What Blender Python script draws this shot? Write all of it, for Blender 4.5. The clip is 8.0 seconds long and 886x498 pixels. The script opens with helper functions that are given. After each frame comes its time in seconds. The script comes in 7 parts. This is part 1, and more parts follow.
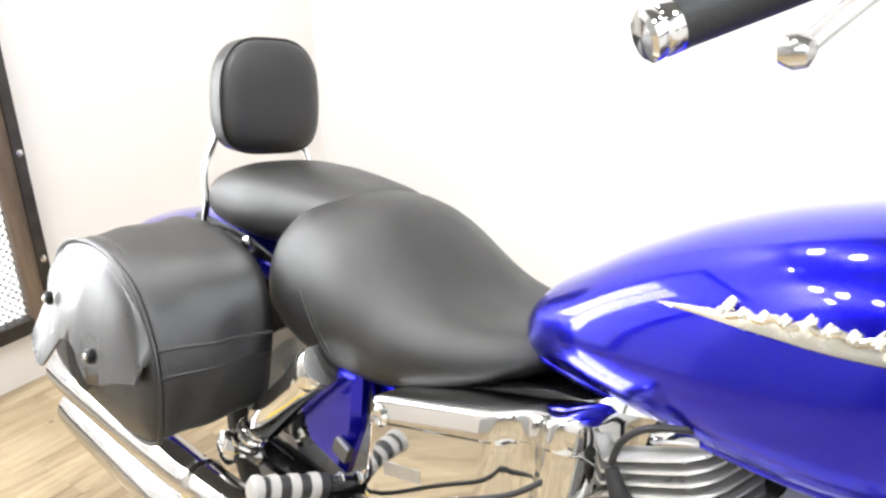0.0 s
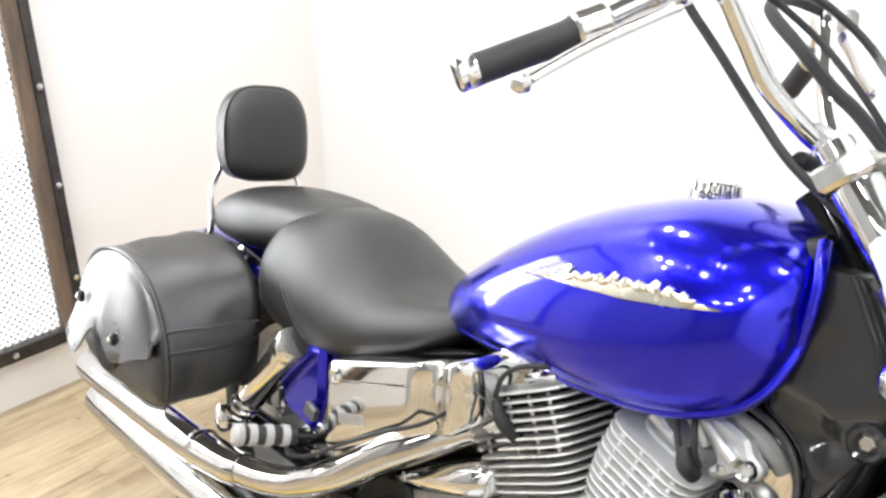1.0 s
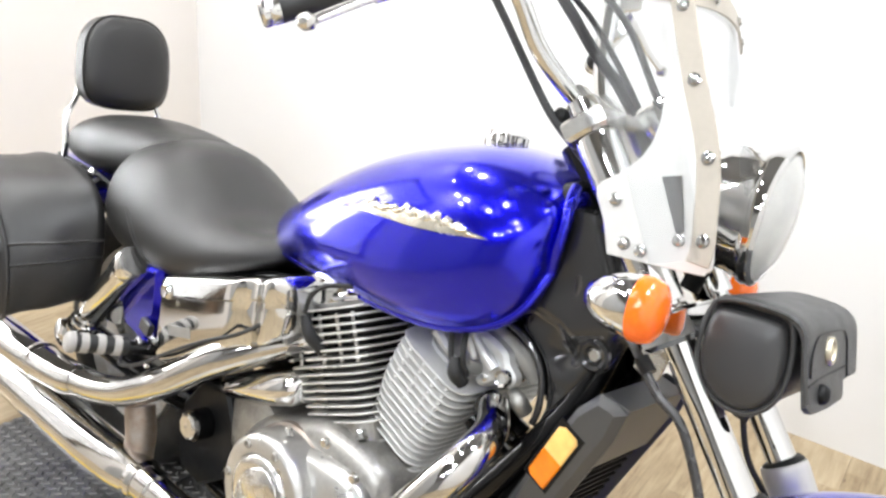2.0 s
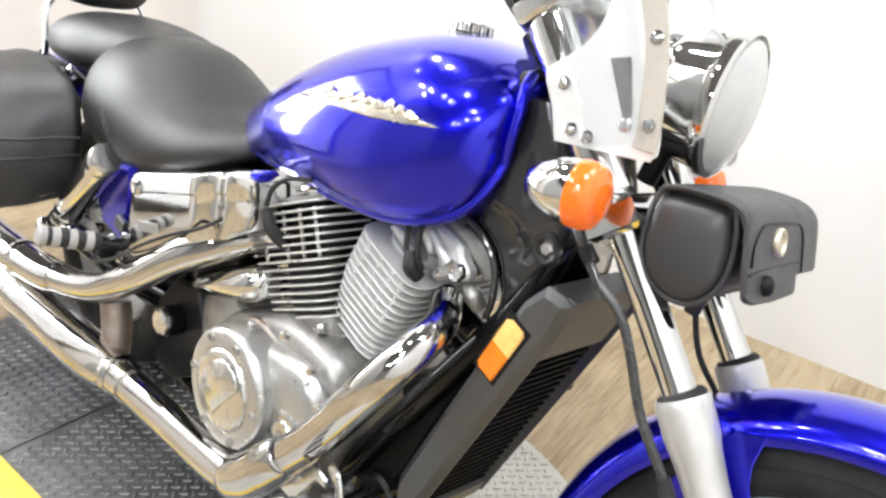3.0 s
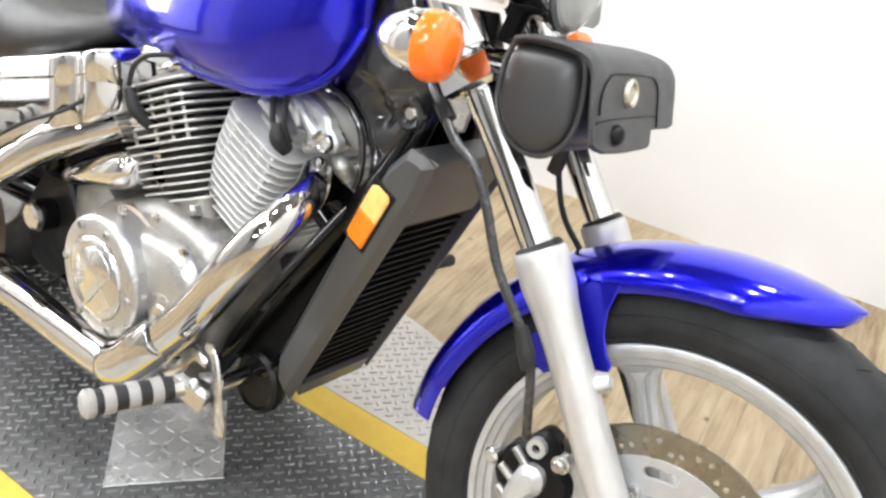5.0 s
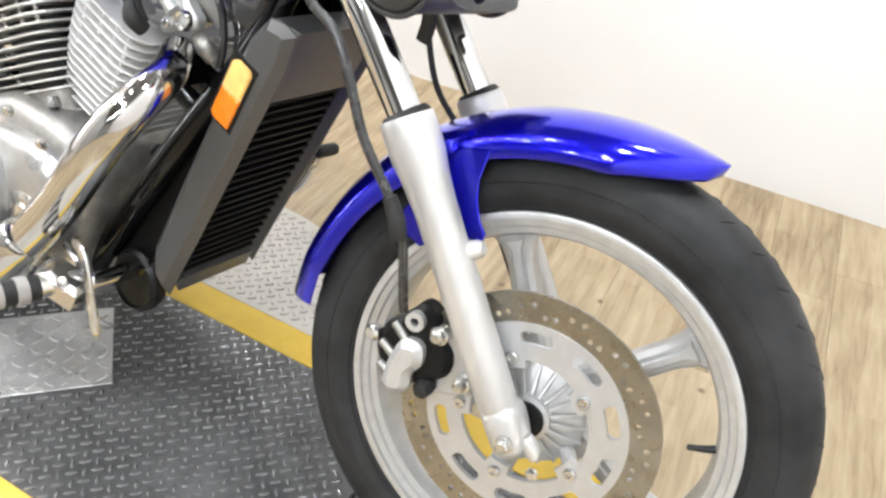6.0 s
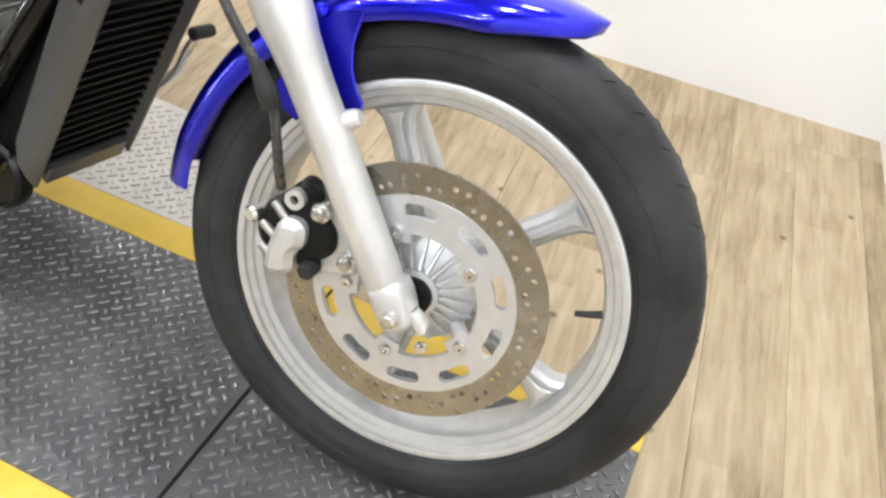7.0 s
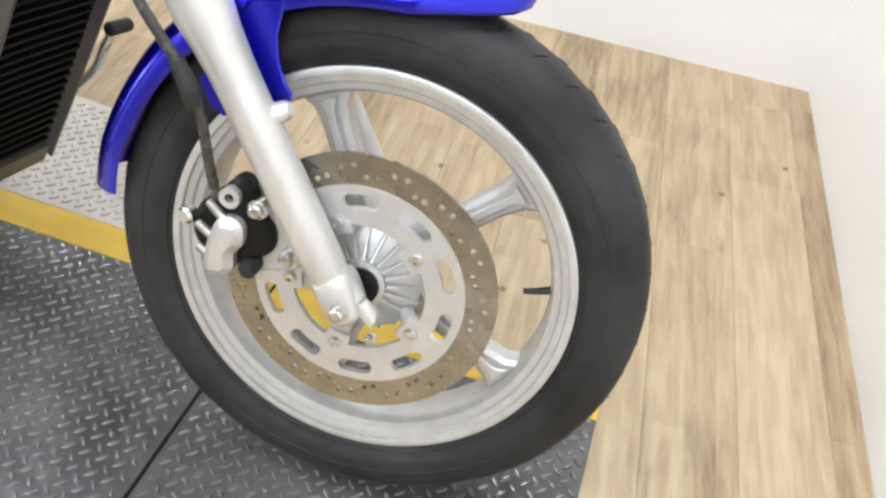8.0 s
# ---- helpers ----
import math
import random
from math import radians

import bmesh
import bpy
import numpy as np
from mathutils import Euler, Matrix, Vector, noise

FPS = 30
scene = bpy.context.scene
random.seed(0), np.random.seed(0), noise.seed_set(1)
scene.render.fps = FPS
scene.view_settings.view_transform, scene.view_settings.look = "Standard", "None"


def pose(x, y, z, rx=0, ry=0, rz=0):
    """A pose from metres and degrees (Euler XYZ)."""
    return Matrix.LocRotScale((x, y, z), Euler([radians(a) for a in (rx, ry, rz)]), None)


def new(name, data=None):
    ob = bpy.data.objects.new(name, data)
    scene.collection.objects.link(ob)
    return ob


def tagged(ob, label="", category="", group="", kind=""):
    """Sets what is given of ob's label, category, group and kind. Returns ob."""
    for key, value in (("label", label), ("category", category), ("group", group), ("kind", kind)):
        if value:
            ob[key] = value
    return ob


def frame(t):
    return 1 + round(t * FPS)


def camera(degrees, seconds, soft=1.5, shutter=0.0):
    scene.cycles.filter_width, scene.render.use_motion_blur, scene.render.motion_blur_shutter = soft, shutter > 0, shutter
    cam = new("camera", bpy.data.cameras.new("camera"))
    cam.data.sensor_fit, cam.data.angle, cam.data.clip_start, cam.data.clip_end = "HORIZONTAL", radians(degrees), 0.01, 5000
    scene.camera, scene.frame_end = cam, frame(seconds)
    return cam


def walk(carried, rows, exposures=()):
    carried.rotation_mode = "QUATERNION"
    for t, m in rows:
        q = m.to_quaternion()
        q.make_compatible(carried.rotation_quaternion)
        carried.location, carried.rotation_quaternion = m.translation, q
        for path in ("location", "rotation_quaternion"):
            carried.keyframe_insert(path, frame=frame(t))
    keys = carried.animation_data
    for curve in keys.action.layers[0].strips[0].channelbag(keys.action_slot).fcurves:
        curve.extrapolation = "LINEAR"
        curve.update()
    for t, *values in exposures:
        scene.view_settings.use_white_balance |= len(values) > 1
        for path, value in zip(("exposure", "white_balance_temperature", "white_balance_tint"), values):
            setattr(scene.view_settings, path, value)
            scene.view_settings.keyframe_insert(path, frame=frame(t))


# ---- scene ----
LENS = 55.095
cam = camera(LENS, 8.0, soft=2.6, shutter=0.0)
ROWS = [
    (0.00, 1.1684, -0.7060, 1.2447, 67.373, 1.687, 47.207),
    (0.50, 1.3585, -0.7177, 1.2680, 69.995, 1.792, 53.236),
    (1.00, 1.5101, -0.8253, 1.2761, 70.892, 2.151, 48.880),
    (1.50, 1.6277, -0.8779, 1.2813, 70.092, -0.858, 44.989),
    (2.00, 1.7099, -0.8364, 1.2759, 68.653, -3.909, 43.741),
    (3.50, 1.7946, -0.7540, 1.2103, 60.964, -3.820, 45.826),
    (4.00, 1.8131, -0.7533, 1.2019, 59.906, -4.476, 44.385),
    (5.50, 1.8847, -0.7144, 1.1512, 56.544, -5.120, 37.521),
    (6.00, 1.9157, -0.7003, 1.1205, 53.610, -5.757, 34.366),
    (6.50, 1.9417, -0.6845, 1.0955, 51.189, -6.415, 31.003),
    (7.00, 1.9606, -0.6765, 1.0672, 48.468, -7.435, 28.787),
    (7.50, 1.9700, -0.6705, 1.0503, 45.778, -8.736, 27.037),
    (8.00, 1.9537, -0.6556, 1.0705, 47.224, -6.624, 23.182),
]
EXPOSURES = [(0.0, -0.28), (1.0, -0.38), (1.5, -0.43), (2.2, -0.46), (3.4, -0.46), (5.5, -0.33), (6.5, -0.37), (8.0, -0.44)]
walk(cam, [(t, pose(x, y, z, rx, ry, rz)) for t, x, y, z, rx, ry, rz in ROWS], EXPOSURES)

LEAN = 10.501      # the motorcycle rests on its side stand
STEER = 9.240     # bars turned a little to the bike's left
RAKE = radians(33)

# ---------------------------------------------------------------- light
world = bpy.data.worlds.new("world")
scene.world = world
world.use_nodes = True
world.node_tree.nodes["Background"].inputs[0].default_value = (1.0, 0.98, 0.95, 1)
world.node_tree.nodes["Background"].inputs[1].default_value = 0.10

CEILING = 3.2


def ceiling_lamp(x, y, power, size, colour):
    """A round ceiling lamp."""
    data = bpy.data.lights.new("lamp_light", "AREA")
    data.shape, data.size, data.energy, data.color = "DISK", size, power, colour
    ob = new("lamp_light", data)
    ob.location = (x, y, CEILING - 0.06)
    return ob


LAMPS = [(-0.95, 0.50), (-0.45, 0.20), (-1.20, -0.40), (-0.90, -1.25), (-0.82, -1.80), (-0.58, -1.42), (-0.08, -1.55), (0.22, -1.78), (0.55, -1.0)]
for lx, ly in LAMPS:
    ceiling_lamp(lx, ly, 25 if lx < -0.4 else 15, 0.19, (0.985, 0.995, 1.0))
# the last one, at (1.75, 0.95), is added to brighten the floor behind the bike
for lx, ly, power in ((0.91, -4.73, 50), (1.50, -4.65, 50), (1.83, -3.54, 50), (-0.75, -5.54, 50), (1.85, -0.25, 50), (1.60, -2.20, 32), (2.30, -3.00, 40), (1.75, 0.95, 32)):
    ceiling_lamp(lx, ly, power, 0.30, (0.945, 0.99, 1.04))

# ---------------------------------------------------------------- materials


def material(name, colour, rough=0.5, metal=0.0, coat=0.0, coat_rough=0.05, coat_ior=1.5, spec=0.5, vary=0.0, scale=20.0, bump=0.0,
             bump_scale=200.0, rough_vary=0.0, alpha=None, transmission=0.0, stretch=(1, 1, 1), colour2=None, emission=0.0):
    """A procedural surface: a base colour varied at two scales, uneven gloss and fine relief."""
    mat = bpy.data.materials.new(name)
    mat.use_nodes = True
    nt = mat.node_tree
    b = nt.nodes["Principled BSDF"]
    b.inputs["Base Color"].default_value = (*colour, 1)
    b.inputs["Roughness"].default_value = rough
    b.inputs["Metallic"].default_value = metal
    b.inputs["Coat Weight"].default_value = coat
    b.inputs["Coat Roughness"].default_value = coat_rough
    b.inputs["Coat IOR"].default_value = coat_ior
    b.inputs["Specular IOR Level"].default_value = spec
    b.inputs["Transmission Weight"].default_value = transmission
    if emission:
        b.inputs["Emission Color"].default_value = (*colour, 1)
        b.inputs["Emission Strength"].default_value = emission
    tc = nt.nodes.new("ShaderNodeTexCoord")
    mp = nt.nodes.new("ShaderNodeMapping")
    mp.inputs["Scale"].default_value = stretch
    nt.links.new(tc.outputs["Object"], mp.inputs["Vector"])

    def noise_node(s, detail=5.0):
        n = nt.nodes.new("ShaderNodeTexNoise")
        n.inputs["Scale"].default_value, n.inputs["Detail"].default_value = s, detail
        nt.links.new(mp.outputs["Vector"], n.inputs["Vector"])
        return n

    if vary or colour2:
        n1, n2 = noise_node(scale), noise_node(scale * 7)
        mix = nt.nodes.new("ShaderNodeMix")
        mix.data_type = "RGBA"
        add = nt.nodes.new("ShaderNodeMath")
        add.operation = "MULTIPLY_ADD"
        add.inputs[1].default_value = 0.4
        nt.links.new(n2.outputs["Fac"], add.inputs[0])
        nt.links.new(n1.outputs["Fac"], add.inputs[2])
        ramp = nt.nodes.new("ShaderNodeMapRange")
        ramp.inputs["From Min"].default_value, ramp.inputs["From Max"].default_value = 0.5, 0.95
        nt.links.new(add.outputs[0], ramp.inputs["Value"])
        nt.links.new(ramp.outputs[0], mix.inputs["Factor"])
        other = colour2 or tuple(min(1, c * (1 + vary)) for c in colour)
        first = colour if colour2 else tuple(c * (1 - vary) for c in colour)
        mix.inputs["A"].default_value, mix.inputs["B"].default_value = (*first, 1), (*other, 1)
        nt.links.new(mix.outputs["Result"], b.inputs["Base Color"])
    if rough_vary:
        n3 = noise_node(scale * 1.7)
        r = nt.nodes.new("ShaderNodeMapRange")
        r.inputs["From Min"].default_value, r.inputs["From Max"].default_value = 0.3, 0.7
        r.inputs["To Min"].default_value, r.inputs["To Max"].default_value = max(0, rough - rough_vary), rough + rough_vary
        nt.links.new(n3.outputs["Fac"], r.inputs["Value"])
        nt.links.new(r.outputs[0], b.inputs["Roughness"])
    if bump:
        n4 = noise_node(bump_scale, 3.0)
        bp = nt.nodes.new("ShaderNodeBump")
        bp.inputs["Strength"].default_value, bp.inputs["Distance"].default_value = bump, 0.002
        nt.links.new(n4.outputs["Fac"], bp.inputs["Height"])
        nt.links.new(bp.outputs["Normal"], b.inputs["Normal"])
    return mat


BLUE = material("candy_blue_paint", (0.006, 0.005, 0.56), rough=0.22, metal=0.90, coat=1.0, coat_ior=1.45, coat_rough=0.01, vary=0.06, scale=400)
CHROME = material("chrome", (0.66, 0.66, 0.655), rough=0.055, metal=1.0, rough_vary=0.03, scale=9)
DULL_CHROME = material("hazy_chrome", (0.62, 0.615, 0.60), rough=0.24, metal=1.0, rough_vary=0.08, scale=14, vary=0.06)
PIPE = material("exhaust_chrome", (0.54, 0.53, 0.515), rough=0.085, metal=1.0, rough_vary=0.04, scale=6, vary=0.08)
STAINED = material("heat_stained_steel", (0.34, 0.31, 0.28), colour2=(0.20, 0.12, 0.075), rough=0.42, metal=0.7, scale=12, rough_vary=0.1)
LEATHER = material("black_vinyl", (0.0088, 0.0083, 0.0080), rough=0.38, rough_vary=0.05, scale=10, bump=0.35, bump_scale=900, spec=0.60)
GLOSS_LEATHER = material("glossy_flap_leather", (0.022, 0.0215, 0.0215), rough=0.28, rough_vary=0.04, scale=5, bump=0.25, bump_scale=300, spec=0.9)
BAG_LEATHER = material("bag_leather", (0.0085, 0.0082, 0.0082), rough=0.37, rough_vary=0.04, scale=5, bump=0.4, bump_scale=420, spec=0.66)
POUCH_LEATHER = material("pouch_leather", (0.040, 0.040, 0.041), rough=0.42, rough_vary=0.06, scale=16, bump=0.35, bump_scale=700)
PAD_LEATHER = material("smooth_pad_leather", (0.034, 0.034, 0.035), rough=0.36, rough_vary=0.05, scale=12, bump=0.12, bump_scale=500)
RUBBER = material("black_rubber", (0.012, 0.012, 0.0125), rough=0.62, vary=0.25, scale=30, bump=0.15, bump_scale=300)
TYRE = material("tyre_rubber", (0.0085, 0.0088, 0.0094), colour2=(0.030, 0.031, 0.033), rough=0.62, scale=7, rough_vary=0.10, bump=0.25, bump_scale=350, spec=0.32)
CAST = material("silver_cast_paint", (0.545, 0.55, 0.55), rough=0.38, metal=0.55, vary=0.10, scale=40, rough_vary=0.06, bump=0.08, bump_scale=600)
FORK_CAST = material("fork_leg_alloy", (0.585, 0.578, 0.565), rough=0.40, metal=0.55, vary=0.16, scale=7, rough_vary=0.08, stretch=(1, 1, 0.25))
ENGINE = material("engine_alloy", (0.36, 0.35, 0.33), rough=0.42, metal=0.8, vary=0.26, scale=24, rough_vary=0.10, bump=0.1, bump_scale=500)
CASE_POLISH = material("cover_alloy", (0.50, 0.495, 0.48), rough=0.34, metal=0.85, vary=0.12, scale=16, rough_vary=0.08, bump=0.06, bump_scale=300)
GREY_HOSE = material("grey_hose_rubber", (0.27, 0.262, 0.245), rough=0.45, vary=0.1, scale=30)
SHEATH = material("worn_hose_sheath", (0.030, 0.030, 0.031), rough=0.26, vary=0.3, scale=25, rough_vary=0.08, spec=0.6)
BRASS = material("aged_brass", (0.58, 0.53, 0.41), rough=0.42, metal=0.9, vary=0.15, scale=120, rough_vary=0.1)
POLISHED = material("polished_alloy", (0.68, 0.67, 0.65), rough=0.20, metal=1.0, vary=0.10, scale=18, rough_vary=0.08)
DISC = material("brake_disc_steel", (0.36, 0.338, 0.29), rough=0.30, metal=1.0, vary=0.14, scale=30, rough_vary=0.06)
turned = DISC.node_tree.nodes.new("ShaderNodeTangent")      # turned on a lathe: fine grooves round the axle
turned.direction_type, turned.axis = "RADIAL", "Y"
DISC.node_tree.nodes["Principled BSDF"].inputs["Anisotropic"].default_value = 0.75
DISC.node_tree.links.new(turned.outputs["Tangent"], DISC.node_tree.nodes["Principled BSDF"].inputs["Tangent"])
ROTOR = material("rotor_carrier", (0.58, 0.59, 0.605), rough=0.38, metal=0.7, vary=0.05, scale=60)
BLACK = material("black_gloss_paint", (0.004, 0.004, 0.0043), rough=0.08, spec=0.27, rough_vary=0.03, scale=15)
BLACK_SATIN = material("black_satin", (0.006, 0.006, 0.0064), rough=0.40, spec=0.22, vary=0.2, scale=30, rough_vary=0.08)
BLACK_PLASTIC = material("glossy_black_plastic", (0.020, 0.020, 0.021), rough=0.13, spec=0.62, rough_vary=0.05, scale=18, bump=0.05, bump_scale=60)
GREY_PLASTIC = material("dark_grey_plastic", (0.040, 0.041, 0.043), rough=0.34, spec=0.95, vary=0.12, scale=12, bump=0.15, bump_scale=800)
FINS_DARK = material("radiator_core", (0.004, 0.004, 0.004), rough=0.5, spec=0.18, vary=0.2, scale=40)
AMBER = material("amber_plastic", (0.95, 0.16, 0.008), rough=0.18, coat=0.4, vary=0.08, scale=200)
AMBER_REFLECTOR = material("amber_reflector", (0.88, 0.23, 0.010), rough=0.14, coat=0.5, vary=0.15, scale=60)
# lighter amber of the upper cell, paled further to paint in its white glare
AMBER_GLARE = material("amber_reflector_glare", (0.97, 0.56, 0.17), rough=0.12, coat=0.5, vary=0.12, scale=60)
FLUTED = material("fluted_lamp_glass", (0.86, 0.86, 0.84), rough=0.22, transmission=0.5, vary=0.05, scale=40)
PEG_GREY = material("grey_rubber_band", (0.33, 0.315, 0.30), rough=0.5, vary=0.08, scale=60)
BADGE = material("badge_metal", (0.74, 0.70, 0.60), rough=0.22, metal=1.0, rough_vary=0.1, scale=60)
ALLOY_BRACKET = material("screen_bracket_alloy", (0.80, 0.79, 0.77), rough=0.34, metal=0.6, vary=0.04, scale=20)


def clear_sheet(name, tint, gloss):
    """Thin clear plastic or glass: see-through, with a gloss that grows at grazing angles."""
    mat = bpy.data.materials.new(name)
    mat.use_nodes = True
    nt = mat.node_tree
    nt.nodes.remove(nt.nodes["Principled BSDF"])
    tr, gl, mx, fr = (nt.nodes.new(k) for k in ("ShaderNodeBsdfTransparent", "ShaderNodeBsdfGlossy", "ShaderNodeMixShader", "ShaderNodeLayerWeight"))
    tr.inputs["Color"].default_value = (*tint, 1)
    gl.inputs["Roughness"].default_value = 0.04
    fr.inputs["Blend"].default_value = 0.35
    amount = nt.nodes.new("ShaderNodeMath")
    amount.operation = "MULTIPLY"
    amount.inputs[1].default_value = gloss
    nt.links.new(fr.outputs["Facing"], amount.inputs[0])
    nt.links.new(amount.outputs[0], mx.inputs[0])
    nt.links.new(tr.outputs[0], mx.inputs[1])
    nt.links.new(gl.outputs[0], mx.inputs[2])
    nt.links.new(mx.outputs[0], nt.nodes["Material Output"].inputs["Surface"])
    return mat


SCREEN = clear_sheet("clear_screen", (0.93, 0.94, 0.945), 0.34)
BAR_ALLOY = material("screen_bar_alloy", (0.46, 0.42, 0.36), rough=0.42, metal=0.5, vary=0.06, scale=20)
WALL = material("white_wall_paint", (0.77, 0.766, 0.757), rough=0.6, vary=0.012, scale=1.2, bump=0.10, bump_scale=60)
# the ceiling is out of view; dark, so paint and chrome reflect less white
CEIL = material("ceiling_paint", (0.16, 0.158, 0.155), rough=0.8, vary=0.02, scale=2)
DECK = material("black_tread_plate", (0.042, 0.0424, 0.0434), colour2=(0.130, 0.131, 0.132), rough=0.36, metal=0.2, scale=3.5, rough_vary=0.10, bump=0.25, bump_scale=250)
# worn bar tops; the lighter grey also has their highlights painted in
TREAD = material("worn_highlit_tread", (0.14, 0.142, 0.144), colour2=(0.46, 0.465, 0.47), rough=0.22, metal=0.55, scale=5, rough_vary=0.08)
YELLOW = material("yellow_floor_paint", (0.52, 0.335, 0.026), colour2=(0.68, 0.46, 0.045), rough=0.42, scale=6, rough_vary=0.1, bump=0.1, bump_scale=120)
PALE_PLATE = material("pale_tread_plate", (0.465, 0.442, 0.405), rough=0.42, metal=0.25, vary=0.10, scale=6, rough_vary=0.1)
STEEL_PLATE = material("bare_tread_plate", (0.76, 0.76, 0.755), rough=0.28, metal=0.65, vary=0.12, scale=9, rough_vary=0.1)
GATE_WOOD = material("weathered_wood", (0.17, 0.115, 0.075), colour2=(0.05, 0.038, 0.03), rough=0.7, scale=6, stretch=(3, 3, 0.4), bump=0.5, bump_scale=40)
GATE_STEEL = material("dark_steel_strip", (0.06, 0.055, 0.052), rough=0.4, metal=0.8, vary=0.3, scale=12)
WIRE = material("galvanised_wire", (0.30, 0.30, 0.30), rough=0.45, metal=0.7, vary=0.1, scale=30)

# ---------------------------------------------------------------- mesh tools
V3 = lambda *a: np.array(a, float)


def unit(v):
    return np.asarray(v, float) / max(1e-12, np.linalg.norm(v))


def smooth_path(points, steps=6):
    """A Catmull-Rom curve through the points."""
    p = np.asarray(points, float)
    if len(p) < 3:
        return p
    q = np.vstack([2 * p[0] - p[1], p, 2 * p[-1] - p[-2]])
    out = []
    for i in range(1, len(q) - 2):
        for k in range(steps):
            t = k / steps
            out.append(0.5 * (2 * q[i] + (q[i + 1] - q[i - 1]) * t + (2 * q[i - 1] - 5 * q[i] + 4 * q[i + 1] - q[i + 2]) * t * t
                              + (3 * q[i] - q[i - 1] - 3 * q[i + 1] + q[i + 2]) * t ** 3))
    out.append(p[-1])
    return np.array(out)


def axis_matrix(origin, axis, up=(0, 0, 1)):
    """A frame whose z runs along axis."""
    z = unit(axis)
    x = np.cross(up, z)
    if np.linalg.norm(x) < 1e-6:
        x = np.cross((1, 0, 0), z)
    x = unit(x)
    m = np.eye(4)
    m[:3, 0], m[:3, 1], m[:3, 2], m[:3, 3] = x, np.cross(z, x), z, origin
    return m


class Shape:
    """Collects vertices and faces of one mesh."""

    def __init__(self):
        self.v, self.f = [], []

    def add(self, verts, faces):
        n = len(self.v)
        self.v.extend([tuple(float(c) for c in p) for p in verts])
        self.f.extend([tuple(i + n for i in f) for f in faces])
        return self

    def loft(self, rings, closed=True, cap0=True, cap1=True):
        n = len(rings[0])
        verts = [p for r in rings for p in r]
        faces = []
        for i in range(len(rings) - 1):
            for k in range(n if closed else n - 1):
                a, b = i * n + k, i * n + (k + 1) % n
                faces.append((a, b, b + n, a + n))
        if closed and cap0:
            faces.append(tuple(reversed(range(n))))
        if closed and cap1:
            faces.append(tuple(range((len(rings) - 1) * n, len(rings) * n)))
        return self.add(verts, faces)

    def tube(self, points, radius, n=12, steps=6, smooth=True, caps=True, flat=1.0):
        """A pipe along a path; radius may be a list, one for each given point."""
        p = smooth_path(points, steps) if smooth else np.asarray(points, float)
        if np.ndim(radius):
            r = np.interp(np.linspace(0, len(points) - 1, len(p)), range(len(points)), radius)
        else:
            r = np.full(len(p), radius)
        d = np.gradient(p, axis=0)
        d /= np.linalg.norm(d, axis=1)[:, None]
        ref = np.array((0, 1, 0)) if abs(d[0][1]) < 0.9 else np.array((1, 0, 0))
        rings = []
        a = unit(np.cross(d[0], ref))
        for i in range(len(p)):
            a = unit(a - d[i] * (a @ d[i]))
            b = np.cross(d[i], a)
            rings.append([p[i] + r[i] * (math.cos(w) * a + flat * math.sin(w) * b) for w in np.linspace(0, 2 * math.pi, n, endpoint=False)])
        return self.loft(rings, cap0=caps, cap1=caps)

    def lathe(self, profile, origin, axis, n=32, up=(0, 0, 1), caps=True):
        """Turns (radius, height) pairs about an axis."""
        m = axis_matrix(origin, axis, up)
        rings = []
        for r, h in profile:
            rings.append([(m @ V3(r * math.cos(w), r * math.sin(w), h, 1))[:3] for w in np.linspace(0, 2 * math.pi, n, endpoint=False)])
        return self.loft(rings, cap0=caps and profile[0][0] > 1e-6, cap1=caps and profile[-1][0] > 1e-6)

    def ring(self, profile, origin, axis, n=48, up=(0, 0, 1)):
        """Turns a closed (radius, height) outline about an axis."""
        m = axis_matrix(origin, axis, up)
        rings = []
        for w in np.linspace(0, 2 * math.pi, n, endpoint=False):
            rings.append([(m @ V3(r * math.cos(w), r * math.sin(w), h, 1))[:3] for r, h in profile])
        k = len(profile)
        verts = [p for r in rings for p in r]
        faces = [(i * k + j, i * k + (j + 1) % k, ((i + 1) % n) * k + (j + 1) % k, ((i + 1) % n) * k + j) for i in range(n) for j in range(k)]
        return self.add(verts, faces)

    def prism(self, outline, m, depth, chamfer=0.0):
        """Extrudes a 2D outline by depth along the frame's z, with chamfered edges."""
        o = np.asarray(outline, float)
        area = 0.5 * sum(o[i - 1][0] * o[i][1] - o[i][0] * o[i - 1][1] for i in range(len(o)))
        if area < 0:
            o = o[::-1]
        c = min(chamfer, abs(depth) * 0.45)

        def inset(dist):
            res = []
            for i in range(len(o)):
                a, b, e = o[i - 1], o[i], o[(i + 1) % len(o)]
                d1, d2 = unit(b - a), unit(e - b)
                n1, n2 = V3(-d1[1], d1[0]), V3(-d2[1], d2[0])
                bis = n1 + n2
                res.append(b + bis * dist / max(0.35, 1 + n1 @ n2))
            return np.array(res)

        levels = [(inset(c), 0), (o, c), (o, depth - c), (inset(c), depth)] if c > 0 else [(o, 0), (o, depth)]
        rings = [[(m @ V3(x, y, h, 1))[:3] for x, y in ring] for ring, h in levels]
        return self.loft(rings)

    def box(self, size, m=None, chamfer=0.002):
        """A chamfered box centred on the frame m."""
        sx, sy, sz = size
        mm = (np.eye(4) if m is None else np.array(m)) @ np.array(Matrix.Translation((0, 0, -sz / 2)))
        return self.prism([(-sx / 2, -sy / 2), (sx / 2, -sy / 2), (sx / 2, sy / 2), (-sx / 2, sy / 2)], mm, sz, chamfer)

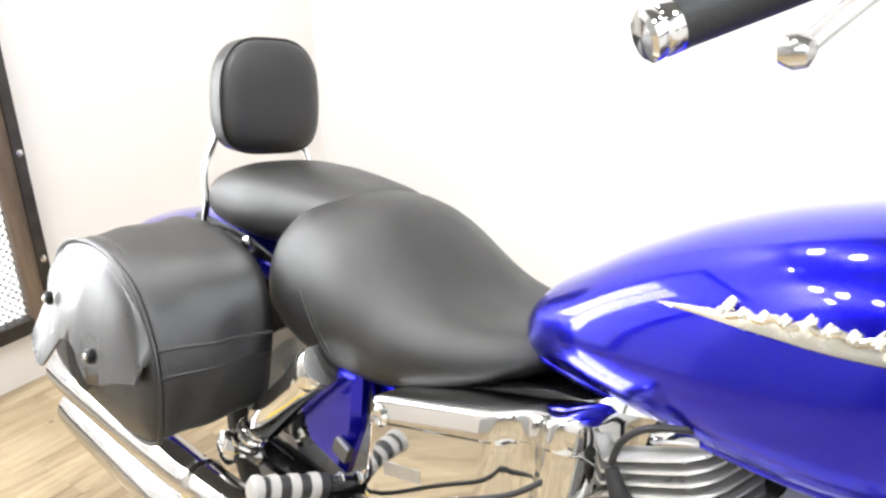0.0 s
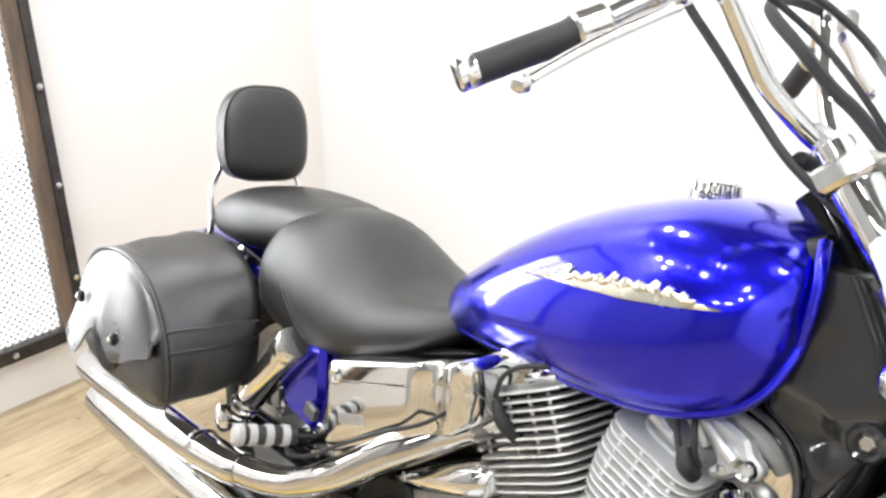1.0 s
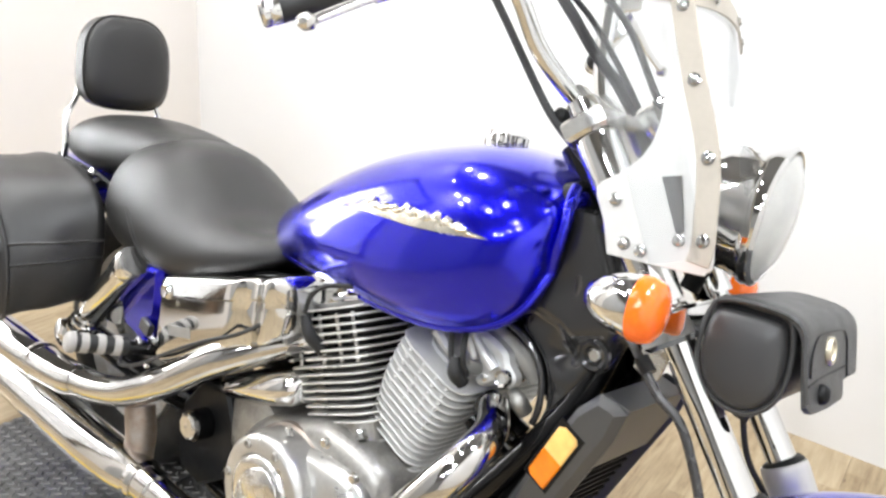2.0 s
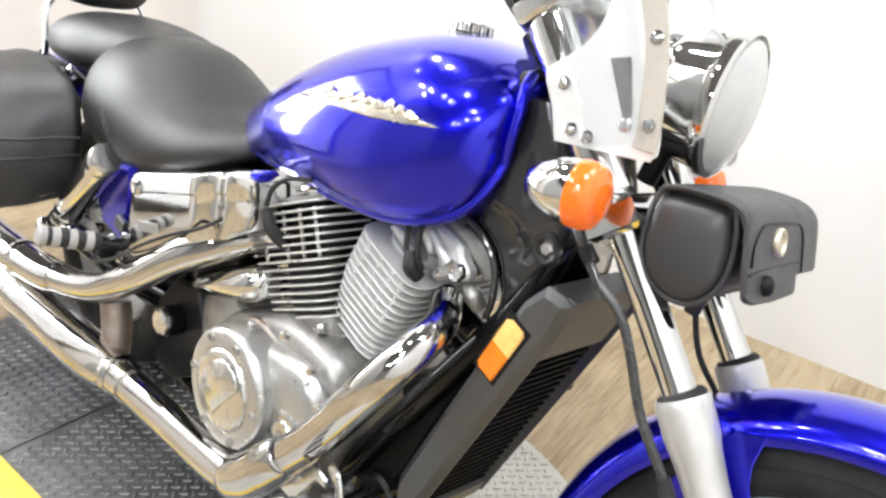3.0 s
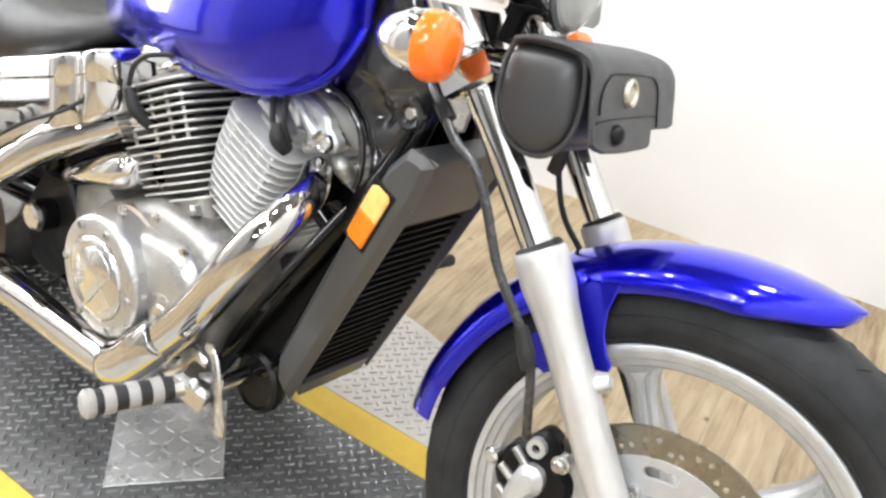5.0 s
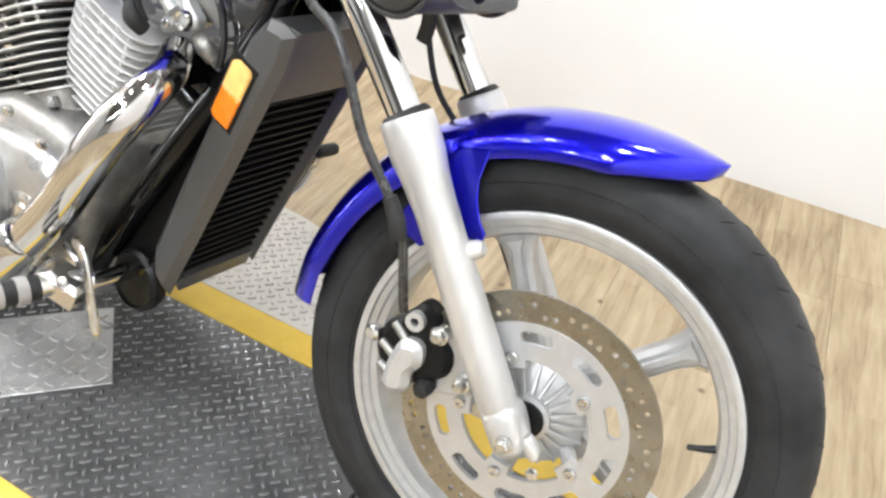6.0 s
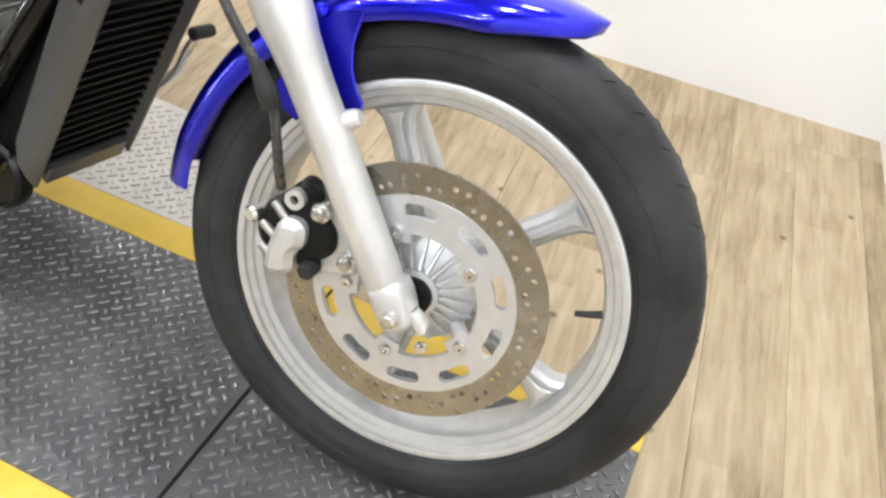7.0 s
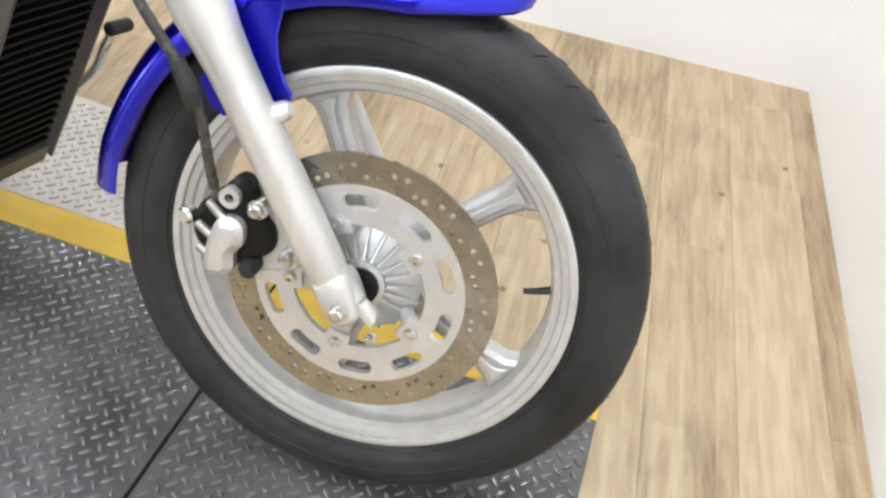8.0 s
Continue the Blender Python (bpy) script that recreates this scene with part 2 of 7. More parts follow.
    def bolt(self, origin, axis, r=0.006, h=0.006, n=6):
        return self.lathe([(r * 1.35, 0), (r * 1.35, h * 0.25), (r, h * 0.3), (r, h * 0.9), (r * 0.85, h)], origin, axis, n=12 if n > 6 else n)

    def moved(self, fn):
        self.v = [tuple(float(c) for c in fn(np.array(p))) for p in self.v]
        return self


def make(name, shape, mat, parent=None, label="", smooth=35, **tags):
    """Links a shape as one mesh object, under a thing or a part if one is given."""
    me = bpy.data.meshes.new(name)
    me.from_pydata(shape.v, [], shape.f)
    me.validate()
    bm = bmesh.new()
    bm.from_mesh(me)
    bmesh.ops.recalc_face_normals(bm, faces=bm.faces)
    bm.to_mesh(me)
    bm.free()
    me.shade_smooth()
    me.set_sharp_from_angle(angle=radians(smooth))
    for one in (mat if isinstance(mat, (list, tuple)) else (mat,)):
        me.materials.append(one)
    ob = new(name, me)
    if parent is not None:
        ob.parent = parent
    return tagged(ob, label, **tags)


def part(name, shape, mat, parent, label="", smooth=35):
    return make(name, shape, mat, parent, label, smooth)


def turn2(a):
    return np.array([[math.cos(a), -math.sin(a)], [math.sin(a), math.cos(a)]])


# ---------------------------------------------------------------- the room
# strip frame of the turntable: u along the runway, v across it
RUN = math.atan(0.083)
RUNWAY = np.array(pose(0, 0, 0, 0, 0, math.degrees(RUN)))


def uv(u, v, z=0.0):
    return (RUNWAY @ V3(u, v, z, 1))[:3]


CORNER = V3(2.20, 1.502)          # back and right wall
REAR_CORNER = V3(-1.47, 1.073)    # back and rear wall
RIGHT_DIR = unit(V3(0.19, -1.12))
REAR_DIR = unit(V3(0.22, -1.0))
FRONT_Y = -7.5
right_end = CORNER + RIGHT_DIR * ((FRONT_Y - CORNER[1]) / RIGHT_DIR[1])
rear_end = REAR_CORNER + REAR_DIR * ((FRONT_Y - REAR_CORNER[1]) / REAR_DIR[1])


def wall(name, a, b, label, mat=None, z0=-0.02, z1=CEILING, thick=0.12):
    """A wall whose inner face runs from a to b; the room lies to the right of the way from a to b."""
    d = unit(b - a)
    out = V3(-d[1], d[0])
    a2, b2 = a - d * thick, b + d * thick
    m = np.eye(4)
    s = Shape().prism([a2, b2, b2 + out * thick, a2 + out * thick], np.array(Matrix.Translation((0, 0, z0))), z1 - z0)
    return make(name, s, mat or WALL, None, label, kind="structure", category="wall")


wall("wall_back", REAR_CORNER, CORNER, "plain white painted showroom wall behind the motorcycle")
REAR_MID = REAR_CORNER + REAR_DIR * 2.9
wall("wall_right", CORNER, right_end, "plain white painted showroom wall ahead of the motorcycle")
# added unseen walls behind the camera, grey so that the chrome reflects darker tones
GREY_WALL = material("grey_for_reflections", (0.38, 0.378, 0.375), rough=0.7, vary=0.05, scale=1.5)
wall("wall_front", right_end, rear_end, "unseen wall kept grey for darker reflections in the chrome", GREY_WALL)
WARM_WALL = material("warm_white_wall_paint", (0.76, 0.722, 0.682), rough=0.6, vary=0.02, scale=1.2, bump=0.10, bump_scale=60)
wall("wall_rear", REAR_MID, REAR_CORNER, "warm white painted wall behind a wire gate", WARM_WALL)
wall("wall_side_left", rear_end, REAR_MID + REAR_DIR * 0.24, "unseen wall kept grey for darker reflections in the chrome", GREY_WALL)
make("ceiling", Shape().prism([p + unit(p - (REAR_CORNER + CORNER + right_end + rear_end) / 4) * 0.15 for p in (REAR_CORNER, CORNER, right_end, rear_end)], np.array(Matrix.Translation((0, 0, CEILING))), 0.10), CEIL, None, "plain dark grey ceiling, out of view", kind="structure", category="ceiling")


def plank_material():
    mat = material("wood_plank", (0.52, 0.40, 0.26), rough=0.42, rough_vary=0.1, scale=5)
    nt = mat.node_tree
    b = nt.nodes["Principled BSDF"]
    tc = nt.nodes.new("ShaderNodeTexCoord")
    info = nt.nodes.new("ShaderNodeObjectInfo")
    shift = nt.nodes.new("ShaderNodeVectorMath")
    shift.operation = "MULTIPLY_ADD"
    comb = nt.nodes.new("ShaderNodeCombineXYZ")
    for k in range(3):
        nt.links.new(info.outputs["Random"], comb.inputs[k])
    shift.inputs[1].default_value = (17, 31, 5)
    nt.links.new(comb.outputs[0], shift.inputs[0])
    nt.links.new(tc.outputs["Object"], shift.inputs[2])
    mp = nt.nodes.new("ShaderNodeMapping")
    mp.inputs["Scale"].default_value = (1.3, 12.0, 1.0)
    nt.links.new(shift.outputs[0], mp.inputs["Vector"])
    grain = nt.nodes.new("ShaderNodeTexNoise")
    grain.inputs["Scale"].default_value, grain.inputs["Detail"].default_value, grain.inputs["Distortion"].default_value = 5.0, 12.0, 0.4
    grain.inputs["Roughness"].default_value = 0.62
    nt.links.new(mp.outputs[0], grain.inputs["Vector"])
    blotch = nt.nodes.new("ShaderNodeTexNoise")
    blotch.inputs["Scale"].default_value, blotch.inputs["Detail"].default_value = 5.0, 4.0
    nt.links.new(shift.outputs[0], blotch.inputs["Vector"])
    ramp = nt.nodes.new("ShaderNodeValToRGB")
    e = ramp.color_ramp.elements
    e[0].position, e[0].color = 0.25, (0.178, 0.120, 0.064, 1)
    e[1].position, e[1].color = 0.74, (0.475, 0.382, 0.252, 1)
    mid = e.new(0.48)
    mid.color = (0.355, 0.272, 0.166, 1)
    mix = nt.nodes.new("ShaderNodeMath")
    mix.operation = "MULTIPLY_ADD"
    mix.inputs[1].default_value = 0.30
    nt.links.new(blotch.outputs["Fac"], mix.inputs[0])
    half = nt.nodes.new("ShaderNodeMath")
    half.operation = "MULTIPLY_ADD"
    half.inputs[1].default_value, half.inputs[2].default_value = 0.74, -0.02
    nt.links.new(grain.outputs["Fac"], half.inputs[0])
    nt.links.new(half.outputs[0], mix.inputs[2])
    tone = nt.nodes.new("ShaderNodeMath")
    tone.operation = "MULTIPLY_ADD"
    tone.inputs[1].default_value = 0.18
    nt.links.new(info.outputs["Random"], tone.inputs[0])
    sub = nt.nodes.new("ShaderNodeMath")
    sub.operation = "ADD"
    sub.inputs[1].default_value = -0.09
    nt.links.new(mix.outputs[0], sub.inputs[0])
    nt.links.new(sub.outputs[0], tone.inputs[2])
    # each board is printed as narrow staves of differing tone
    snap = nt.nodes.new("ShaderNodeVectorMath")
    snap.operation = "SNAP"
    snap.inputs[1].default_value = (0.46, 0.0507, 10.0)
    nt.links.new(shift.outputs[0], snap.inputs[0])
    stave = nt.nodes.new("ShaderNodeTexWhiteNoise")
    nt.links.new(snap.outputs[0], stave.inputs["Vector"])
    stave_tone = nt.nodes.new("ShaderNodeMath")
    stave_tone.operation = "MULTIPLY_ADD"
    stave_tone.inputs[1].default_value = 0.13
    nt.links.new(stave.outputs["Value"], stave_tone.inputs[0])
    level = nt.nodes.new("ShaderNodeMath")
    level.operation = "ADD"
    level.inputs[1].default_value = -0.065
    nt.links.new(tone.outputs[0], level.inputs[0])
    nt.links.new(level.outputs[0], stave_tone.inputs[2])
    nt.links.new(stave_tone.outputs[0], ramp.inputs["Fac"])
    vor = nt.nodes.new("ShaderNodeTexVoronoi")
    vor.inputs["Scale"].default_value = 8.0
    nt.links.new(shift.outputs[0], vor.inputs["Vector"])
    knot = nt.nodes.new("ShaderNodeMapRange")
    knot.inputs["From Min"].default_value, knot.inputs["From Max"].default_value = 0.025, 0.085
    nt.links.new(vor.outputs["Distance"], knot.inputs["Value"])
    kmix = nt.nodes.new("ShaderNodeMix")
    kmix.data_type = "RGBA"
    kmix.inputs["A"].default_value = (0.13, 0.08, 0.045, 1)
    nt.links.new(knot.outputs[0], kmix.inputs["Factor"])
    nt.links.new(ramp.outputs[0], kmix.inputs["B"])
    nt.links.new(kmix.outputs["Result"], b.inputs["Base Color"])
    bp = nt.nodes.new("ShaderNodeBump")
    bp.inputs["Strength"].default_value, bp.inputs["Distance"].default_value = 0.15, 0.001
    nt.links.new(grain.outputs["Fac"], bp.inputs["Height"])
    nt.links.new(bp.outputs["Normal"], b.inputs["Normal"])
    return mat


PLANK = plank_material()
SUBFLOOR = material("dark_joint", (0.28, 0.21, 0.135), rough=0.8, vary=0.1, scale=8)
ROOM = [REAR_CORNER, CORNER, right_end, rear_end]
MIDDLE = sum(ROOM) / 4
footprint = [p + unit(p - MIDDLE) * 0.13 for p in ROOM]
floor = make("floor", Shape().prism(footprint, np.array(Matrix.Translation((0, 0, -0.059))), 0.050), SUBFLOOR, None,
             "light oak-look plank floor of a showroom", kind="structure", category="floor")


def lay_planks(width=0.152, length=1.22):
    """Boards along the right wall's direction, cut where they meet the walls."""
    along = RIGHT_DIR
    across = V3(-along[1], along[0])
    rot = Matrix.Rotation(math.atan2(along[1], along[0]), 4, "Z")
    origin = V3(1.0, -0.4)

    def board(size):
        s = Shape().box((size - 0.0006, width - 0.0006, 0.006), None, 0.0003)
        me = bpy.data.meshes.new("plank")
        me.from_pydata(s.v, [], s.f)
        me.materials.append(PLANK)
        return me

    whole = board(length)
    rng = random.Random(4)
    for row in range(-30, 31):
        start = origin + across * row * width
        s0, s1 = -20.0, 20.0
        for k in range(4):
            p, q = ROOM[k], ROOM[(k + 1) % 4]
            edge = unit(q - p)
            inward = V3(edge[1], -edge[0])
            if inward @ (MIDDLE - p) < 0:
                inward = -inward
            gap_, rate = inward @ (start - p) + 0.04, inward @ along
            if abs(rate) < 1e-6:
                s0 = s0 if gap_ > 0 else 99.0
            elif rate > 0:
                s0 = max(s0, -gap_ / rate)
            else:
                s1 = min(s1, -gap_ / rate)
        if s1 - s0 < 0.1:
            continue
        s = s0 - rng.random() * length
        while s < s1:
            a_, b_ = max(s, s0), min(s + length, s1)
            if b_ - a_ > 0.01:
                c_ = start + along * (a_ + b_) / 2
                ob = new("plank", whole if b_ - a_ > length - 0.001 else board(b_ - a_))
                ob.parent = floor
                ob.matrix_basis = Matrix.Translation((c_[0], c_[1], -0.0075)) @ rot
            s += length


# ---------------------------------------------------------------- turntable with its runway
DISC_U, DISC_V, DISC_R = 0.786, -0.175, 0.620
V_NEAR, V_FAR = -0.404, 0.058       # black tread between the painted lines
LINE_W = 0.070
U0, U1, J0, J1 = -0.34, 1.992, 0.172, 1.405

turntable = tagged(new("turntable"), "round steel turntable with a black tread-plate runway and yellow edges",
                   "turntable", kind="structure")


PITCH = 0.0270


def lozenge_outline(turn, length=0.0215, width=0.0064):
    """A pointed bar seen from above, its foot and its smaller top."""
    half = [(-length / 2, 0), (-length * 0.22, -width / 2), (length * 0.22, -width / 2), (length / 2, 0), (length * 0.22, width / 2), (-length * 0.22, width / 2)]
    r = turn2(turn)
    return [r @ V3(*q) for q in half], [r @ (V3(*q) * 0.66) for q in half]


LOZENGES = [lozenge_outline(math.pi / 4), lozenge_outline(-math.pi / 4)]
LOZENGE_FACES = [(k, (k + 1) % 6, 6 + (k + 1) % 6, 6 + k) for k in range(6)] + [tuple(range(6, 12))]


def lozenge_places(u0, u1, v0, v1):
    """Two square lattices of crossing bars, the second set in the gaps of the first."""
    for i in range(int((u1 - u0) / PITCH)):
        for j in range(int((v1 - v0) / PITCH)):
            for way in (0, 1):
                u, v = u0 + (i + 0.3 + 0.5 * way) * PITCH, v0 + (j + 0.3 + 0.5 * way) * PITCH
                if v < v1 - 0.008:
                    yield u, v, way


def tread_bars(s, inside, u0, u1, v0, v1, height=0.0030):
    """Raised lozenges in two crossing directions."""
    for u, v, way in lozenge_places(u0, u1, v0, v1):
        if inside(u, v):
            base, top = LOZENGES[way]
            s.add([uv(u + q[0], v + q[1], -0.0004) for q in base] + [uv(u + q[0], v + q[1], height) for q in top], LOZENGE_FACES)
    return s


def deck_plate(name, u0, u1, v0, v1, mat, label, z=0.0, thick=0.005):
    s = Shape().prism([uv(u, v)[:2] for u, v in ((u0, v0), (u1, v0), (u1, v1), (u0, v1))], np.array(Matrix.Translation((0, 0, z - thick))), thick, 0.0008)
    return part(name, s, mat, turntable, label)


gap = 0.003
for n, (a, b) in enumerate(((U0, J0), (J0, J1), (J1, U1))):
    deck_plate("runway_plate", a + gap, b - gap, V_NEAR, V_FAR, DECK, "black painted tread plate")
    for v0, v1 in ((V_NEAR - LINE_W, V_NEAR - 0.0006), (V_FAR + 0.0006, V_FAR + LINE_W)):
        deck_plate("edge_line", a + gap, b - gap, v0, v1, YELLOW, "yellow painted edge strip", z=0.0004)
# an added black strip stands in for the shade down in each joint
for joint in (J0, J1):
    deck_plate("joint_bed", joint - 0.008, joint + 0.008, V_NEAR - LINE_W, V_FAR + LINE_W, BLACK_SATIN, "dark strip standing in for the shade in the gap between two plates", z=-0.0032, thick=0.001)
PICK = (0.905, 1.395, V_NEAR, -0.185)    # the stretch of tread that is passed nearest


def picked(u, v):
    return PICK[0] < u < PICK[1] and PICK[2] < v < PICK[3]


tagged(part("runway_tread", tread_bars(Shape(), lambda u, v: min(abs(u - J0), abs(u - J1)) > 0.012 and not picked(u, v), U0, U1, V_NEAR, V_FAR), TREAD, turntable,
     "raised lozenge tread"), kind="stuff")


def lay_lozenges():
    """The nearest bars of the runway as pieces of their own, on two shared meshes."""
    shared = []
    for base, top in LOZENGES:
        me = bpy.data.meshes.new("lozenge")
        me.from_pydata([(q[0], q[1], -0.0004) for q in base] + [(q[0], q[1], 0.0030) for q in top], [], LOZENGE_FACES)
        me.materials.append(TREAD)
        shared.append(me)
    for u, v, way in lozenge_places(U0, U1, V_NEAR, V_FAR):
        if picked(u, v) and min(abs(u - J0), abs(u - J1)) > 0.012:
            ob = new("lozenge", shared[way])
            ob.parent = turntable
            q = uv(u, v)
            ob.matrix_basis = pose(q[0], q[1], 0.0, 0, 0, math.degrees(RUN))


def segment(side):
    """The pale part of the round table beside the runway."""
    v_line = V_FAR + LINE_W + 0.0006 if side > 0 else V_NEAR - LINE_W - 0.0006
    a0 = math.asin((v_line - DISC_V) / DISC_R)
    ang = np.linspace(a0, math.pi - a0, 40) if side > 0 else np.linspace(a0, -math.pi - a0, 40)
    out = [uv(DISC_U + DISC_R * math.cos(a), DISC_V + DISC_R * math.sin(a))[:2] for a in ang]
    return Shape().prism(out, np.array(Matrix.Translation((0, 0, -0.005))), 0.005, 0.0008)


for side in (1, -1):
    part("table_segment", segment(side), PALE_PLATE, turntable, "pale painted tread plate")
    lim = (V_FAR + LINE_W + 0.012, 0.46) if side > 0 else (-0.80, V_NEAR - LINE_W - 0.012)
    tagged(part("segment_tread", tread_bars(Shape(), lambda u, v: math.hypot(u - DISC_U, v - DISC_V) < DISC_R - 0.014, 0.15, 1.42, lim[0], lim[1]),
         PALE_PLATE, turntable, "raised lozenge tread"), kind="stuff")

# loose square of bare plate on the runway
PLATE_C = V3(0.795, -0.110)
plate_dir = math.atan2(-0.131, 0.159)
plate = make("tread_plate_square", Shape().box((0.204, 0.203, 0.003), pose(PLATE_C[0], PLATE_C[1], 0.0037, 0, 0, math.degrees(plate_dir)), 0.0006), STEEL_PLATE, None,
             "small square of bare aluminium tread plate lying on the runway", category="metal plate")
bars = Shape()
for i in range(7):
    for j in range(7):
        m = np.array(pose(PLATE_C[0], PLATE_C[1], 0.0052, 0, 0, math.degrees(plate_dir))) @ np.array(pose((i - 3) * 0.0285, (j - 3) * 0.0285, 0, 0, 0, 45 if (i + j) % 2 else -45))
        bars.prism([(-0.012, 0), (-0.005, -0.003), (0.005, -0.003), (0.012, 0), (0.005, 0.003), (-0.005, 0.003)], m, 0.0018, 0.0006)
part("tread", bars, STEEL_PLATE, plate)

# ---------------------------------------------------------------- wire gate against the rear wall
gate = tagged(new("wire_gate"), "wood and steel framed wire mesh gate against the wall", "gate")
GATE_TURN = math.atan2(REAR_DIR[1], REAR_DIR[0])
g0 = REAR_CORNER + REAR_DIR * ((-0.07 - REAR_CORNER[1]) / REAR_DIR[1])
GATE = np.array(Matrix.Translation((g0[0], g0[1], 0)) @ Matrix.Rotation(GATE_TURN, 4, "Z"))   # x away along the wall, y into the room
GATE_Z0, GATE_Z1, GATE_L, GATE_W = 0.155, 2.25, 1.25, 0.078


def gate_box(x0, x1, y0, y1, z0, z1, c=0.003):
    m = GATE @ np.array(Matrix.Translation(((x0 + x1) / 2, (y0 + y1) / 2, (z0 + z1) / 2)))
    return Shape().box((x1 - x0, y1 - y0, z1 - z0), m, c)


for x0, x1 in ((0.0, GATE_W), (GATE_L - GATE_W, GATE_L)):
    inner = x0 > 0.5
    sx = (x0, x0 + 0.030) if not inner else (x1 - 0.030, x1)
    wx = (x0 + 0.030, x1) if not inner else (x0, x1 - 0.030)
    post = part("steel_edge", gate_box(*sx, 0.004, 0.046, GATE_Z0, GATE_Z1), GATE_STEEL, gate, "dark steel angle with bolts")
    part("stile", gate_box(*wx, 0.006, 0.038, GATE_Z0, GATE_Z1), GATE_WOOD, gate, "weathered brown wooden stile")
    bz = GATE_Z0 + 0.20
    while bz < GATE_Z1:
        o = (GATE @ V3(sum(sx) / 2, 0.046, bz, 1))[:3]
        part("bolt", Shape().bolt(o, GATE[:3, 1], 0.007, 0.006, 12), CHROME, post)
        bz += 0.30
for z0, z1 in ((GATE_Z0, GATE_Z0 + 0.045), (GATE_Z1 - 0.045, GATE_Z1)):
    rail = part("rail", gate_box(GATE_W, GATE_L - GATE_W, 0.004, 0.046, z0, z1), GATE_STEEL, gate, "dark steel bottom rail")
    for k in range(1, 5):
        o = (GATE @ V3(GATE_W + 0.27 * k - 0.1, 0.046, (z0 + z1) / 2, 1))[:3]
        part("bolt", Shape().bolt(o, GATE[:3, 1], 0.007, 0.006, 12), CHROME, rail)
PANE = material("daylit_pane", (1.0, 1.0, 1.0), rough=0.5, emission=2.2)
BRIGHT_PANE = material("bright_daylit_pane", (0.97, 0.985, 1.0), rough=0.5, emission=34.0)
for x0, x1, z0 in ((0.12, 0.40, 0.80), (0.46, 0.72, 0.45)):
    part("bright_pane", gate_box(x0, x1, 0.006, 0.010, z0, 1.75, 0), BRIGHT_PANE, gate, "bright sky behind the mesh")
part("daylit_pane", gate_box(GATE_W, GATE_L - GATE_W, 0.003, 0.006, GATE_Z0 + 0.045, GATE_Z1 - 0.045, 0), PANE, gate, "white daylit pane behind the mesh")
wires = Shape()
wz0, wz1, wx0, wx1 = GATE_Z0 + 0.045, GATE_Z1 - 0.045, GATE_W, GATE_L - GATE_W


def wire(a, b):
    wires.tube([(GATE @ V3(a[0], 0.02, a[1], 1))[:3], (GATE @ V3(b[0], 0.02, b[1], 1))[:3]], 0.0024, n=4, smooth=False)


step = 0.024
span = (wz1 - wz0)
for k in range(int((wx1 - wx0 + span) / step)):
    c = wx0 - span + k * step
    lo, hi = max(wx0, c), min(wx1, c + span)
    if hi > lo:
        wire((lo, wz0 + lo - c), (hi, wz0 + hi - c))
        wire((lo, wz1 - (lo - c)), (hi, wz1 - (hi - c)))
part("wire_mesh", wires, WIRE, gate, "diagonal wire mesh")

# ---------------------------------------------------------------- the motorcycle
# built upright, x forward, y to its left, rear axle over x = 0, then leaned onto its stand
bike = tagged(new("motorcycle"), "blue cruiser motorcycle with chrome exhausts leaning on its stand", "motorcycle")
bike.matrix_world = pose(0, 0, 0, -LEAN, 0, 0)
AXLE = V3(1.65, 0, 0.335)
STEM = np.array(Matrix.Rotation(radians(STEER), 3, Vector((-math.sin(RAKE), 0, math.cos(RAKE)))))


def steered(s):
    """Turns a shape of the front end with the bars."""
    return s.moved(lambda p: AXLE + STEM @ (p - AXLE))


def sp(x, y, z):
    return AXLE + STEM @ (V3(x, y, z) - AXLE)


def bpart(name, s, mat, label="", parent=None, smooth=35):
    return part(name, s, mat, parent or bike, label, smooth)


def fpart(name, s, mat, label="", parent=None, smooth=35):
    return part(name, steered(s), mat, parent or bike, label, smooth)


RIGHT = V3(0, -1, 0)

# ---- front wheel
WHEEL_TURN = 44.0


def wheel_at(r, ang, y):
    return AXLE + V3(r * math.cos(radians(ang)), y, r * math.sin(radians(ang)))


def tyre_profile(r_out, r_in, half, n=18):
    """Closed outline of a tyre section, radius and side."""
    pts = []
    for k in range(n + 1):
        a = -1.12 * math.pi / 2 + 2.24 * math.pi / 2 * k / n
        depth = (r_out - r_in)
        rr = r_out - depth * 0.62 + depth * 0.62 * math.copysign(abs(math.cos(a)) ** 0.75, math.cos(a)) * (1 if math.cos(a) > 0 else 0.5)
        pts.append((rr, half * math.copysign(abs(math.sin(a)) ** 0.8, math.sin(a))))
    pts.append((r_in, half * 0.66))
    pts.append((r_in, -half * 0.66))
    return pts


front_tyre = Shape().ring(tyre_profile(0.336, 0.246, 0.056), AXLE, (0, 1, 0), n=96)
front_tyre_ob = fpart("front_tyre", front_tyre, TYRE, "black road tyre with ribbed sidewall", smooth=50)
grooves = Shape()
for k in range(44):
    for side in (-1, 1):
        a0 = 360 * k / 44 + (4 if side > 0 else 0)
        pts = []
        for q in range(4):
            rr, yy = 0.3347 - 0.0125 * (q / 3) ** 2, side * (0.014 + 0.026 * q / 3)
            pts.append(wheel_at(rr, a0 + 3.2 * q / 3, yy))
        grooves.tube(pts, 0.0019, n=5, steps=2)
tagged(fpart("tread_pattern", grooves, BLACK_SATIN, parent=front_tyre_ob), kind="stuff")
side_ribs = Shape()
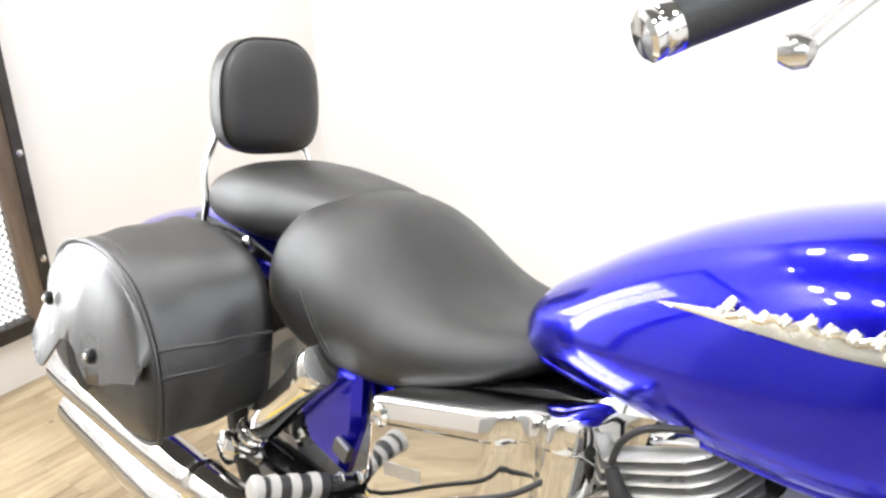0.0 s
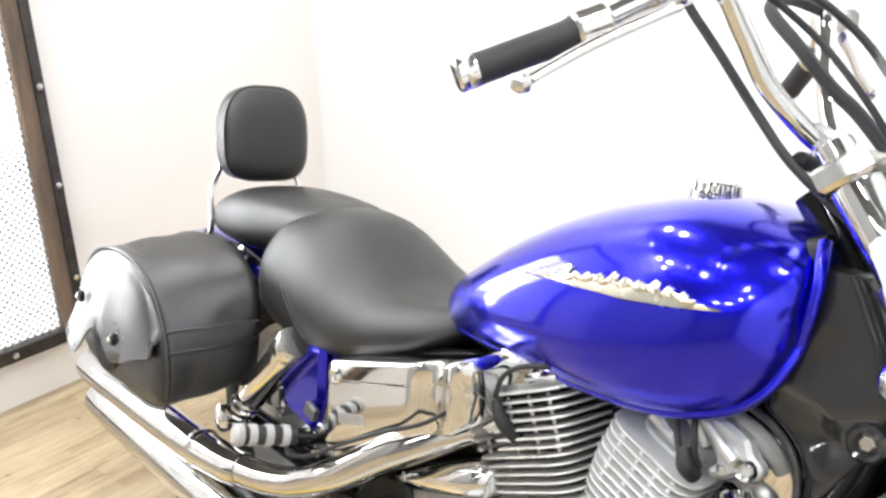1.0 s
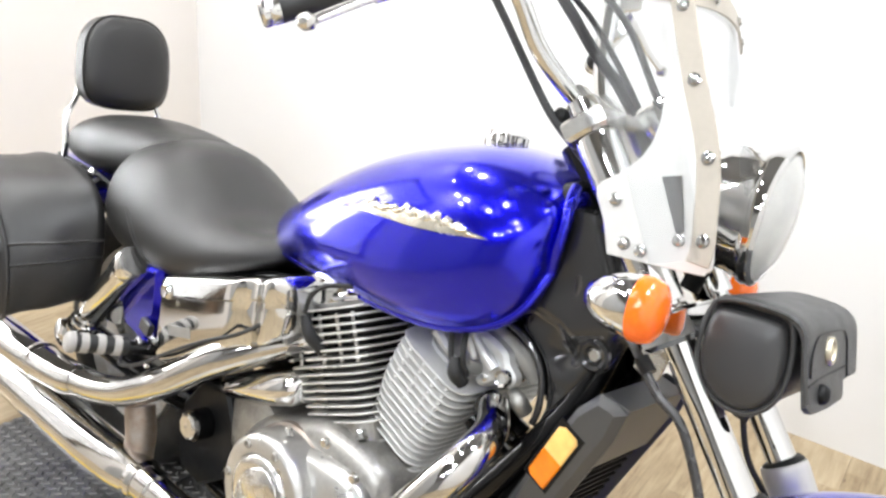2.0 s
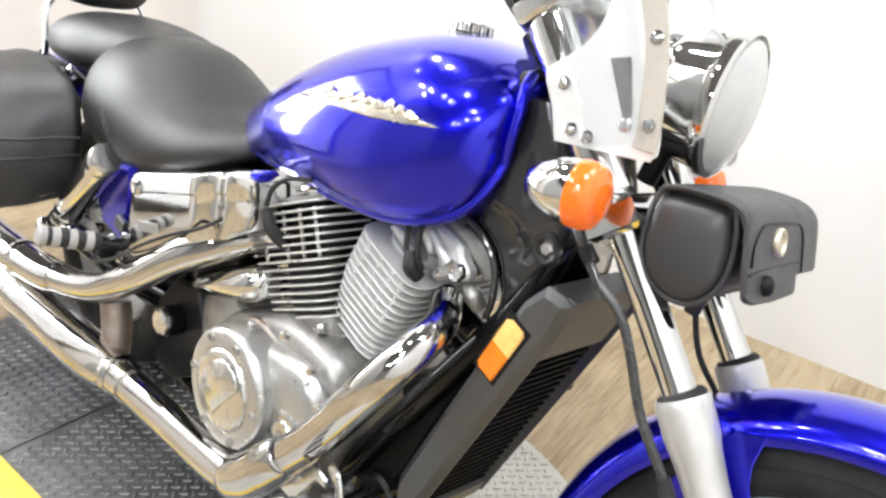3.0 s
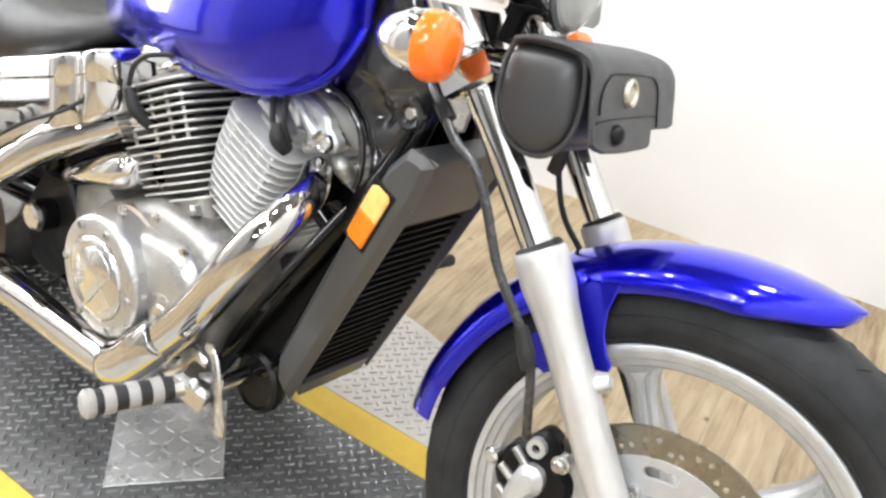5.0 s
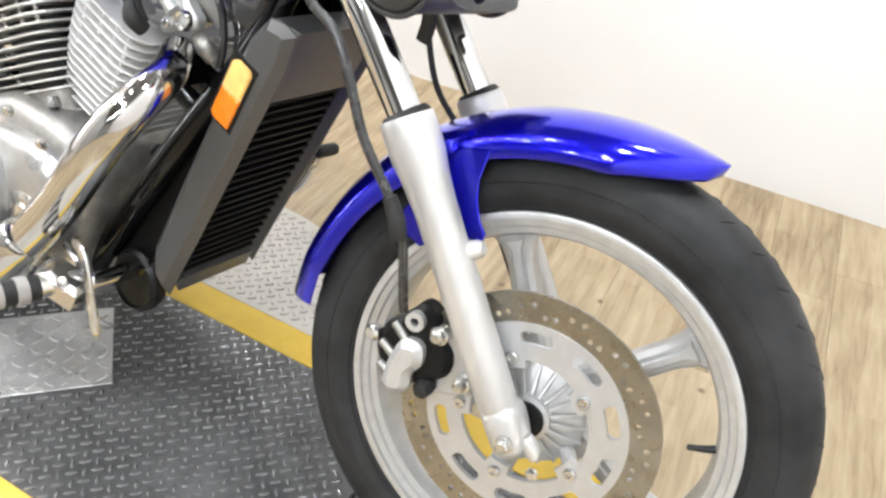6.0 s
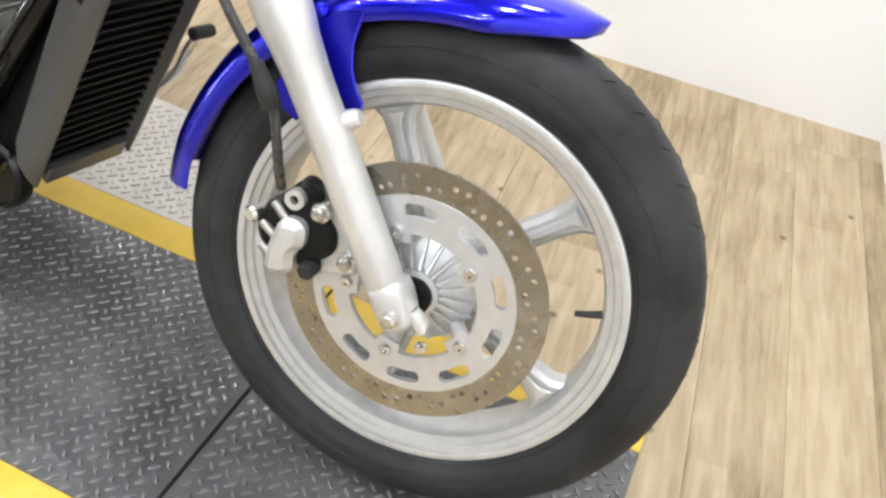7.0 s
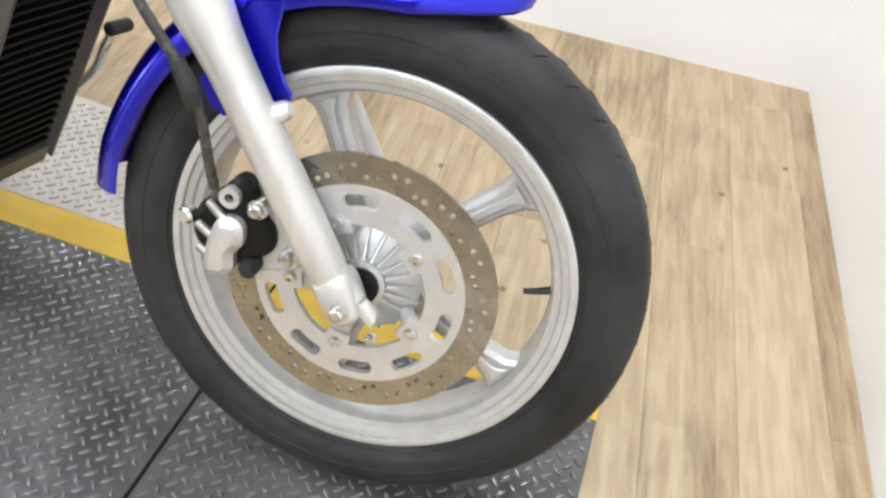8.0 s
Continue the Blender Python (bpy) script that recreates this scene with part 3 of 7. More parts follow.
for rr, yy in ((0.292, 0.0552), (0.262, 0.0490), (0.3105, 0.0500)):
    for side in (-1, 1):
        side_ribs.ring([(rr + 0.0011 * math.cos(a), side * yy + 0.0011 * math.sin(a)) for a in np.linspace(0, 2 * math.pi, 6, endpoint=False)], AXLE, (0, 1, 0), n=80)
fpart("sidewall_ribs", side_ribs, TYRE, parent=front_tyre_ob)

rim = Shape().ring([(0.2545, -0.047), (0.2555, -0.043), (0.2500, -0.037), (0.243, -0.026), (0.243, 0.026), (0.2500, 0.037), (0.2555, 0.043), (0.2545, 0.047),
                    (0.250, 0.0485), (0.2455, 0.0475), (0.2440, 0.0415), (0.2365, 0.0400), (0.2340, 0.0365), (0.2260, 0.0340), (0.2215, 0.026), (0.220, 0.012), (0.220, -0.012), (0.2215, -0.026), (0.2260, -0.0340), (0.2340, -0.0365), (0.2365, -0.0400), (0.2440, -0.0415), (0.2455, -0.0475), (0.250, -0.0485)], AXLE, (0, 1, 0), n=96)
rim_ob = fpart("front_rim", rim, CAST, "silver cast five-spoke rim")
for k in range(5):
    ang = WHEEL_TURN - 0.5 + 72 * k
    m = np.eye(4)
    c, s_ = math.cos(radians(ang)), math.sin(radians(ang))
    # frame: x outwards along the spoke, y across, z to the right side
    m[:3, 0], m[:3, 1], m[:3, 2] = (c, 0, s_), (-s_, 0, c), (0, -1, 0)
    m[:3, 3] = AXLE + V3(0, 0.017, 0)
    sk = Shape().prism([(0.045, -0.020), (0.100, -0.0165), (0.180, -0.0165), (0.205, -0.021), (0.224, -0.036), (0.224, 0.036), (0.205, 0.021), (0.180, 0.0165), (0.100, 0.0165), (0.045, 0.020)], m, 0.034, 0.006)
    m2 = m.copy()
    m2[:3, 3] = AXLE + V3(0, -0.0185, 0)
    sk.prism([(0.090, -0.0055), (0.200, -0.0060), (0.214, -0.015), (0.214, 0.015), (0.200, 0.0060), (0.090, 0.0055)], m2, 0.005, 0.002)
    fpart("spoke", sk, CAST, parent=rim_ob)
hub = Shape().lathe([(0.030, 0.060), (0.058, 0.056), (0.064, 0.030), (0.060, 0.0), (0.068, -0.030), (0.070, -0.048), (0.062, -0.052), (0.030, -0.060), (0.030, -0.072), (0.022, -0.074)],
                    AXLE, (0, 1, 0), n=40)
fpart("hub", hub, CAST, "ribbed cast hub", parent=rim_ob)
ribs = Shape()
for k in range(20):
    a = 18 * k + 5
    ribs.tube([wheel_at(0.030, a, -0.066), wheel_at(0.050, a, -0.058), wheel_at(0.072, a, -0.047)], 0.0026, n=6, steps=2)
fpart("hub_ribs", ribs, CAST, parent=rim_ob)
fpart("bearing_seal", Shape().lathe([(0.024, 0), (0.024, -0.004), (0.016, -0.006), (0.010, -0.006)], AXLE + V3(0, -0.0735, 0), (0, 1, 0), n=28), BLACK_SATIN, parent=rim_ob)
valve = Shape().tube([wheel_at(0.224, 10.5, -0.022), wheel_at(0.205, 10.5, -0.030), wheel_at(0.190, 10.5, -0.034)], [0.0055, 0.004, 0.0035], n=10, steps=3)
fpart("valve_stem", valve, RUBBER, parent=rim_ob)

# brake disc: outer steel ring with holes, pale slotted carrier
DY = -0.0769


def annulus_with_holes(r0, r1, y0, y1, holes, n=120, rows=7):
    """A flat ring whose cells inside a hole are left out; holes: a test on radius and degrees."""
    s = Shape()
    rr = np.linspace(r0, r1, rows + 1)
    keep = {(i, j): not holes((rr[i] + rr[i + 1]) / 2, (j + 0.5) * 360 / n) for i in range(rows) for j in range(n)}
    vid, verts = {}, []

    def vert(i, j, side):
        key = (i, j % n, side)
        if key not in vid:
            vid[key] = len(verts)
            verts.append(wheel_at(rr[i], (j % n) * 360 / n, y0 if side else y1))
        return vid[key]

    faces = []
    for (i, j), on in keep.items():
        if not on:
            continue
        for side in (0, 1):
            faces.append((vert(i, j, side), vert(i + 1, j, side), vert(i + 1, j + 1, side), vert(i, j + 1, side)))
        for di, dj, a, b in ((-1, 0, (i, j), (i, j + 1)), (1, 0, (i + 1, j), (i + 1, j + 1)), (0, -1, (i, j), (i + 1, j)), (0, 1, (i, j + 1), (i + 1, j + 1))):
            if not keep.get((i + di, (j + dj) % n), False):
                faces.append((vert(*a, 0), vert(*b, 0), vert(*b, 1), vert(*a, 1)))
    return s.add(verts, faces)


def drill(r, a):
    """Small holes in the friction ring."""
    for base, rad in ((0, 0.1395), (6, 0.1520), (12, 0.1500), (-5, 0.1410)):
        d = ((a - base + 12) % 24) - 12
        if math.hypot(d * math.pi / 180 * r, r - rad) < 0.0036:
            return True
    return False


disc_ring = annulus_with_holes(0.1265, 0.1664, DY - 0.0025, DY + 0.0025, drill, n=1080, rows=30)
disc_ob = fpart("brake_disc", disc_ring, DISC, "drilled steel brake disc with a brown tint", smooth=0)


def slot(r, a):
    d = ((a - WHEEL_TURN - 18 + 18) % 36) - 18
    arc = d * math.pi / 180 * 0.1105
    if r > 0.095:
        x = max(0, abs(arc) - 0.013)
        return math.hypot(x, r - 0.1105) < 0.0085
    d5 = ((a - WHEEL_TURN + 36) % 72) - 36
    return r < 0.0700 + (0.0 if abs(d5) < 11 else 0.0125)


carrier = annulus_with_holes(0.0700, 0.1290, DY - 0.0045, DY + 0.0030, slot, n=720, rows=40)
fpart("disc_carrier", carrier, ROTOR, "pale painted disc carrier with slots", parent=disc_ob, smooth=0)
for k in range(5):
    a = WHEEL_TURN - 72 * k
    fpart("disc_bolt", Shape().lathe([(0.0085, 0), (0.0085, -0.003), (0.0065, -0.006), (0.0035, -0.006), (0.003, -0.003)], wheel_at(0.0838, a, DY - 0.0045), (0, 1, 0), n=16), CHROME, parent=disc_ob)
    c0, c1 = wheel_at(0.072, a, DY + 0.012), wheel_at(0.0838, a, DY + 0.004)
    fpart("disc_boss", Shape().tube([AXLE + V3(0, -0.05, 0) + (c0 - AXLE) * 0.92 * V3(1, 0, 1), c1], 0.010, n=10, smooth=False), CAST, parent=rim_ob)

# ---- fork: tubes, lower legs, yokes
FA = V3(1.42, 0, 0.653)                      # on the fork axis at the seal
FD = unit(V3(0.2695, 0, -0.327))             # down the fork


def fork_at(t, y):
    return FA + FD * t + V3(0, y, 0)


for side in (-1, 1):
    y = 0.112 * side
    LD = unit(V3(0.199, 0, -0.290))
    leg = Shape().lathe([(0.0305, 0.000), (0.0320, 0.003), (0.0325, 0.010), (0.0322, 0.045), (0.0285, 0.070), (0.0260, 0.105), (0.0252, 0.14), (0.0250, 0.30), (0.0245, 0.345), (0.0210, 0.370), (0.0120, 0.378)],
                        fork_at(0, y), LD, n=36)
    ax = V3(AXLE[0], y, AXLE[2])
    leg.tube([fork_at(0, y) + LD * 0.30, fork_at(0, y) + LD * 0.35, ax + V3(0.002, 0, -0.004)], [0.023, 0.0235, 0.020], n=16, steps=4)
    foot_m = np.eye(4)
    foot_m[:3, 0], foot_m[:3, 1], foot_m[:3, 2], foot_m[:3, 3] = LD, (-LD[2], 0, LD[0]), (0, -1, 0), ax + V3(-0.006, 0.025, -0.003)
    clamp_o = smooth_path([V3(*q, 0) for q in ((-0.034, -0.020), (-0.010, -0.021), (0.016, -0.018), (0.024, -0.006), (0.022, 0.011), (0.008, 0.019), (-0.030, 0.021), (-0.040, 0.0), (-0.034, -0.020))], 5)[:-1]
    leg.prism([tuple(q[:2]) for q in clamp_o], foot_m, 0.0495, 0.007)
    leg.box((0.030, 0.022, 0.019), pose(*(ax + V3(0.022, 0, -0.008)), 0, 38, 0), 0.006)
    leg_ob = fpart("fork_leg", leg, FORK_CAST, "satin alloy lower fork leg", smooth=55)
    fpart("dust_seal", Shape().lathe([(0.0255, -0.005), (0.0275, -0.003), (0.0300, 0.002)], fork_at(-0.001, y), FD, n=32), RUBBER, parent=leg_ob)
    fpart("fork_tube", Shape().lathe([(0.0205, -0.52), (0.0205, 0.01)], fork_at(0, y), FD, n=36), CHROME, "chrome fork tube")
    for oo, rr in ((ax + V3(-0.004, -0.0265, -0.003) if side < 0 else ax + V3(0, 0.0265, 0), 0.0082),):
        fpart("axle_bolt", Shape().lathe([(rr * 1.35, 0), (rr * 1.35, 0.003), (rr, 0.004), (rr, 0.010), (rr * 0.7, 0.012)], oo, (0, side, 0), n=6 if side > 0 else 20), DULL_CHROME, parent=leg_ob)
    fpart("clamp_bolt", Shape().bolt(ax + V3(0.036, 0.016 * side, -0.030), (0.2, side, 0), 0.006, 0.008), CHROME, parent=leg_ob)
    lug_at = fork_at(0, y) + LD * 0.168
    lug = Shape().tube([lug_at + V3(0.012, 0.004, 0.009), lug_at + V3(0.028, 0.006, 0.020), lug_at + V3(0.033, 0.006, 0.023)], [0.013, 0.011, 0.008], n=14, smooth=False)
    fpart("fender_lug", lug, FORK_CAST, parent=leg_ob)
lower = Shape().prism([(-0.145, -0.035), (0.145, -0.035), (0.150, 0.0), (0.145, 0.032), (0.05, 0.045), (-0.05, 0.045), (-0.145, 0.032), (-0.150, 0.0)],
                      axis_matrix(fork_at(-0.235, 0), FD, (-1, 0, 0)), 0.040, 0.006)
fpart("lower_yoke", lower, CHROME, "chrome lower fork yoke")
upper = Shape().prism([(-0.140, -0.03), (0.140, -0.03), (0.146, 0.0), (0.140, 0.03), (0.05, 0.055), (-0.05, 0.055), (-0.140, 0.03), (-0.146, 0.0)],
                      axis_matrix(fork_at(-0.500, 0), FD, (-1, 0, 0)), 0.028, 0.005)
fpart("upper_yoke", upper, POLISHED, "polished upper fork yoke")
fpart("steering_stem", Shape().tube([fork_at(-0.49, 0) + V3(-0.055, 0, -0.03), fork_at(-0.20, 0) + V3(-0.055, 0, -0.03)], 0.030, n=20, smooth=False), BLACK, "black steering head")
for side in (-1, 1):
    fpart("fork_cover", Shape().lathe([(0.027, -0.470), (0.028, -0.465), (0.028, -0.250), (0.027, -0.245)], fork_at(0, 0.112 * side), FD, n=28), CHROME, "chrome upper fork cover")


# ---- front fender
def fender_ring(ang, r_mid, half, drop, thick=0.0, flare=1.0):
    """A section across the fender: a rounded arch, edge to edge."""
    pts = []
    n = 14
    for k in range(n + 1):
        w = -1 + 2 * k / n
        y = half * math.sin(w * math.pi / 2 * 0.98)
        d = drop * (1 - math.cos(w * math.pi / 2) ** 0.85)
        pts.append(wheel_at(r_mid - d + thick, ang, y * (1 + thick * 2)))
    return pts


def fender_shell(a0, a1, spec, n=40):
    rings_o, rings_i = [], []
    for k in range(n + 1):
        t = k / n
        a = a0 + (a1 - a0) * t
        r, h, d = spec(t)
        rings_o.append(fender_ring(a, r, h, d, 0.0))
        rings_i.append(fender_ring(a, r - 0.0035, h - 0.002, d, 0.0)[::-1])
    return Shape().loft([o + i for o, i in zip(rings_o, rings_i)])


def front_spec(t):
    half = 0.074 * (0.10 + 0.90 * min(1, max(0, (1 - t) / 0.17)) ** 0.42) * (0.80 + 0.20 * min(1, t / 0.1))
    r = 0.368 + 0.004 * math.sin(t * 3) + 0.010 * max(0, (t - 0.7) / 0.3) ** 2 + 0.008 * max(0, 1 - t / 0.25) ** 2
    return r, half, 0.046 * (0.25 + 0.75 * min(1, (1 - t) / 0.17) ** 0.6)


fender = fpart("front_fender", fender_shell(178, 72.5, front_spec, 56), BLUE, "glossy blue front fender", smooth=50)
for side in (-1, 1):
    y = 0.074 * side
    # fender stay that reaches down between the legs
    o = [(1.452, 0.590), (1.480, 0.630), (1.515, 0.640), (1.511, 0.600), (1.516, 0.575), (1.526, 0.552), (1.536, 0.541), (1.535, 0.532), (1.526, 0.529), (1.490, 0.520), (1.460, 0.494), (1.442, 0.502), (1.428, 0.530)]
    m = np.eye(4)
    m[:3, 0], m[:3, 1], m[:3, 2], m[:3, 3] = (1, 0, 0), (0, 0, 1), (0, -1, 0), (0, y - 0.002 * side + 0.003, 0)
    fpart("fender_stay", Shape().prism(o, m, 0.006, 0.0015), BLUE, parent=fender)
    fpart("fender_bolt", Shape().bolt(V3(1.468, y * 1.06, 0.628), (0, side, 0.3), 0.006, 0.005, 12), BLUE, parent=fender)

# ---- front caliper and hose
caliper = Shape()
cm = np.eye(4)
cm[:3, 0], cm[:3, 1], cm[:3, 2], cm[:3, 3] = unit((0.78, 0, 0.62)), unit((-0.62, 0, 0.78)), (0, -1, 0), (1.497, -0.060, 0.362)
cal_o = smooth_path([V3(*q, 0) for q in ((-0.050, -0.024), (-0.020, -0.034), (0.030, -0.036), (0.050, -0.012), (0.046, 0.018), (0.052, 0.040), (0.040, 0.060), (0.010, 0.054), (-0.020, 0.050), (-0.048, 0.024), (-0.050, -0.024))], 4)[:-1]
caliper.prism([tuple(q[:2]) for q in cal_o], cm, 0.038, 0.008)
cal_ob = fpart("brake_caliper", caliper, BLACK_SATIN, "front brake caliper with silver cylinder housings")
XZF = np.array([[1, 0, 0, 0], [0, 0, -1, 0], [0, 1, 0, 0], [0, 0, 0, 1]], float)


def plate_at(y):
    m = XZF.copy()
    m[1, 3] = y
    return m


house = [(1.468, 0.319), (1.470, 0.350), (1.477, 0.378), (1.485, 0.388), (1.499, 0.391), (1.511, 0.383), (1.513, 0.361), (1.504, 0.346), (1.505, 0.326), (1.495, 0.315), (1.478, 0.312)]
house = [tuple(p[:2]) for p in smooth_path([V3(x, z, 0) for x, z in house + house[:1]], 3)[:-1]]
fpart("piston_housing", Shape().prism(house, plate_at(-0.088), 0.030, 0.009), CAST, "silver painted cylinder housing", parent=cal_ob)
for p, q in (((1.463, 0.398), (1.485, 0.384)), ((1.452, 0.367), (1.472, 0.358)), ((1.456, 0.337), (1.472, 0.330))):
    fpart("slide_pin", Shape().tube([V3(p[0], -0.098, p[1]), V3(q[0], -0.102, q[1])], 0.0058, n=12, smooth=False), ENGINE, parent=cal_ob)
fpart("hose_banjo", Shape().lathe([(0.010, 0.012), (0.011, 0.0), (0.008, -0.004)], V3(1.437, -0.100, 0.372), (0.3, 1, 0.1), n=14), DULL_CHROME, parent=cal_ob)
for o, r in ((V3(1.525, -0.104, 0.409), 0.0088), (V3(1.567, -0.100, 0.357), 0.0085)):
    fpart("caliper_bolt", Shape().lathe([(r * 1.35, 0.012), (r * 1.35, -0.002), (r, -0.003), (r, -0.009), (r * 0.7, -0.012), (0.0, -0.013)], o, (0, 1, 0), n=20), DULL_CHROME, parent=cal_ob)
fpart("washer", Shape().ring([(0.0055, -0.002), (0.0125, -0.002), (0.0125, 0.010), (0.0055, 0.010)], V3(1.491, -0.106, 0.414), (0, 1, 0), n=24), CAST, parent=cal_ob)
fpart("bleed_cap", Shape().lathe([(0.012, 0.02), (0.013, 0), (0.010, -0.008), (0.004, -0.010)], V3(1.521, -0.100, 0.328), (0, 1, 0.1), n=6), RUBBER, parent=cal_ob)
bracket = Shape().prism([(1.530, 0.320), (1.575, 0.335), (1.590, 0.390), (1.570, 0.425), (1.535, 0.425), (1.515, 0.400), (1.532, 0.380)],
                        np.array([[1, 0, 0, 0], [0, 0, -1, -0.070], [0, 1, 0, 0], [0, 0, 0, 1]], float), 0.016, 0.003)
fpart("caliper_bracket", bracket, CAST, parent=cal_ob)
hose_pts = [(1.235, -0.13, 0.800), (1.263, -0.145, 0.781), (1.302, -0.158, 0.748), (1.337, -0.160, 0.727), (1.367, -0.162, 0.684), (1.398, -0.162, 0.628), (1.449, -0.158, 0.565), (1.466, -0.150, 0.529), (1.476, -0.138, 0.470), (1.480, -0.125, 0.432)]
hose = fpart("brake_hose", Shape().tube(hose_pts, 0.0058, n=12), SHEATH, "black rubber brake hose")
fpart("hose_grommet", Shape().tube([V3(1.443, -0.16, 0.575), V3(1.458, -0.158, 0.548), V3(1.464, -0.156, 0.530)], [0.008, 0.0105, 0.008], n=12), RUBBER, parent=hose)
fpart("hose_collar", Shape().tube([V3(1.268, -0.146, 0.779), V3(1.284, -0.15, 0.766)], 0.0095, n=12, smooth=False), BLACK_SATIN, parent=hose)
fpart("speedometer_cable", Shape().tube([(1.30, 0.02, 0.86), (1.335, 0.035, 0.79), (1.36, 0.03, 0.73), (1.385, 0.045, 0.66), (1.43, 0.07, 0.60), (1.50, 0.085, 0.50), (1.56, 0.080, 0.42), (1.60, 0.078, 0.37)], 0.0042, n=8), RUBBER, "thin black cable")
fpart("pouch_strap", Shape().tube([(1.37, -0.02, 0.78), (1.372, 0.0, 0.745), (1.366, 0.01, 0.715)], 0.010, n=8, flat=0.25), LEATHER, "black strap hanging below the pouch")

# ---- turn signals
for side in (-1, 1):
    c = V3(1.264, 0.207 * side, 0.845)
    body = Shape().lathe([(0.004, -0.062), (0.016, -0.056), (0.027, -0.040), (0.035, -0.019), (0.0375, 0.0), (0.037, 0.004)], c, (1, 0, 0.05), n=32)
    sig = fpart("turn_signal", body, CHROME, "chrome bullet turn signal with amber lens")
    lens = Shape().lathe([(0.038, 0.002), (0.0388, 0.006), (0.038, 0.018), (0.0335, 0.027), (0.023, 0.033), (0.008, 0.0355), (0.0, 0.0355)], c, (1, 0, 0.05), n=32)
    fpart("lens", lens, AMBER, "amber plastic lens", parent=sig)
    fpart("stalk", Shape().tube([c + V3(-0.01, -0.03 * side, 0.0), c + V3(0.03, -0.09 * side, -0.005)], 0.008, n=14, smooth=False), CHROME, parent=sig)

clamp_ob = fpart("signal_clamp", Shape().lathe([(0.026, -0.018), (0.029, -0.014), (0.029, 0.014), (0.026, 0.018)], fork_at(-0.222, -0.112), FD, n=28), CHROME, "chrome signal clamp with a small amber reflector")
fpart("small_reflector", Shape().box((0.016, 0.010, 0.026), pose(*(fork_at(-0.222, -0.112) + V3(0.006, -0.028, 0)), 0, 39, 0), 0.003), AMBER, "small amber reflector", parent=clamp_ob)
bpart("lock_plate", Shape().box((0.034, 0.008, 0.040), pose(1.285, -0.118, 0.778, 0, 12, 0), 0.004), DULL_CHROME, "small bright lock plate beside the fork")

# ---- headlight
HC = V3(1.318, 0.0, 0.975)
head = fpart("headlight_bucket", Shape().lathe([(0.010, -0.105), (0.040, -0.100), (0.065, -0.080), (0.080, -0.045), (0.086, -0.005), (0.088, 0.0)], HC, (1, 0, -0.03), n=44), CHROME, "chrome headlight shell")
fpart("headlight_rim", Shape().ring([(0.084, 0.0), (0.0905, 0.0), (0.0925, 0.006), (0.0915, 0.016), (0.086, 0.020), (0.083, 0.014)], HC, (1, 0, -0.03), n=44), CHROME, parent=head)
fpart("reflector_bowl", Shape().lathe([(0.083, 0.010), (0.070, -0.012), (0.045, -0.035), (0.015, -0.045), (0.0, -0.045)], HC, (1, 0, -0.03), n=40), CHROME, parent=head)
fpart("headlight_glass", Shape().lathe([(0.0835, 0.012), (0.080, 0.020), (0.060, 0.030), (0.030, 0.036), (0.0, 0.038)], HC, (1, 0, -0.03), n=40), FLUTED, "pale fluted lens", parent=head)
fpart("headlight_mount", Shape().tube([HC + V3(-0.05, 0, -0.07), HC + V3(-0.06, 0, -0.12)], 0.014, n=12, smooth=False), BLACK_SATIN, parent=head)

# ---- windscreen on its alloy frame
SB, ST = V3(1.302, 0, 0.895), V3(1.157, 0, 1.215)   # lower and upper edge on the centre line
SUP = unit(ST - SB)
SOUT = V3(SUP[2], 0, -SUP[0])


def screen_at(t, w, off=0.0):
    """t up the screen in metres, w across it in metres; the sheet is bowed and sits a little askew."""
    return SB + SUP * t + V3(0, w, 0) + (off + 0.036 - 0.03 * w - (1.3 if w < 0 else 0.9) * w * w) * SOUT


def screen_half(t):
    s_ = t / 0.385
    base = 0.225 + 0.035 * min(1, s_ * 1.6)
    return base * math.sqrt(max(0.03, 1 - max(0, (s_ - 0.62) / 0.40) ** 2.4))


def screen_sheet(high=0.385, n=18, k=28, thick=0.003):
    """The clear sheet, cut out in an arch over the headlight."""
    rings = []
    for j in range(k + 1):
        u = -1 + 2 * j / k
        low = 0.015 + 0.190 * math.sqrt(max(0, 1 - (u / 0.62) ** 2)) ** 0.7
        ts = [low + (high - low) * i / n for i in range(n + 1)]
        rings.append([screen_at(t, u * screen_half(t)) for t in ts] + [screen_at(t, u * screen_half(t), -thick) for t in ts[::-1]])
    return Shape().loft(rings)


screen = fpart("windscreen", screen_sheet(), SCREEN, "clear acrylic windscreen", smooth=60)
screen.visible_shadow = False


def strip_on(points, width, off, thick=0.003):
    """A flat bar that follows the sheet through (t, w) points."""
    rings = []
    p = smooth_path([V3(t, w, 0) for t, w in points], 5)
    for i, q in enumerate(p):
        d = unit(p[min(i + 1, len(p) - 1)] - p[max(i - 1, 0)])
        nrm = V3(-d[1], d[0], 0) * width / 2
        a, b = q + nrm, q - nrm
        rings.append([screen_at(a[0], a[1], off), screen_at(b[0], b[1], off), screen_at(b[0], b[1], off - thick), screen_at(a[0], a[1], off - thick)])
    return Shape().loft(rings)


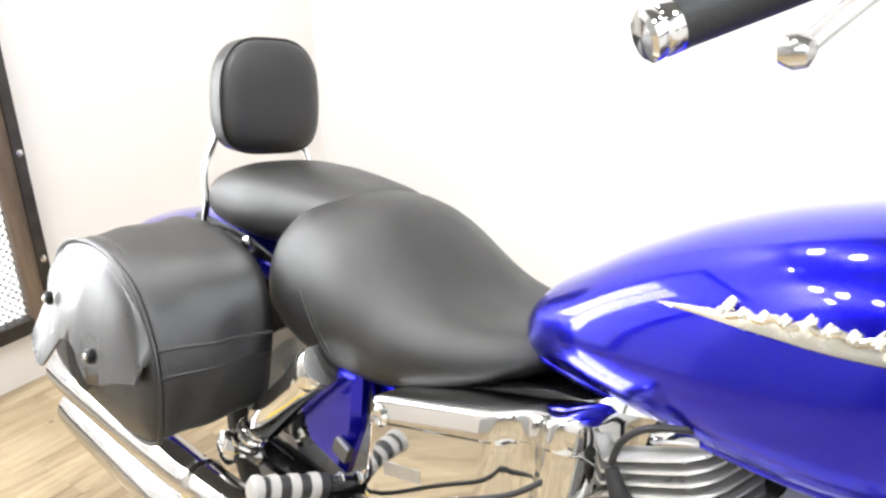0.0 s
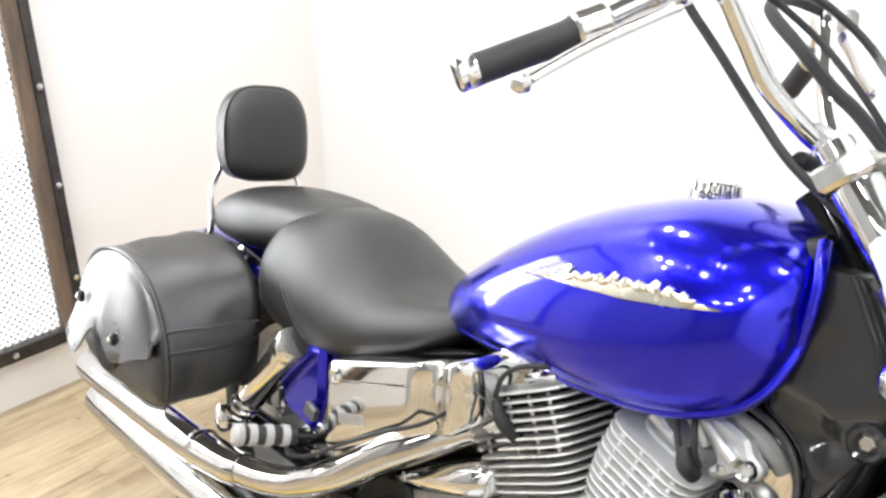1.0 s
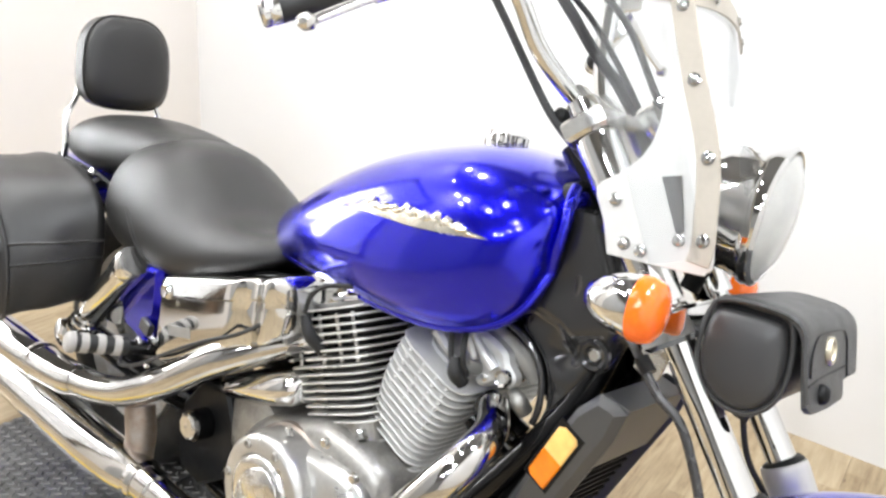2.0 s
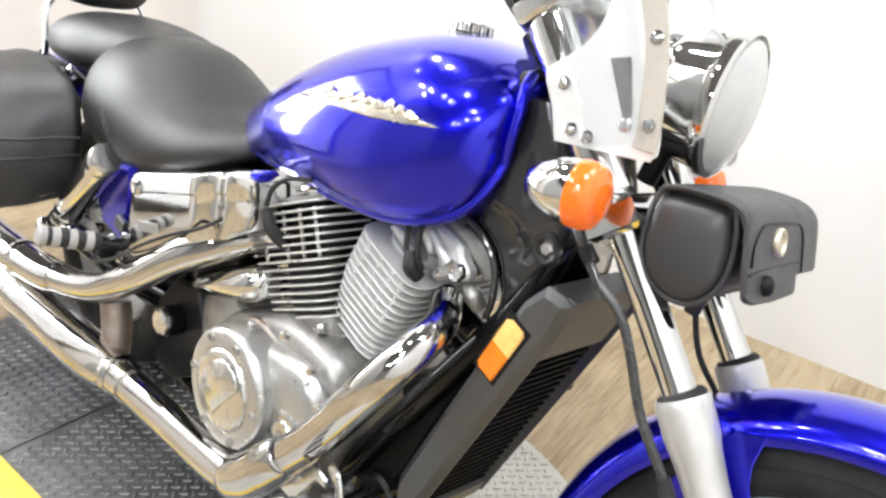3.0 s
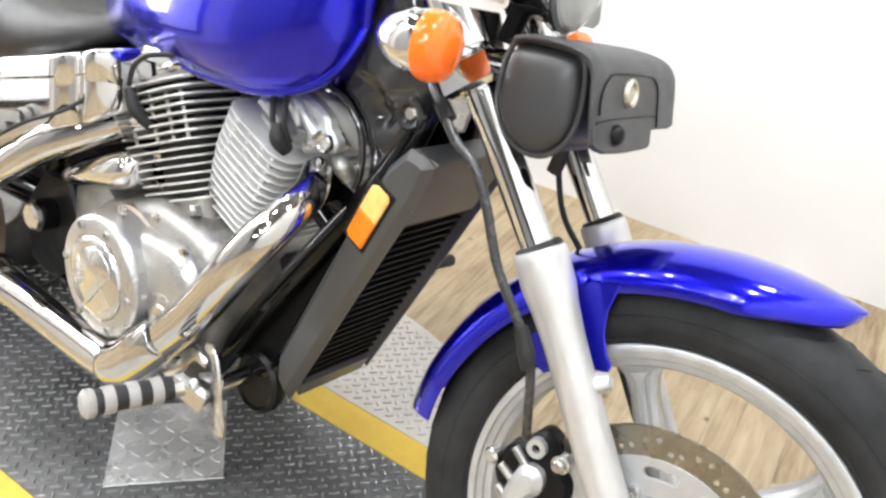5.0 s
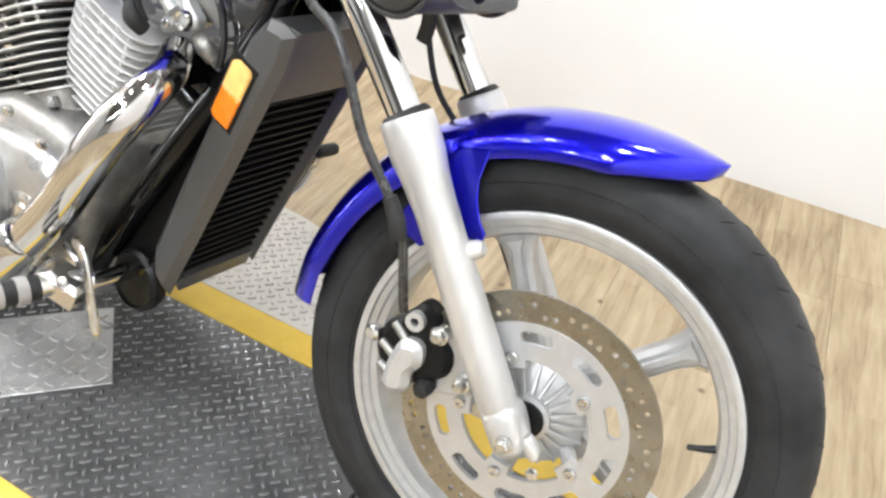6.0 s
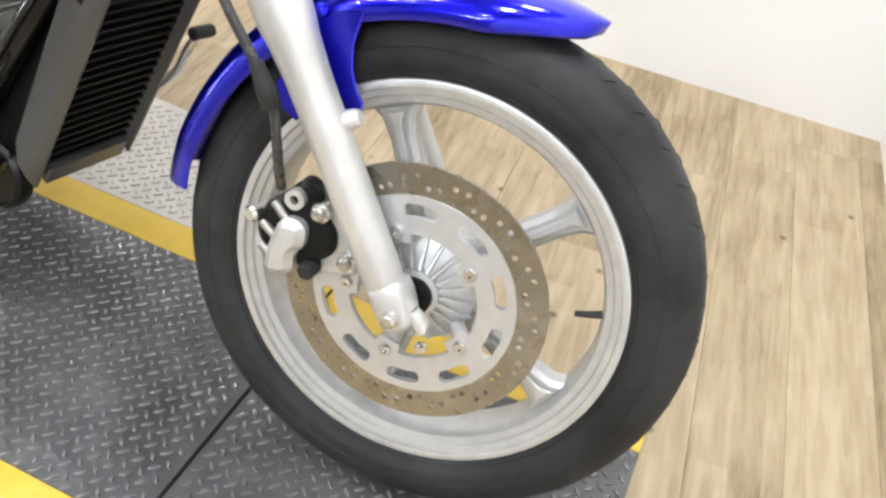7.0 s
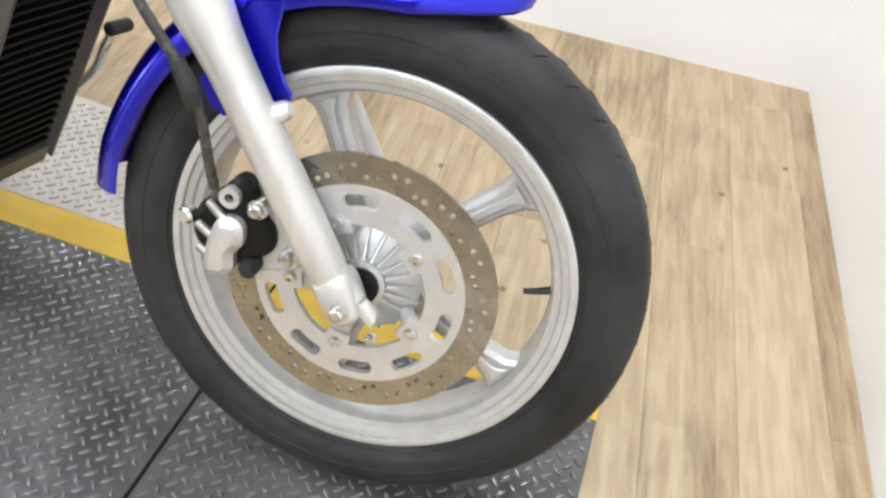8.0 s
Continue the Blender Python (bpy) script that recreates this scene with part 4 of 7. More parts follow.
bar_line = [V3(x, z, 0) for x, z in ((1.301, 0.905), (1.300, 0.932), (1.278, 1.023), (1.237, 1.104), (1.199, 1.183), (1.188, 1.205))]
bar_line = smooth_path(bar_line, 4)
bar_way = np.gradient(bar_line, axis=0)
bar_side = [V3(-g[1], g[0]) * 0.0135 / np.linalg.norm(g) for g in bar_way]
for side in (-1,):
    m = np.array([[1, 0, 0, 0], [0, 0, -1, 0.1535 * side], [0, 1, 0, 0], [0, 0, 0, 1]], float)
    fpart("upright_bar", Shape().prism([tuple(q[:2] + n_) for q, n_ in zip(bar_line, bar_side)] + [tuple(q[:2] - n_) for q, n_ in zip(bar_line[::-1], bar_side[::-1])], m, 0.004, 0.001), BAR_ALLOY, "tan upright bar", parent=screen)
    for bx, bz in ((1.300, 0.932), (1.278, 1.023), (1.237, 1.104), (1.199, 1.183)):
        fpart("bar_bolt", Shape().bolt(V3(bx, 0.1575 * side, bz), (0, side, 0), 0.006, 0.005, 12), CHROME, parent=screen)
fpart("cross_bar", strip_on([(0.325, -0.240), (0.325, -0.190), (0.327, -0.142), (0.331, -0.050), (0.331, 0.050), (0.322, 0.150)], 0.028, 0.006), BAR_ALLOY, parent=screen)
for t, w in ((0.326, -0.215), (0.331, -0.060), (0.331, 0.060), (0.323, 0.140)):
    o = screen_at(t, w, 0.006)
    fpart("screen_bolt", Shape().bolt(o, SOUT, 0.006, 0.005, 12), CHROME, parent=screen)
for side in (-1, 1):
    # pressed side plate with a slot, from the fork to the sheet
    y = 0.150 * side
    m = np.array([[1, 0, 0, 0], [0, 0, -1, y + 0.002], [0, 1, 0, 0], [0, 0, 0, 1]], float)
    o = [(1.192, 0.884), (1.300, 0.893), (1.312, 0.898), (1.316, 0.915), (1.290, 1.000), (1.256, 1.065), (1.224, 1.130), (1.199, 1.178), (1.190, 1.178), (1.203, 1.100), (1.210, 1.045), (1.201, 1.008), (1.178, 0.980), (1.156, 0.958), (1.176, 0.922)]
    o = [tuple(q[:2]) for q in smooth_path([V3(*q, 0) for q in o + o[:1]], 3)[:-1]]
    fpart("side_plate", Shape().prism(o, m, 0.003, 0.0008), ALLOY_BRACKET, "alloy side plate of the windscreen", parent=screen)
    m[1, 3] = y - 0.0035 * (1 if side < 0 else -1) + (0.0 if side < 0 else -0.001)
    fpart("slot", Shape().prism([(1.232, 0.990), (1.254, 0.997), (1.276, 0.936), (1.268, 0.930)], m, 0.001, 0), GREY_PLASTIC, parent=screen)
    for px, pz in ((1.185, 0.950), (1.210, 0.903), (1.232, 0.900), (1.272, 0.925)):
        fpart("plate_bolt", Shape().bolt(V3(px, y + 0.003 * side, pz), (0, side, 0), 0.006, 0.006, 12), CHROME, parent=screen)
    fpart("fork_clamp", Shape().lathe([(0.034, -0.016), (0.036, -0.012), (0.036, 0.012), (0.034, 0.016)], fork_at(-0.345, 0.112 * side), FD, n=24), POLISHED, parent=screen)

# ---- handlebar, grip, lever, controls


def bar_at(x, y, z, side):
    """A point on the bars; the left half stands a little higher and further forwards."""
    k = max(0.0, y - 0.06) if side > 0 else 0.0
    return V3(x + 0.22 * k, y * side, z + 0.30 * k)


for side in (-1, 1):
    bar = Shape().tube([bar_at(1.062, 0.045, 1.052, side), bar_at(1.040, 0.060, 1.068, side), bar_at(1.000, 0.095, 1.110, side), bar_at(0.970, 0.125, 1.165, side), bar_at(0.945, 0.160, 1.205, side), bar_at(0.905, 0.220, 1.180, side), bar_at(0.865, 0.293, 1.128, side), bar_at(0.806, 0.364, 1.075, side)],
                       0.0125, n=16)
    bar_ob = fpart("handlebar", bar, CHROME, "chrome pulled-back handlebar")
    g0_, g1_ = bar_at(0.860, 0.300, 1.122, side), bar_at(0.786, 0.388, 1.058, side)
    gd = unit(g1_ - g0_)
    fpart("grip", Shape().lathe([(0.0180, -0.004), (0.0190, 0.0), (0.0180, 0.004), (0.0172, 0.010), (0.0172, 0.104), (0.0180, 0.107), (0.0178, 0.110)], g0_, gd, n=28), RUBBER, "black rubber grip", parent=bar_ob)
    fpart("bar_end", Shape().lathe([(0.0175, 0.108), (0.0182, 0.111), (0.0182, 0.120), (0.0172, 0.122), (0.0186, 0.125), (0.0184, 0.130), (0.0150, 0.133), (0.0, 0.134)], g0_, gd, n=28), CHROME, "chrome bar end", parent=bar_ob)
    sw = Shape().lathe([(0.020, -0.042), (0.023, -0.038), (0.023, -0.006), (0.020, -0.002)], g0_, gd, n=24)
    fpart("switch_housing", sw, POLISHED, "polished switch housing", parent=bar_ob)
    lever = Shape().tube([bar_at(0.935, 0.225, 1.170, side), bar_at(0.920, 0.290, 1.135, side), bar_at(0.905, 0.350, 1.100, side), bar_at(0.897, 0.415, 1.062, side)], [0.009, 0.0085, 0.0075, 0.0065], n=12, flat=0.7)
    lever.lathe([(0.0, -0.011), (0.008, -0.008), (0.0105, 0.0), (0.008, 0.008), (0.0, 0.011)], bar_at(0.895, 0.424, 1.057, side), (1, 0, 0), n=14, caps=False)
    fpart("lever", lever, POLISHED, "polished hand lever", parent=bar_ob)
    mc = Shape().box((0.055, 0.034, 0.030), pose(*bar_at(0.930, 0.205, 1.196, side), 20, -20, 40 * side), 0.006)
    mc.tube([bar_at(0.925, 0.20, 1.19, side), bar_at(0.905, 0.22, 1.178, side)], 0.016, n=14, smooth=False)
    fpart("lever_perch", mc, POLISHED, parent=bar_ob)
for side in (-1, 1):
    riser = Shape().tube([(1.085, 0.045 * side, 1.010), (1.075, 0.045 * side, 1.035), (1.062, 0.045 * side, 1.052)], [0.020, 0.019, 0.019], n=18)
    riser.box((0.044, 0.034, 0.030), pose(1.060, 0.045 * side, 1.058, 0, 30, 0), 0.006)
    fpart("riser", riser, POLISHED, "polished handlebar clamp")
gauge = Shape().lathe([(0.020, -0.055), (0.040, -0.045), (0.049, -0.015), (0.050, 0.0), (0.046, 0.006)], V3(1.150, 0.02, 1.075), (-0.62, 0, 0.78), n=32)
gauge_ob = fpart("speedometer", gauge, CHROME, "chrome speedometer housing")
fpart("dial", Shape().lathe([(0.045, 0.004), (0.040, 0.003), (0.0, 0.003)], V3(1.150, 0.02, 1.075), (-0.62, 0, 0.78), n=32), BLACK_SATIN, parent=gauge_ob)
for nm, pts, r in (("throttle_cable", [(0.925, -0.19, 1.205), (0.900, -0.16, 1.232), (0.882, -0.11, 1.205), (0.935, -0.095, 1.142), (0.998, -0.09, 1.072), (1.040, -0.09, 1.030), (1.088, -0.09, 0.995), (1.128, -0.088, 0.967), (1.165, -0.05, 0.915)], 0.0058),
                   ("clutch_cable", [(0.960, 0.19, 1.245), (0.925, 0.12, 1.250), (0.940, 0.02, 1.216), (0.995, 0.0, 1.167), (1.040, 0.0, 1.125), (1.085, 0.0, 1.090), (1.150, -0.01, 1.02), (1.180, 0.0, 0.94)], 0.0085),
                   ("brake_line", [(0.940, -0.185, 1.205), (0.965, -0.13, 1.245), (1.000, -0.06, 1.230), (1.070, -0.02, 1.180), (1.130, -0.02, 1.110), (1.190, -0.02, 1.02), (1.215, -0.05, 0.90), (1.230, -0.10, 0.82)], 0.0050),
                   ("switch_wire", [(0.930, -0.17, 1.21), (0.950, -0.10, 1.225), (1.010, -0.03, 1.185), (1.075, -0.02, 1.125), (1.140, -0.01, 1.05)], 0.0045)):
    bpart(nm, Shape().tube([sp(*p) for p in pts], r, n=8), RUBBER, "black control cable")
fpart("ignition_knob", Shape().lathe([(0.009, -0.02), (0.011, 0.0), (0.010, 0.008), (0.006, 0.011)], V3(1.052, -0.080, 1.032), (-0.3, -0.9, 0.1), n=16), BLACK_SATIN, "black ignition lock")

# ---- fuel tank
TANK = [  # x, top, lower edge, half width, height of the widest line
    (0.492, 0.732, 0.694, 0.056, 0.712), (0.499, 0.752, 0.686, 0.084, 0.715), (0.522, 0.780, 0.681, 0.110, 0.722), (0.570, 0.816, 0.683, 0.130, 0.735), (0.640, 0.864, 0.688, 0.152, 0.752),
    (0.730, 0.914, 0.692, 0.170, 0.770), (0.830, 0.952, 0.695, 0.184, 0.785), (0.925, 0.975, 0.702, 0.188, 0.800), (0.995, 0.975, 0.715, 0.181, 0.818),
    (1.048, 0.966, 0.737, 0.166, 0.836), (1.080, 0.957, 0.768, 0.148, 0.850), (1.096, 0.948, 0.806, 0.132, 0.865), (1.102, 0.940, 0.832, 0.120, 0.878)]
WALL_IN = 0.78                 # the side walls lean in to this share of the width


def tank_ring(x, zt, zb, w, zw, n=48):
    pts = []
    for k in range(n):
        a = 2 * math.pi * k / n
        c, s_ = math.cos(a), math.sin(a)
        if s_ >= 0:
            y = w * math.copysign(abs(c) ** 0.80, c)
            z = zw + (zt - zw) * abs(s_) ** 0.92
        else:
            u = abs(math.asin(max(-1, s_))) / (math.pi / 2)
            if u < 0.75:
                q = u / 0.75
                y, z = w * (1 - (1 - WALL_IN) * q ** 1.8), zw - (zw - zb) * math.sin(q * math.pi / 2) ** 1.1
            else:
                y, z = w * WALL_IN * (1 - u) / 0.25, zb
            y = math.copysign(y, c) if abs(c) > 1e-9 else 0.0
        pts.append(V3(x, y, z))
    return pts


def tank_side(x, z):
    """The half width of the tank at a station and height above the widest line."""
    a = np.array(TANK)
    zt, w, zw = (np.interp(x, a[:, 0], a[:, k]) for k in (1, 3, 4))
    q = min(1, max(0, (z - zw) / (zt - zw)))
    s_ = q ** (1 / 0.92)
    return w * math.sqrt(max(0, 1 - s_ * s_)) ** 0.80


def dense(table, steps=4):
    return smooth_path(table, steps)


tank = bpart("fuel_tank", Shape().loft([tank_ring(*r) for r in dense(TANK)]), BLUE, "glossy candy blue teardrop fuel tank", smooth=60)
lip = Shape()
for side in (-1, 1):
    pts = []
    for x, zt, zb, w, zw in dense(TANK[1:], 3):
        pts.append(V3(x, side * (w * WALL_IN + 0.0035), zb + 0.003))
    pts += [V3(1.110, side * 0.108, 0.87), V3(1.113, side * 0.106, 0.905), V3(1.107, side * 0.098, 0.935), V3(1.098, side * 0.078, 0.950)]
    lip.tube(pts, 0.0085, n=12, steps=2)
bpart("tank_seam", lip, BLUE, "rolled lower seam of the tank", parent=tank, smooth=60)
bpart("front_recess", Shape().lathe([(0.030, -0.05), (0.034, 0.004), (0.026, 0.005), (0.0, -0.01)], V3(1.098, -0.060, 0.925), (1, 0, 0.25), n=20), BLACK_SATIN, parent=tank)
cap = Shape().lathe([(0.034, -0.012), (0.036, -0.006), (0.036, 0.002), (0.031, 0.004), (0.031, 0.014), (0.029, 0.018), (0.018, 0.021), (0.0, 0.022)], V3(0.905, 0.004, 0.972), (0.03, 0, 1), n=36)
for z0, z1 in ((0.976, 0.986),):
    rows = []
    for z in (z0, z1):
        rows.append([V3(0.905 + (0.0335 if k % 4 < 2 else 0.0315) * math.cos(2 * math.pi * k / 72), 0.004 + (0.0335 if k % 4 < 2 else 0.0315) * math.sin(2 * math.pi * k / 72), z) for k in range(72)])
    cap.loft(rows)
bpart("fuel_cap", cap, CHROME, "chrome filler cap", parent=tank)
bpart("tank_mount", Shape().box((0.05, 0.05, 0.022), pose(1.085, -0.015, 0.967, 0, 8, 0), 0.006), BLACK_SATIN, parent=tank)
# winged badge with raised work in place of the maker's script
BADGE_TOP = [(0.728, 0.8320), (0.78, 0.8440), (0.84, 0.8560), (0.90, 0.8650), (0.97, 0.8700), (1.036, 0.8640)]
BADGE_LOW = [(0.728, 0.8300), (0.78, 0.8345), (0.84, 0.8385), (0.90, 0.8420), (0.97, 0.8500), (1.036, 0.8620)]
te, le = np.array(BADGE_TOP), np.array(BADGE_LOW)


def badge_top(x):
    return np.interp(x, te[:, 0], te[:, 1])


for side in (-1, 1):
    rings = []
    for x in np.linspace(0.728, 1.036, 34):
        zu, zl = badge_top(x), np.interp(x, le[:, 0], le[:, 1])
        ring = []
        for z, o in ((zu, 0.0), (zu - (zu - zl) * 0.12, 0.0040), ((zu + zl) / 2, 0.0055), (zl + (zu - zl) * 0.12, 0.0040), (zl, 0.0)):
            ring.append(V3(x, side * (tank_side(x, z) + o), z))
        for z in (zl, zu):
            ring.append(V3(x, side * (tank_side(x, z) - 0.006), z))
        rings.append(ring)
    badge_ob = bpart("tank_badge", Shape().loft(rings), BADGE, "cast metal winged badge", parent=tank)
    # plain raised bars, the first one tall
    for k in range(10):
        x0 = 0.806 + 0.0205 * k
        high = 0.018 if k == 0 else (0.013 if k in (4, 7) else 0.009)
        z0 = badge_top(x0) - 0.004
        ends = [V3(x0 + 0.4 * h_, side * (tank_side(x0 + 0.4 * h_, z0 + h_) + 0.0032), z0 + h_) for h_ in np.linspace(0, high, 4)]
        bpart("raised_bar", Shape().tube(ends, [0.0068, 0.0066, 0.0064, 0.0050], n=10, steps=3), BADGE, parent=badge_ob, smooth=60)
    pts = []
    for k in range(15):
        x = 0.800 + 0.0148 * k
        z = badge_top(x) - 0.002 + 0.0025 * (-1) ** k
        pts.append(V3(x, side * (tank_side(x, z) + 0.005), z))
    bpart("raised_ribbon", Shape().tube(pts, 0.0040, n=8, steps=4), BADGE, parent=badge_ob)


# ---- seats
def seat_ring(x, zt, zb, w, dish=0.0, n=40, full=0.62, wide=0.42):
    pts = []
    zw = zb + (zt - zb) * wide
    for k in range(n):
        a = 2 * math.pi * k / n
        c, s_ = math.cos(a), math.sin(a)
        ex = full if s_ >= 0 else 0.50
        y = w * math.copysign(abs(c) ** ex, c)
        z = zw + ((zt - zw) if s_ >= 0 else (zw - zb)) * math.copysign(abs(s_) ** (ex + 0.1 if s_ >= 0 else ex), s_)
        if s_ > 0:
            z -= dish * (1 - min(1, abs(y) / (w * 0.75)) ** 2)
        else:
            y *= 1 - 0.18 * abs(s_)
        pts.append(V3(x, y, z))
    return pts


SEAT = [(0.566, 0.708, 0.684, 0.040, 0.0), (0.556, 0.715, 0.668, 0.075, 0.002), (0.530, 0.718, 0.646, 0.112, 0.010), (0.480, 0.715, 0.617, 0.144, 0.018), (0.420, 0.714, 0.588, 0.165, 0.022), (0.350, 0.720, 0.560, 0.180, 0.016),
        (0.290, 0.737, 0.545, 0.187, 0.002), (0.235, 0.765, 0.536, 0.190, 0.0), (0.180, 0.790, 0.530, 0.190, 0.0), (0.120, 0.799, 0.532, 0.187, 0.0), (0.060, 0.793, 0.544, 0.180, 0.0), (0.010, 0.775, 0.564, 0.166, 0.0), (-0.028, 0.740, 0.596, 0.138, 0.0), (-0.048, 0.704, 0.630, 0.095, 0.0), (-0.054, 0.682, 0.655, 0.045, 0.0)]
seat = bpart("rider_seat", Shape().loft([[p + V3(0, -0.006, 0) for p in seat_ring(*r, full=0.80, wide=0.30)] for r in dense(SEAT)]), LEATHER, "wide black vinyl rider's seat", smooth=70)
PASS = [(0.105, 0.788, 0.760, 0.060, 0.0), (0.090, 0.797, 0.730, 0.095, 0.0), (0.050, 0.802, 0.700, 0.112, 0.0), (-0.040, 0.804, 0.672, 0.128, 0.0), (-0.130, 0.800, 0.658, 0.142, 0.0),
        (-0.220, 0.790, 0.655, 0.140, 0.0), (-0.285, 0.768, 0.664, 0.128, 0.0), (-0.315, 0.736, 0.690, 0.100, 0.0)]
bpart("passenger_seat", Shape().loft([seat_ring(*r, full=0.72) for r in dense(PASS)]), LEATHER, "black vinyl passenger seat", smooth=70)


def seat_skin(x, z):
    """The right flank of the rider's seat at a station and height."""
    a = np.array(sorted(SEAT))
    zt, zb, w = (np.interp(x, a[:, 0], a[:, k]) for k in (1, 2, 3))
    zw = zb + (zt - zb) * 0.30
    if z > zw:
        q = min(1, (z - zw) / (zt - zw)) ** (1 / 0.90)
        return -0.006 - w * math.sqrt(max(0, 1 - q * q)) ** 0.80
    q = min(1, (zw - z) / (zw - zb)) ** 2.0
    return -0.006 - w * math.sqrt(max(0, 1 - q * q)) ** 0.50 * (1 - 0.18 * q)


def seam(points, r=0.0016):
    return Shape().tube(points, r, n=6, steps=4)


for dx in (0.0, 0.016):
    run = [(0.262, 0.546), (0.225, 0.572), (0.185, 0.604), (0.150, 0.634), (0.125, 0.658)]
    bpart("seat_seam", seam([V3(x + dx, seat_skin(x + dx, z) - 0.0002, z) for x, z in run], 0.0014), LEATHER, parent=seat)

# ---- backrest
PAD = np.array(pose(-0.318, 0.012, 0.900, 0, -7, 0))


def pad_ring(x, k):
    pts = []
    for i in range(44):
        a = 2 * math.pi * i / 44
        c, s_ = math.cos(a), math.sin(a)
        z = 0.112 * math.copysign(abs(s_) ** 0.55, s_)
        wid = 0.112 - 0.022 * (z / 0.112 if z > 0 else 0) ** 2
        y = wid * math.copysign(abs(c) ** 0.55, c)
        pts.append((PAD @ V3(x, y * k, z * k, 1))[:3])
    return pts


pad = bpart("backrest_pad", Shape().loft([pad_ring(-0.046, 0.82), pad_ring(-0.042, 0.94), pad_ring(-0.028, 1.0), pad_ring(0.006, 1.0), pad_ring(0.020, 0.965), pad_ring(0.029, 0.88), pad_ring(0.034, 0.70), pad_ring(0.036, 0.4)]),
            LEATHER, "black padded vinyl backrest", smooth=70)
edge = [np.array(p) for p in pad_ring(0.012, 1.0)]
bpart("piping", Shape().tube(edge + edge[:2], 0.0028, n=6, steps=2), LEATHER, parent=pad)
for side in (-1, 1):
    bpart("sissy_bar", Shape().tube([V3(-0.345, 0.095 * side + 0.012, 0.900), V3(-0.342, 0.098 * side + 0.01, 0.815), V3(-0.315, 0.122 * side, 0.760), V3(-0.300, 0.124 * side, 0.700), V3(-0.298, 0.122 * side, 0.640), V3(-0.20, 0.122 * side, 0.615)], 0.0065, n=12), CHROME, "chrome sissy bar", parent=pad)
br = Shape().prism([(-0.36, 0.630), (-0.05, 0.625), (-0.04, 0.650), (-0.15, 0.668), (-0.34, 0.668)], np.array([[1, 0, 0, 0], [0, 0, -1, -0.116], [0, 1, 0, 0], [0, 0, 0, 1]], float), 0.008, 0.002)
br.tube([V3(-0.20, -0.13, 0.655), V3(-0.09, -0.135, 0.645)], 0.014, n=12, smooth=False)
bpart("sissy_bracket", br, BLACK_SATIN, "black backrest bracket")
bpart("bracket_bolt", Shape().lathe([(0.014, 0), (0.014, 0.006), (0.008, 0.010)], V3(-0.10, -0.150, 0.668), (0, -1, 0.2), n=16), CHROME)

# ---- rear wheel and fender
REAR = V3(0.0, 0, 0.312)
bpart("rear_tyre", Shape().ring(tyre_profile(0.313, 0.200, 0.085), REAR, (0, 1, 0), n=80), TYRE, "wide black rear tyre", smooth=50)
bpart("rear_rim", Shape().ring([(0.205, -0.07), (0.210, -0.060), (0.195, -0.04), (0.195, 0.04), (0.210, 0.060), (0.205, 0.07), (0.185, 0.055), (0.175, 0.0), (0.185, -0.055)], REAR, (0, 1, 0), n=64), CAST, "silver cast rear rim")
rh = Shape().lathe([(0.05, -0.10), (0.09, -0.085), (0.095, 0.085), (0.05, 0.10)], REAR, (0, 1, 0), n=32)
for k in range(5):
    a = radians(72 * k + 10)
    rh.tube([REAR + V3(0.07 * math.cos(a), 0, 0.07 * math.sin(a)), REAR + V3(0.19 * math.cos(a), 0, 0.19 * math.sin(a))], [0.030, 0.024], n=10, smooth=False, flat=0.8)
bpart("rear_hub", rh, CAST, "cast rear hub with spokes")


def rear_fender():
    """A long fender swept back over the wheel."""
    spine = smooth_path([V3(0.315, 0, 0.470), V3(0.265, 0, 0.560), V3(0.160, 0, 0.630), V3(0.0, 0, 0.664), V3(-0.20, 0, 0.668), V3(-0.42, 0, 0.650), V3(-0.60, 0, 0.606), V3(-0.74, 0, 0.545), V3(-0.83, 0, 0.470)], 5)
    grad = np.gradient(spine, axis=0)
    rings = []
    for k, (p, g) in enumerate(zip(spine, grad)):
        g = unit(g)
        up_ = V3(g[2], 0, -g[0]) if g[0] < 0 else V3(-g[2], 0, g[0])
        t = k / (len(spine) - 1)
        half = 0.112 * (1 - 0.30 * max(0, (t - 0.8) / 0.2) ** 2)
        o, i = [], []
        for q in range(15):
            w = -1 + 2 * q / 14
            y = half * math.sin(w * math.pi / 2)
            dep = 0.066 * (1 - math.cos(w * math.pi / 2) ** 0.8)
            o.append(p + V3(0, y, 0) - up_ * dep)
            i.append(p + V3(0, y * 0.97, 0) - up_ * (dep + 0.004))
        rings.append(o + i[::-1])
    return Shape().loft(rings)


bpart("rear_fender", rear_fender(), BLUE, "glossy blue rear fender", smooth=60)
bpart("fender_strut", Shape().tube([V3(0.24, -0.118, 0.60), V3(0.05, -0.130, 0.628), V3(-0.20, -0.132, 0.615), V3(-0.36, -0.128, 0.560)], 0.016, n=10, flat=0.45), BLUE, "blue fender strut")
panel = Shape().prism([(0.275, 0.575), (0.140, 0.560), (0.125, 0.470), (0.165, 0.410), (0.255, 0.395), (0.280, 0.48)], np.array([[1, 0, 0, 0], [0, 0, -1, -0.150], [0, 1, 0, 0], [0, 0, 0, 1]], float), 0.035, 0.012)
bpart("side_panel_lower", panel, BLUE, "blue panel behind the chrome side cover")
bpart("panel_clip", Shape().box((0.034, 0.012, 0.030), pose(0.262, -0.190, 0.445, 0, 15, 0), 0.003), GREY_PLASTIC)

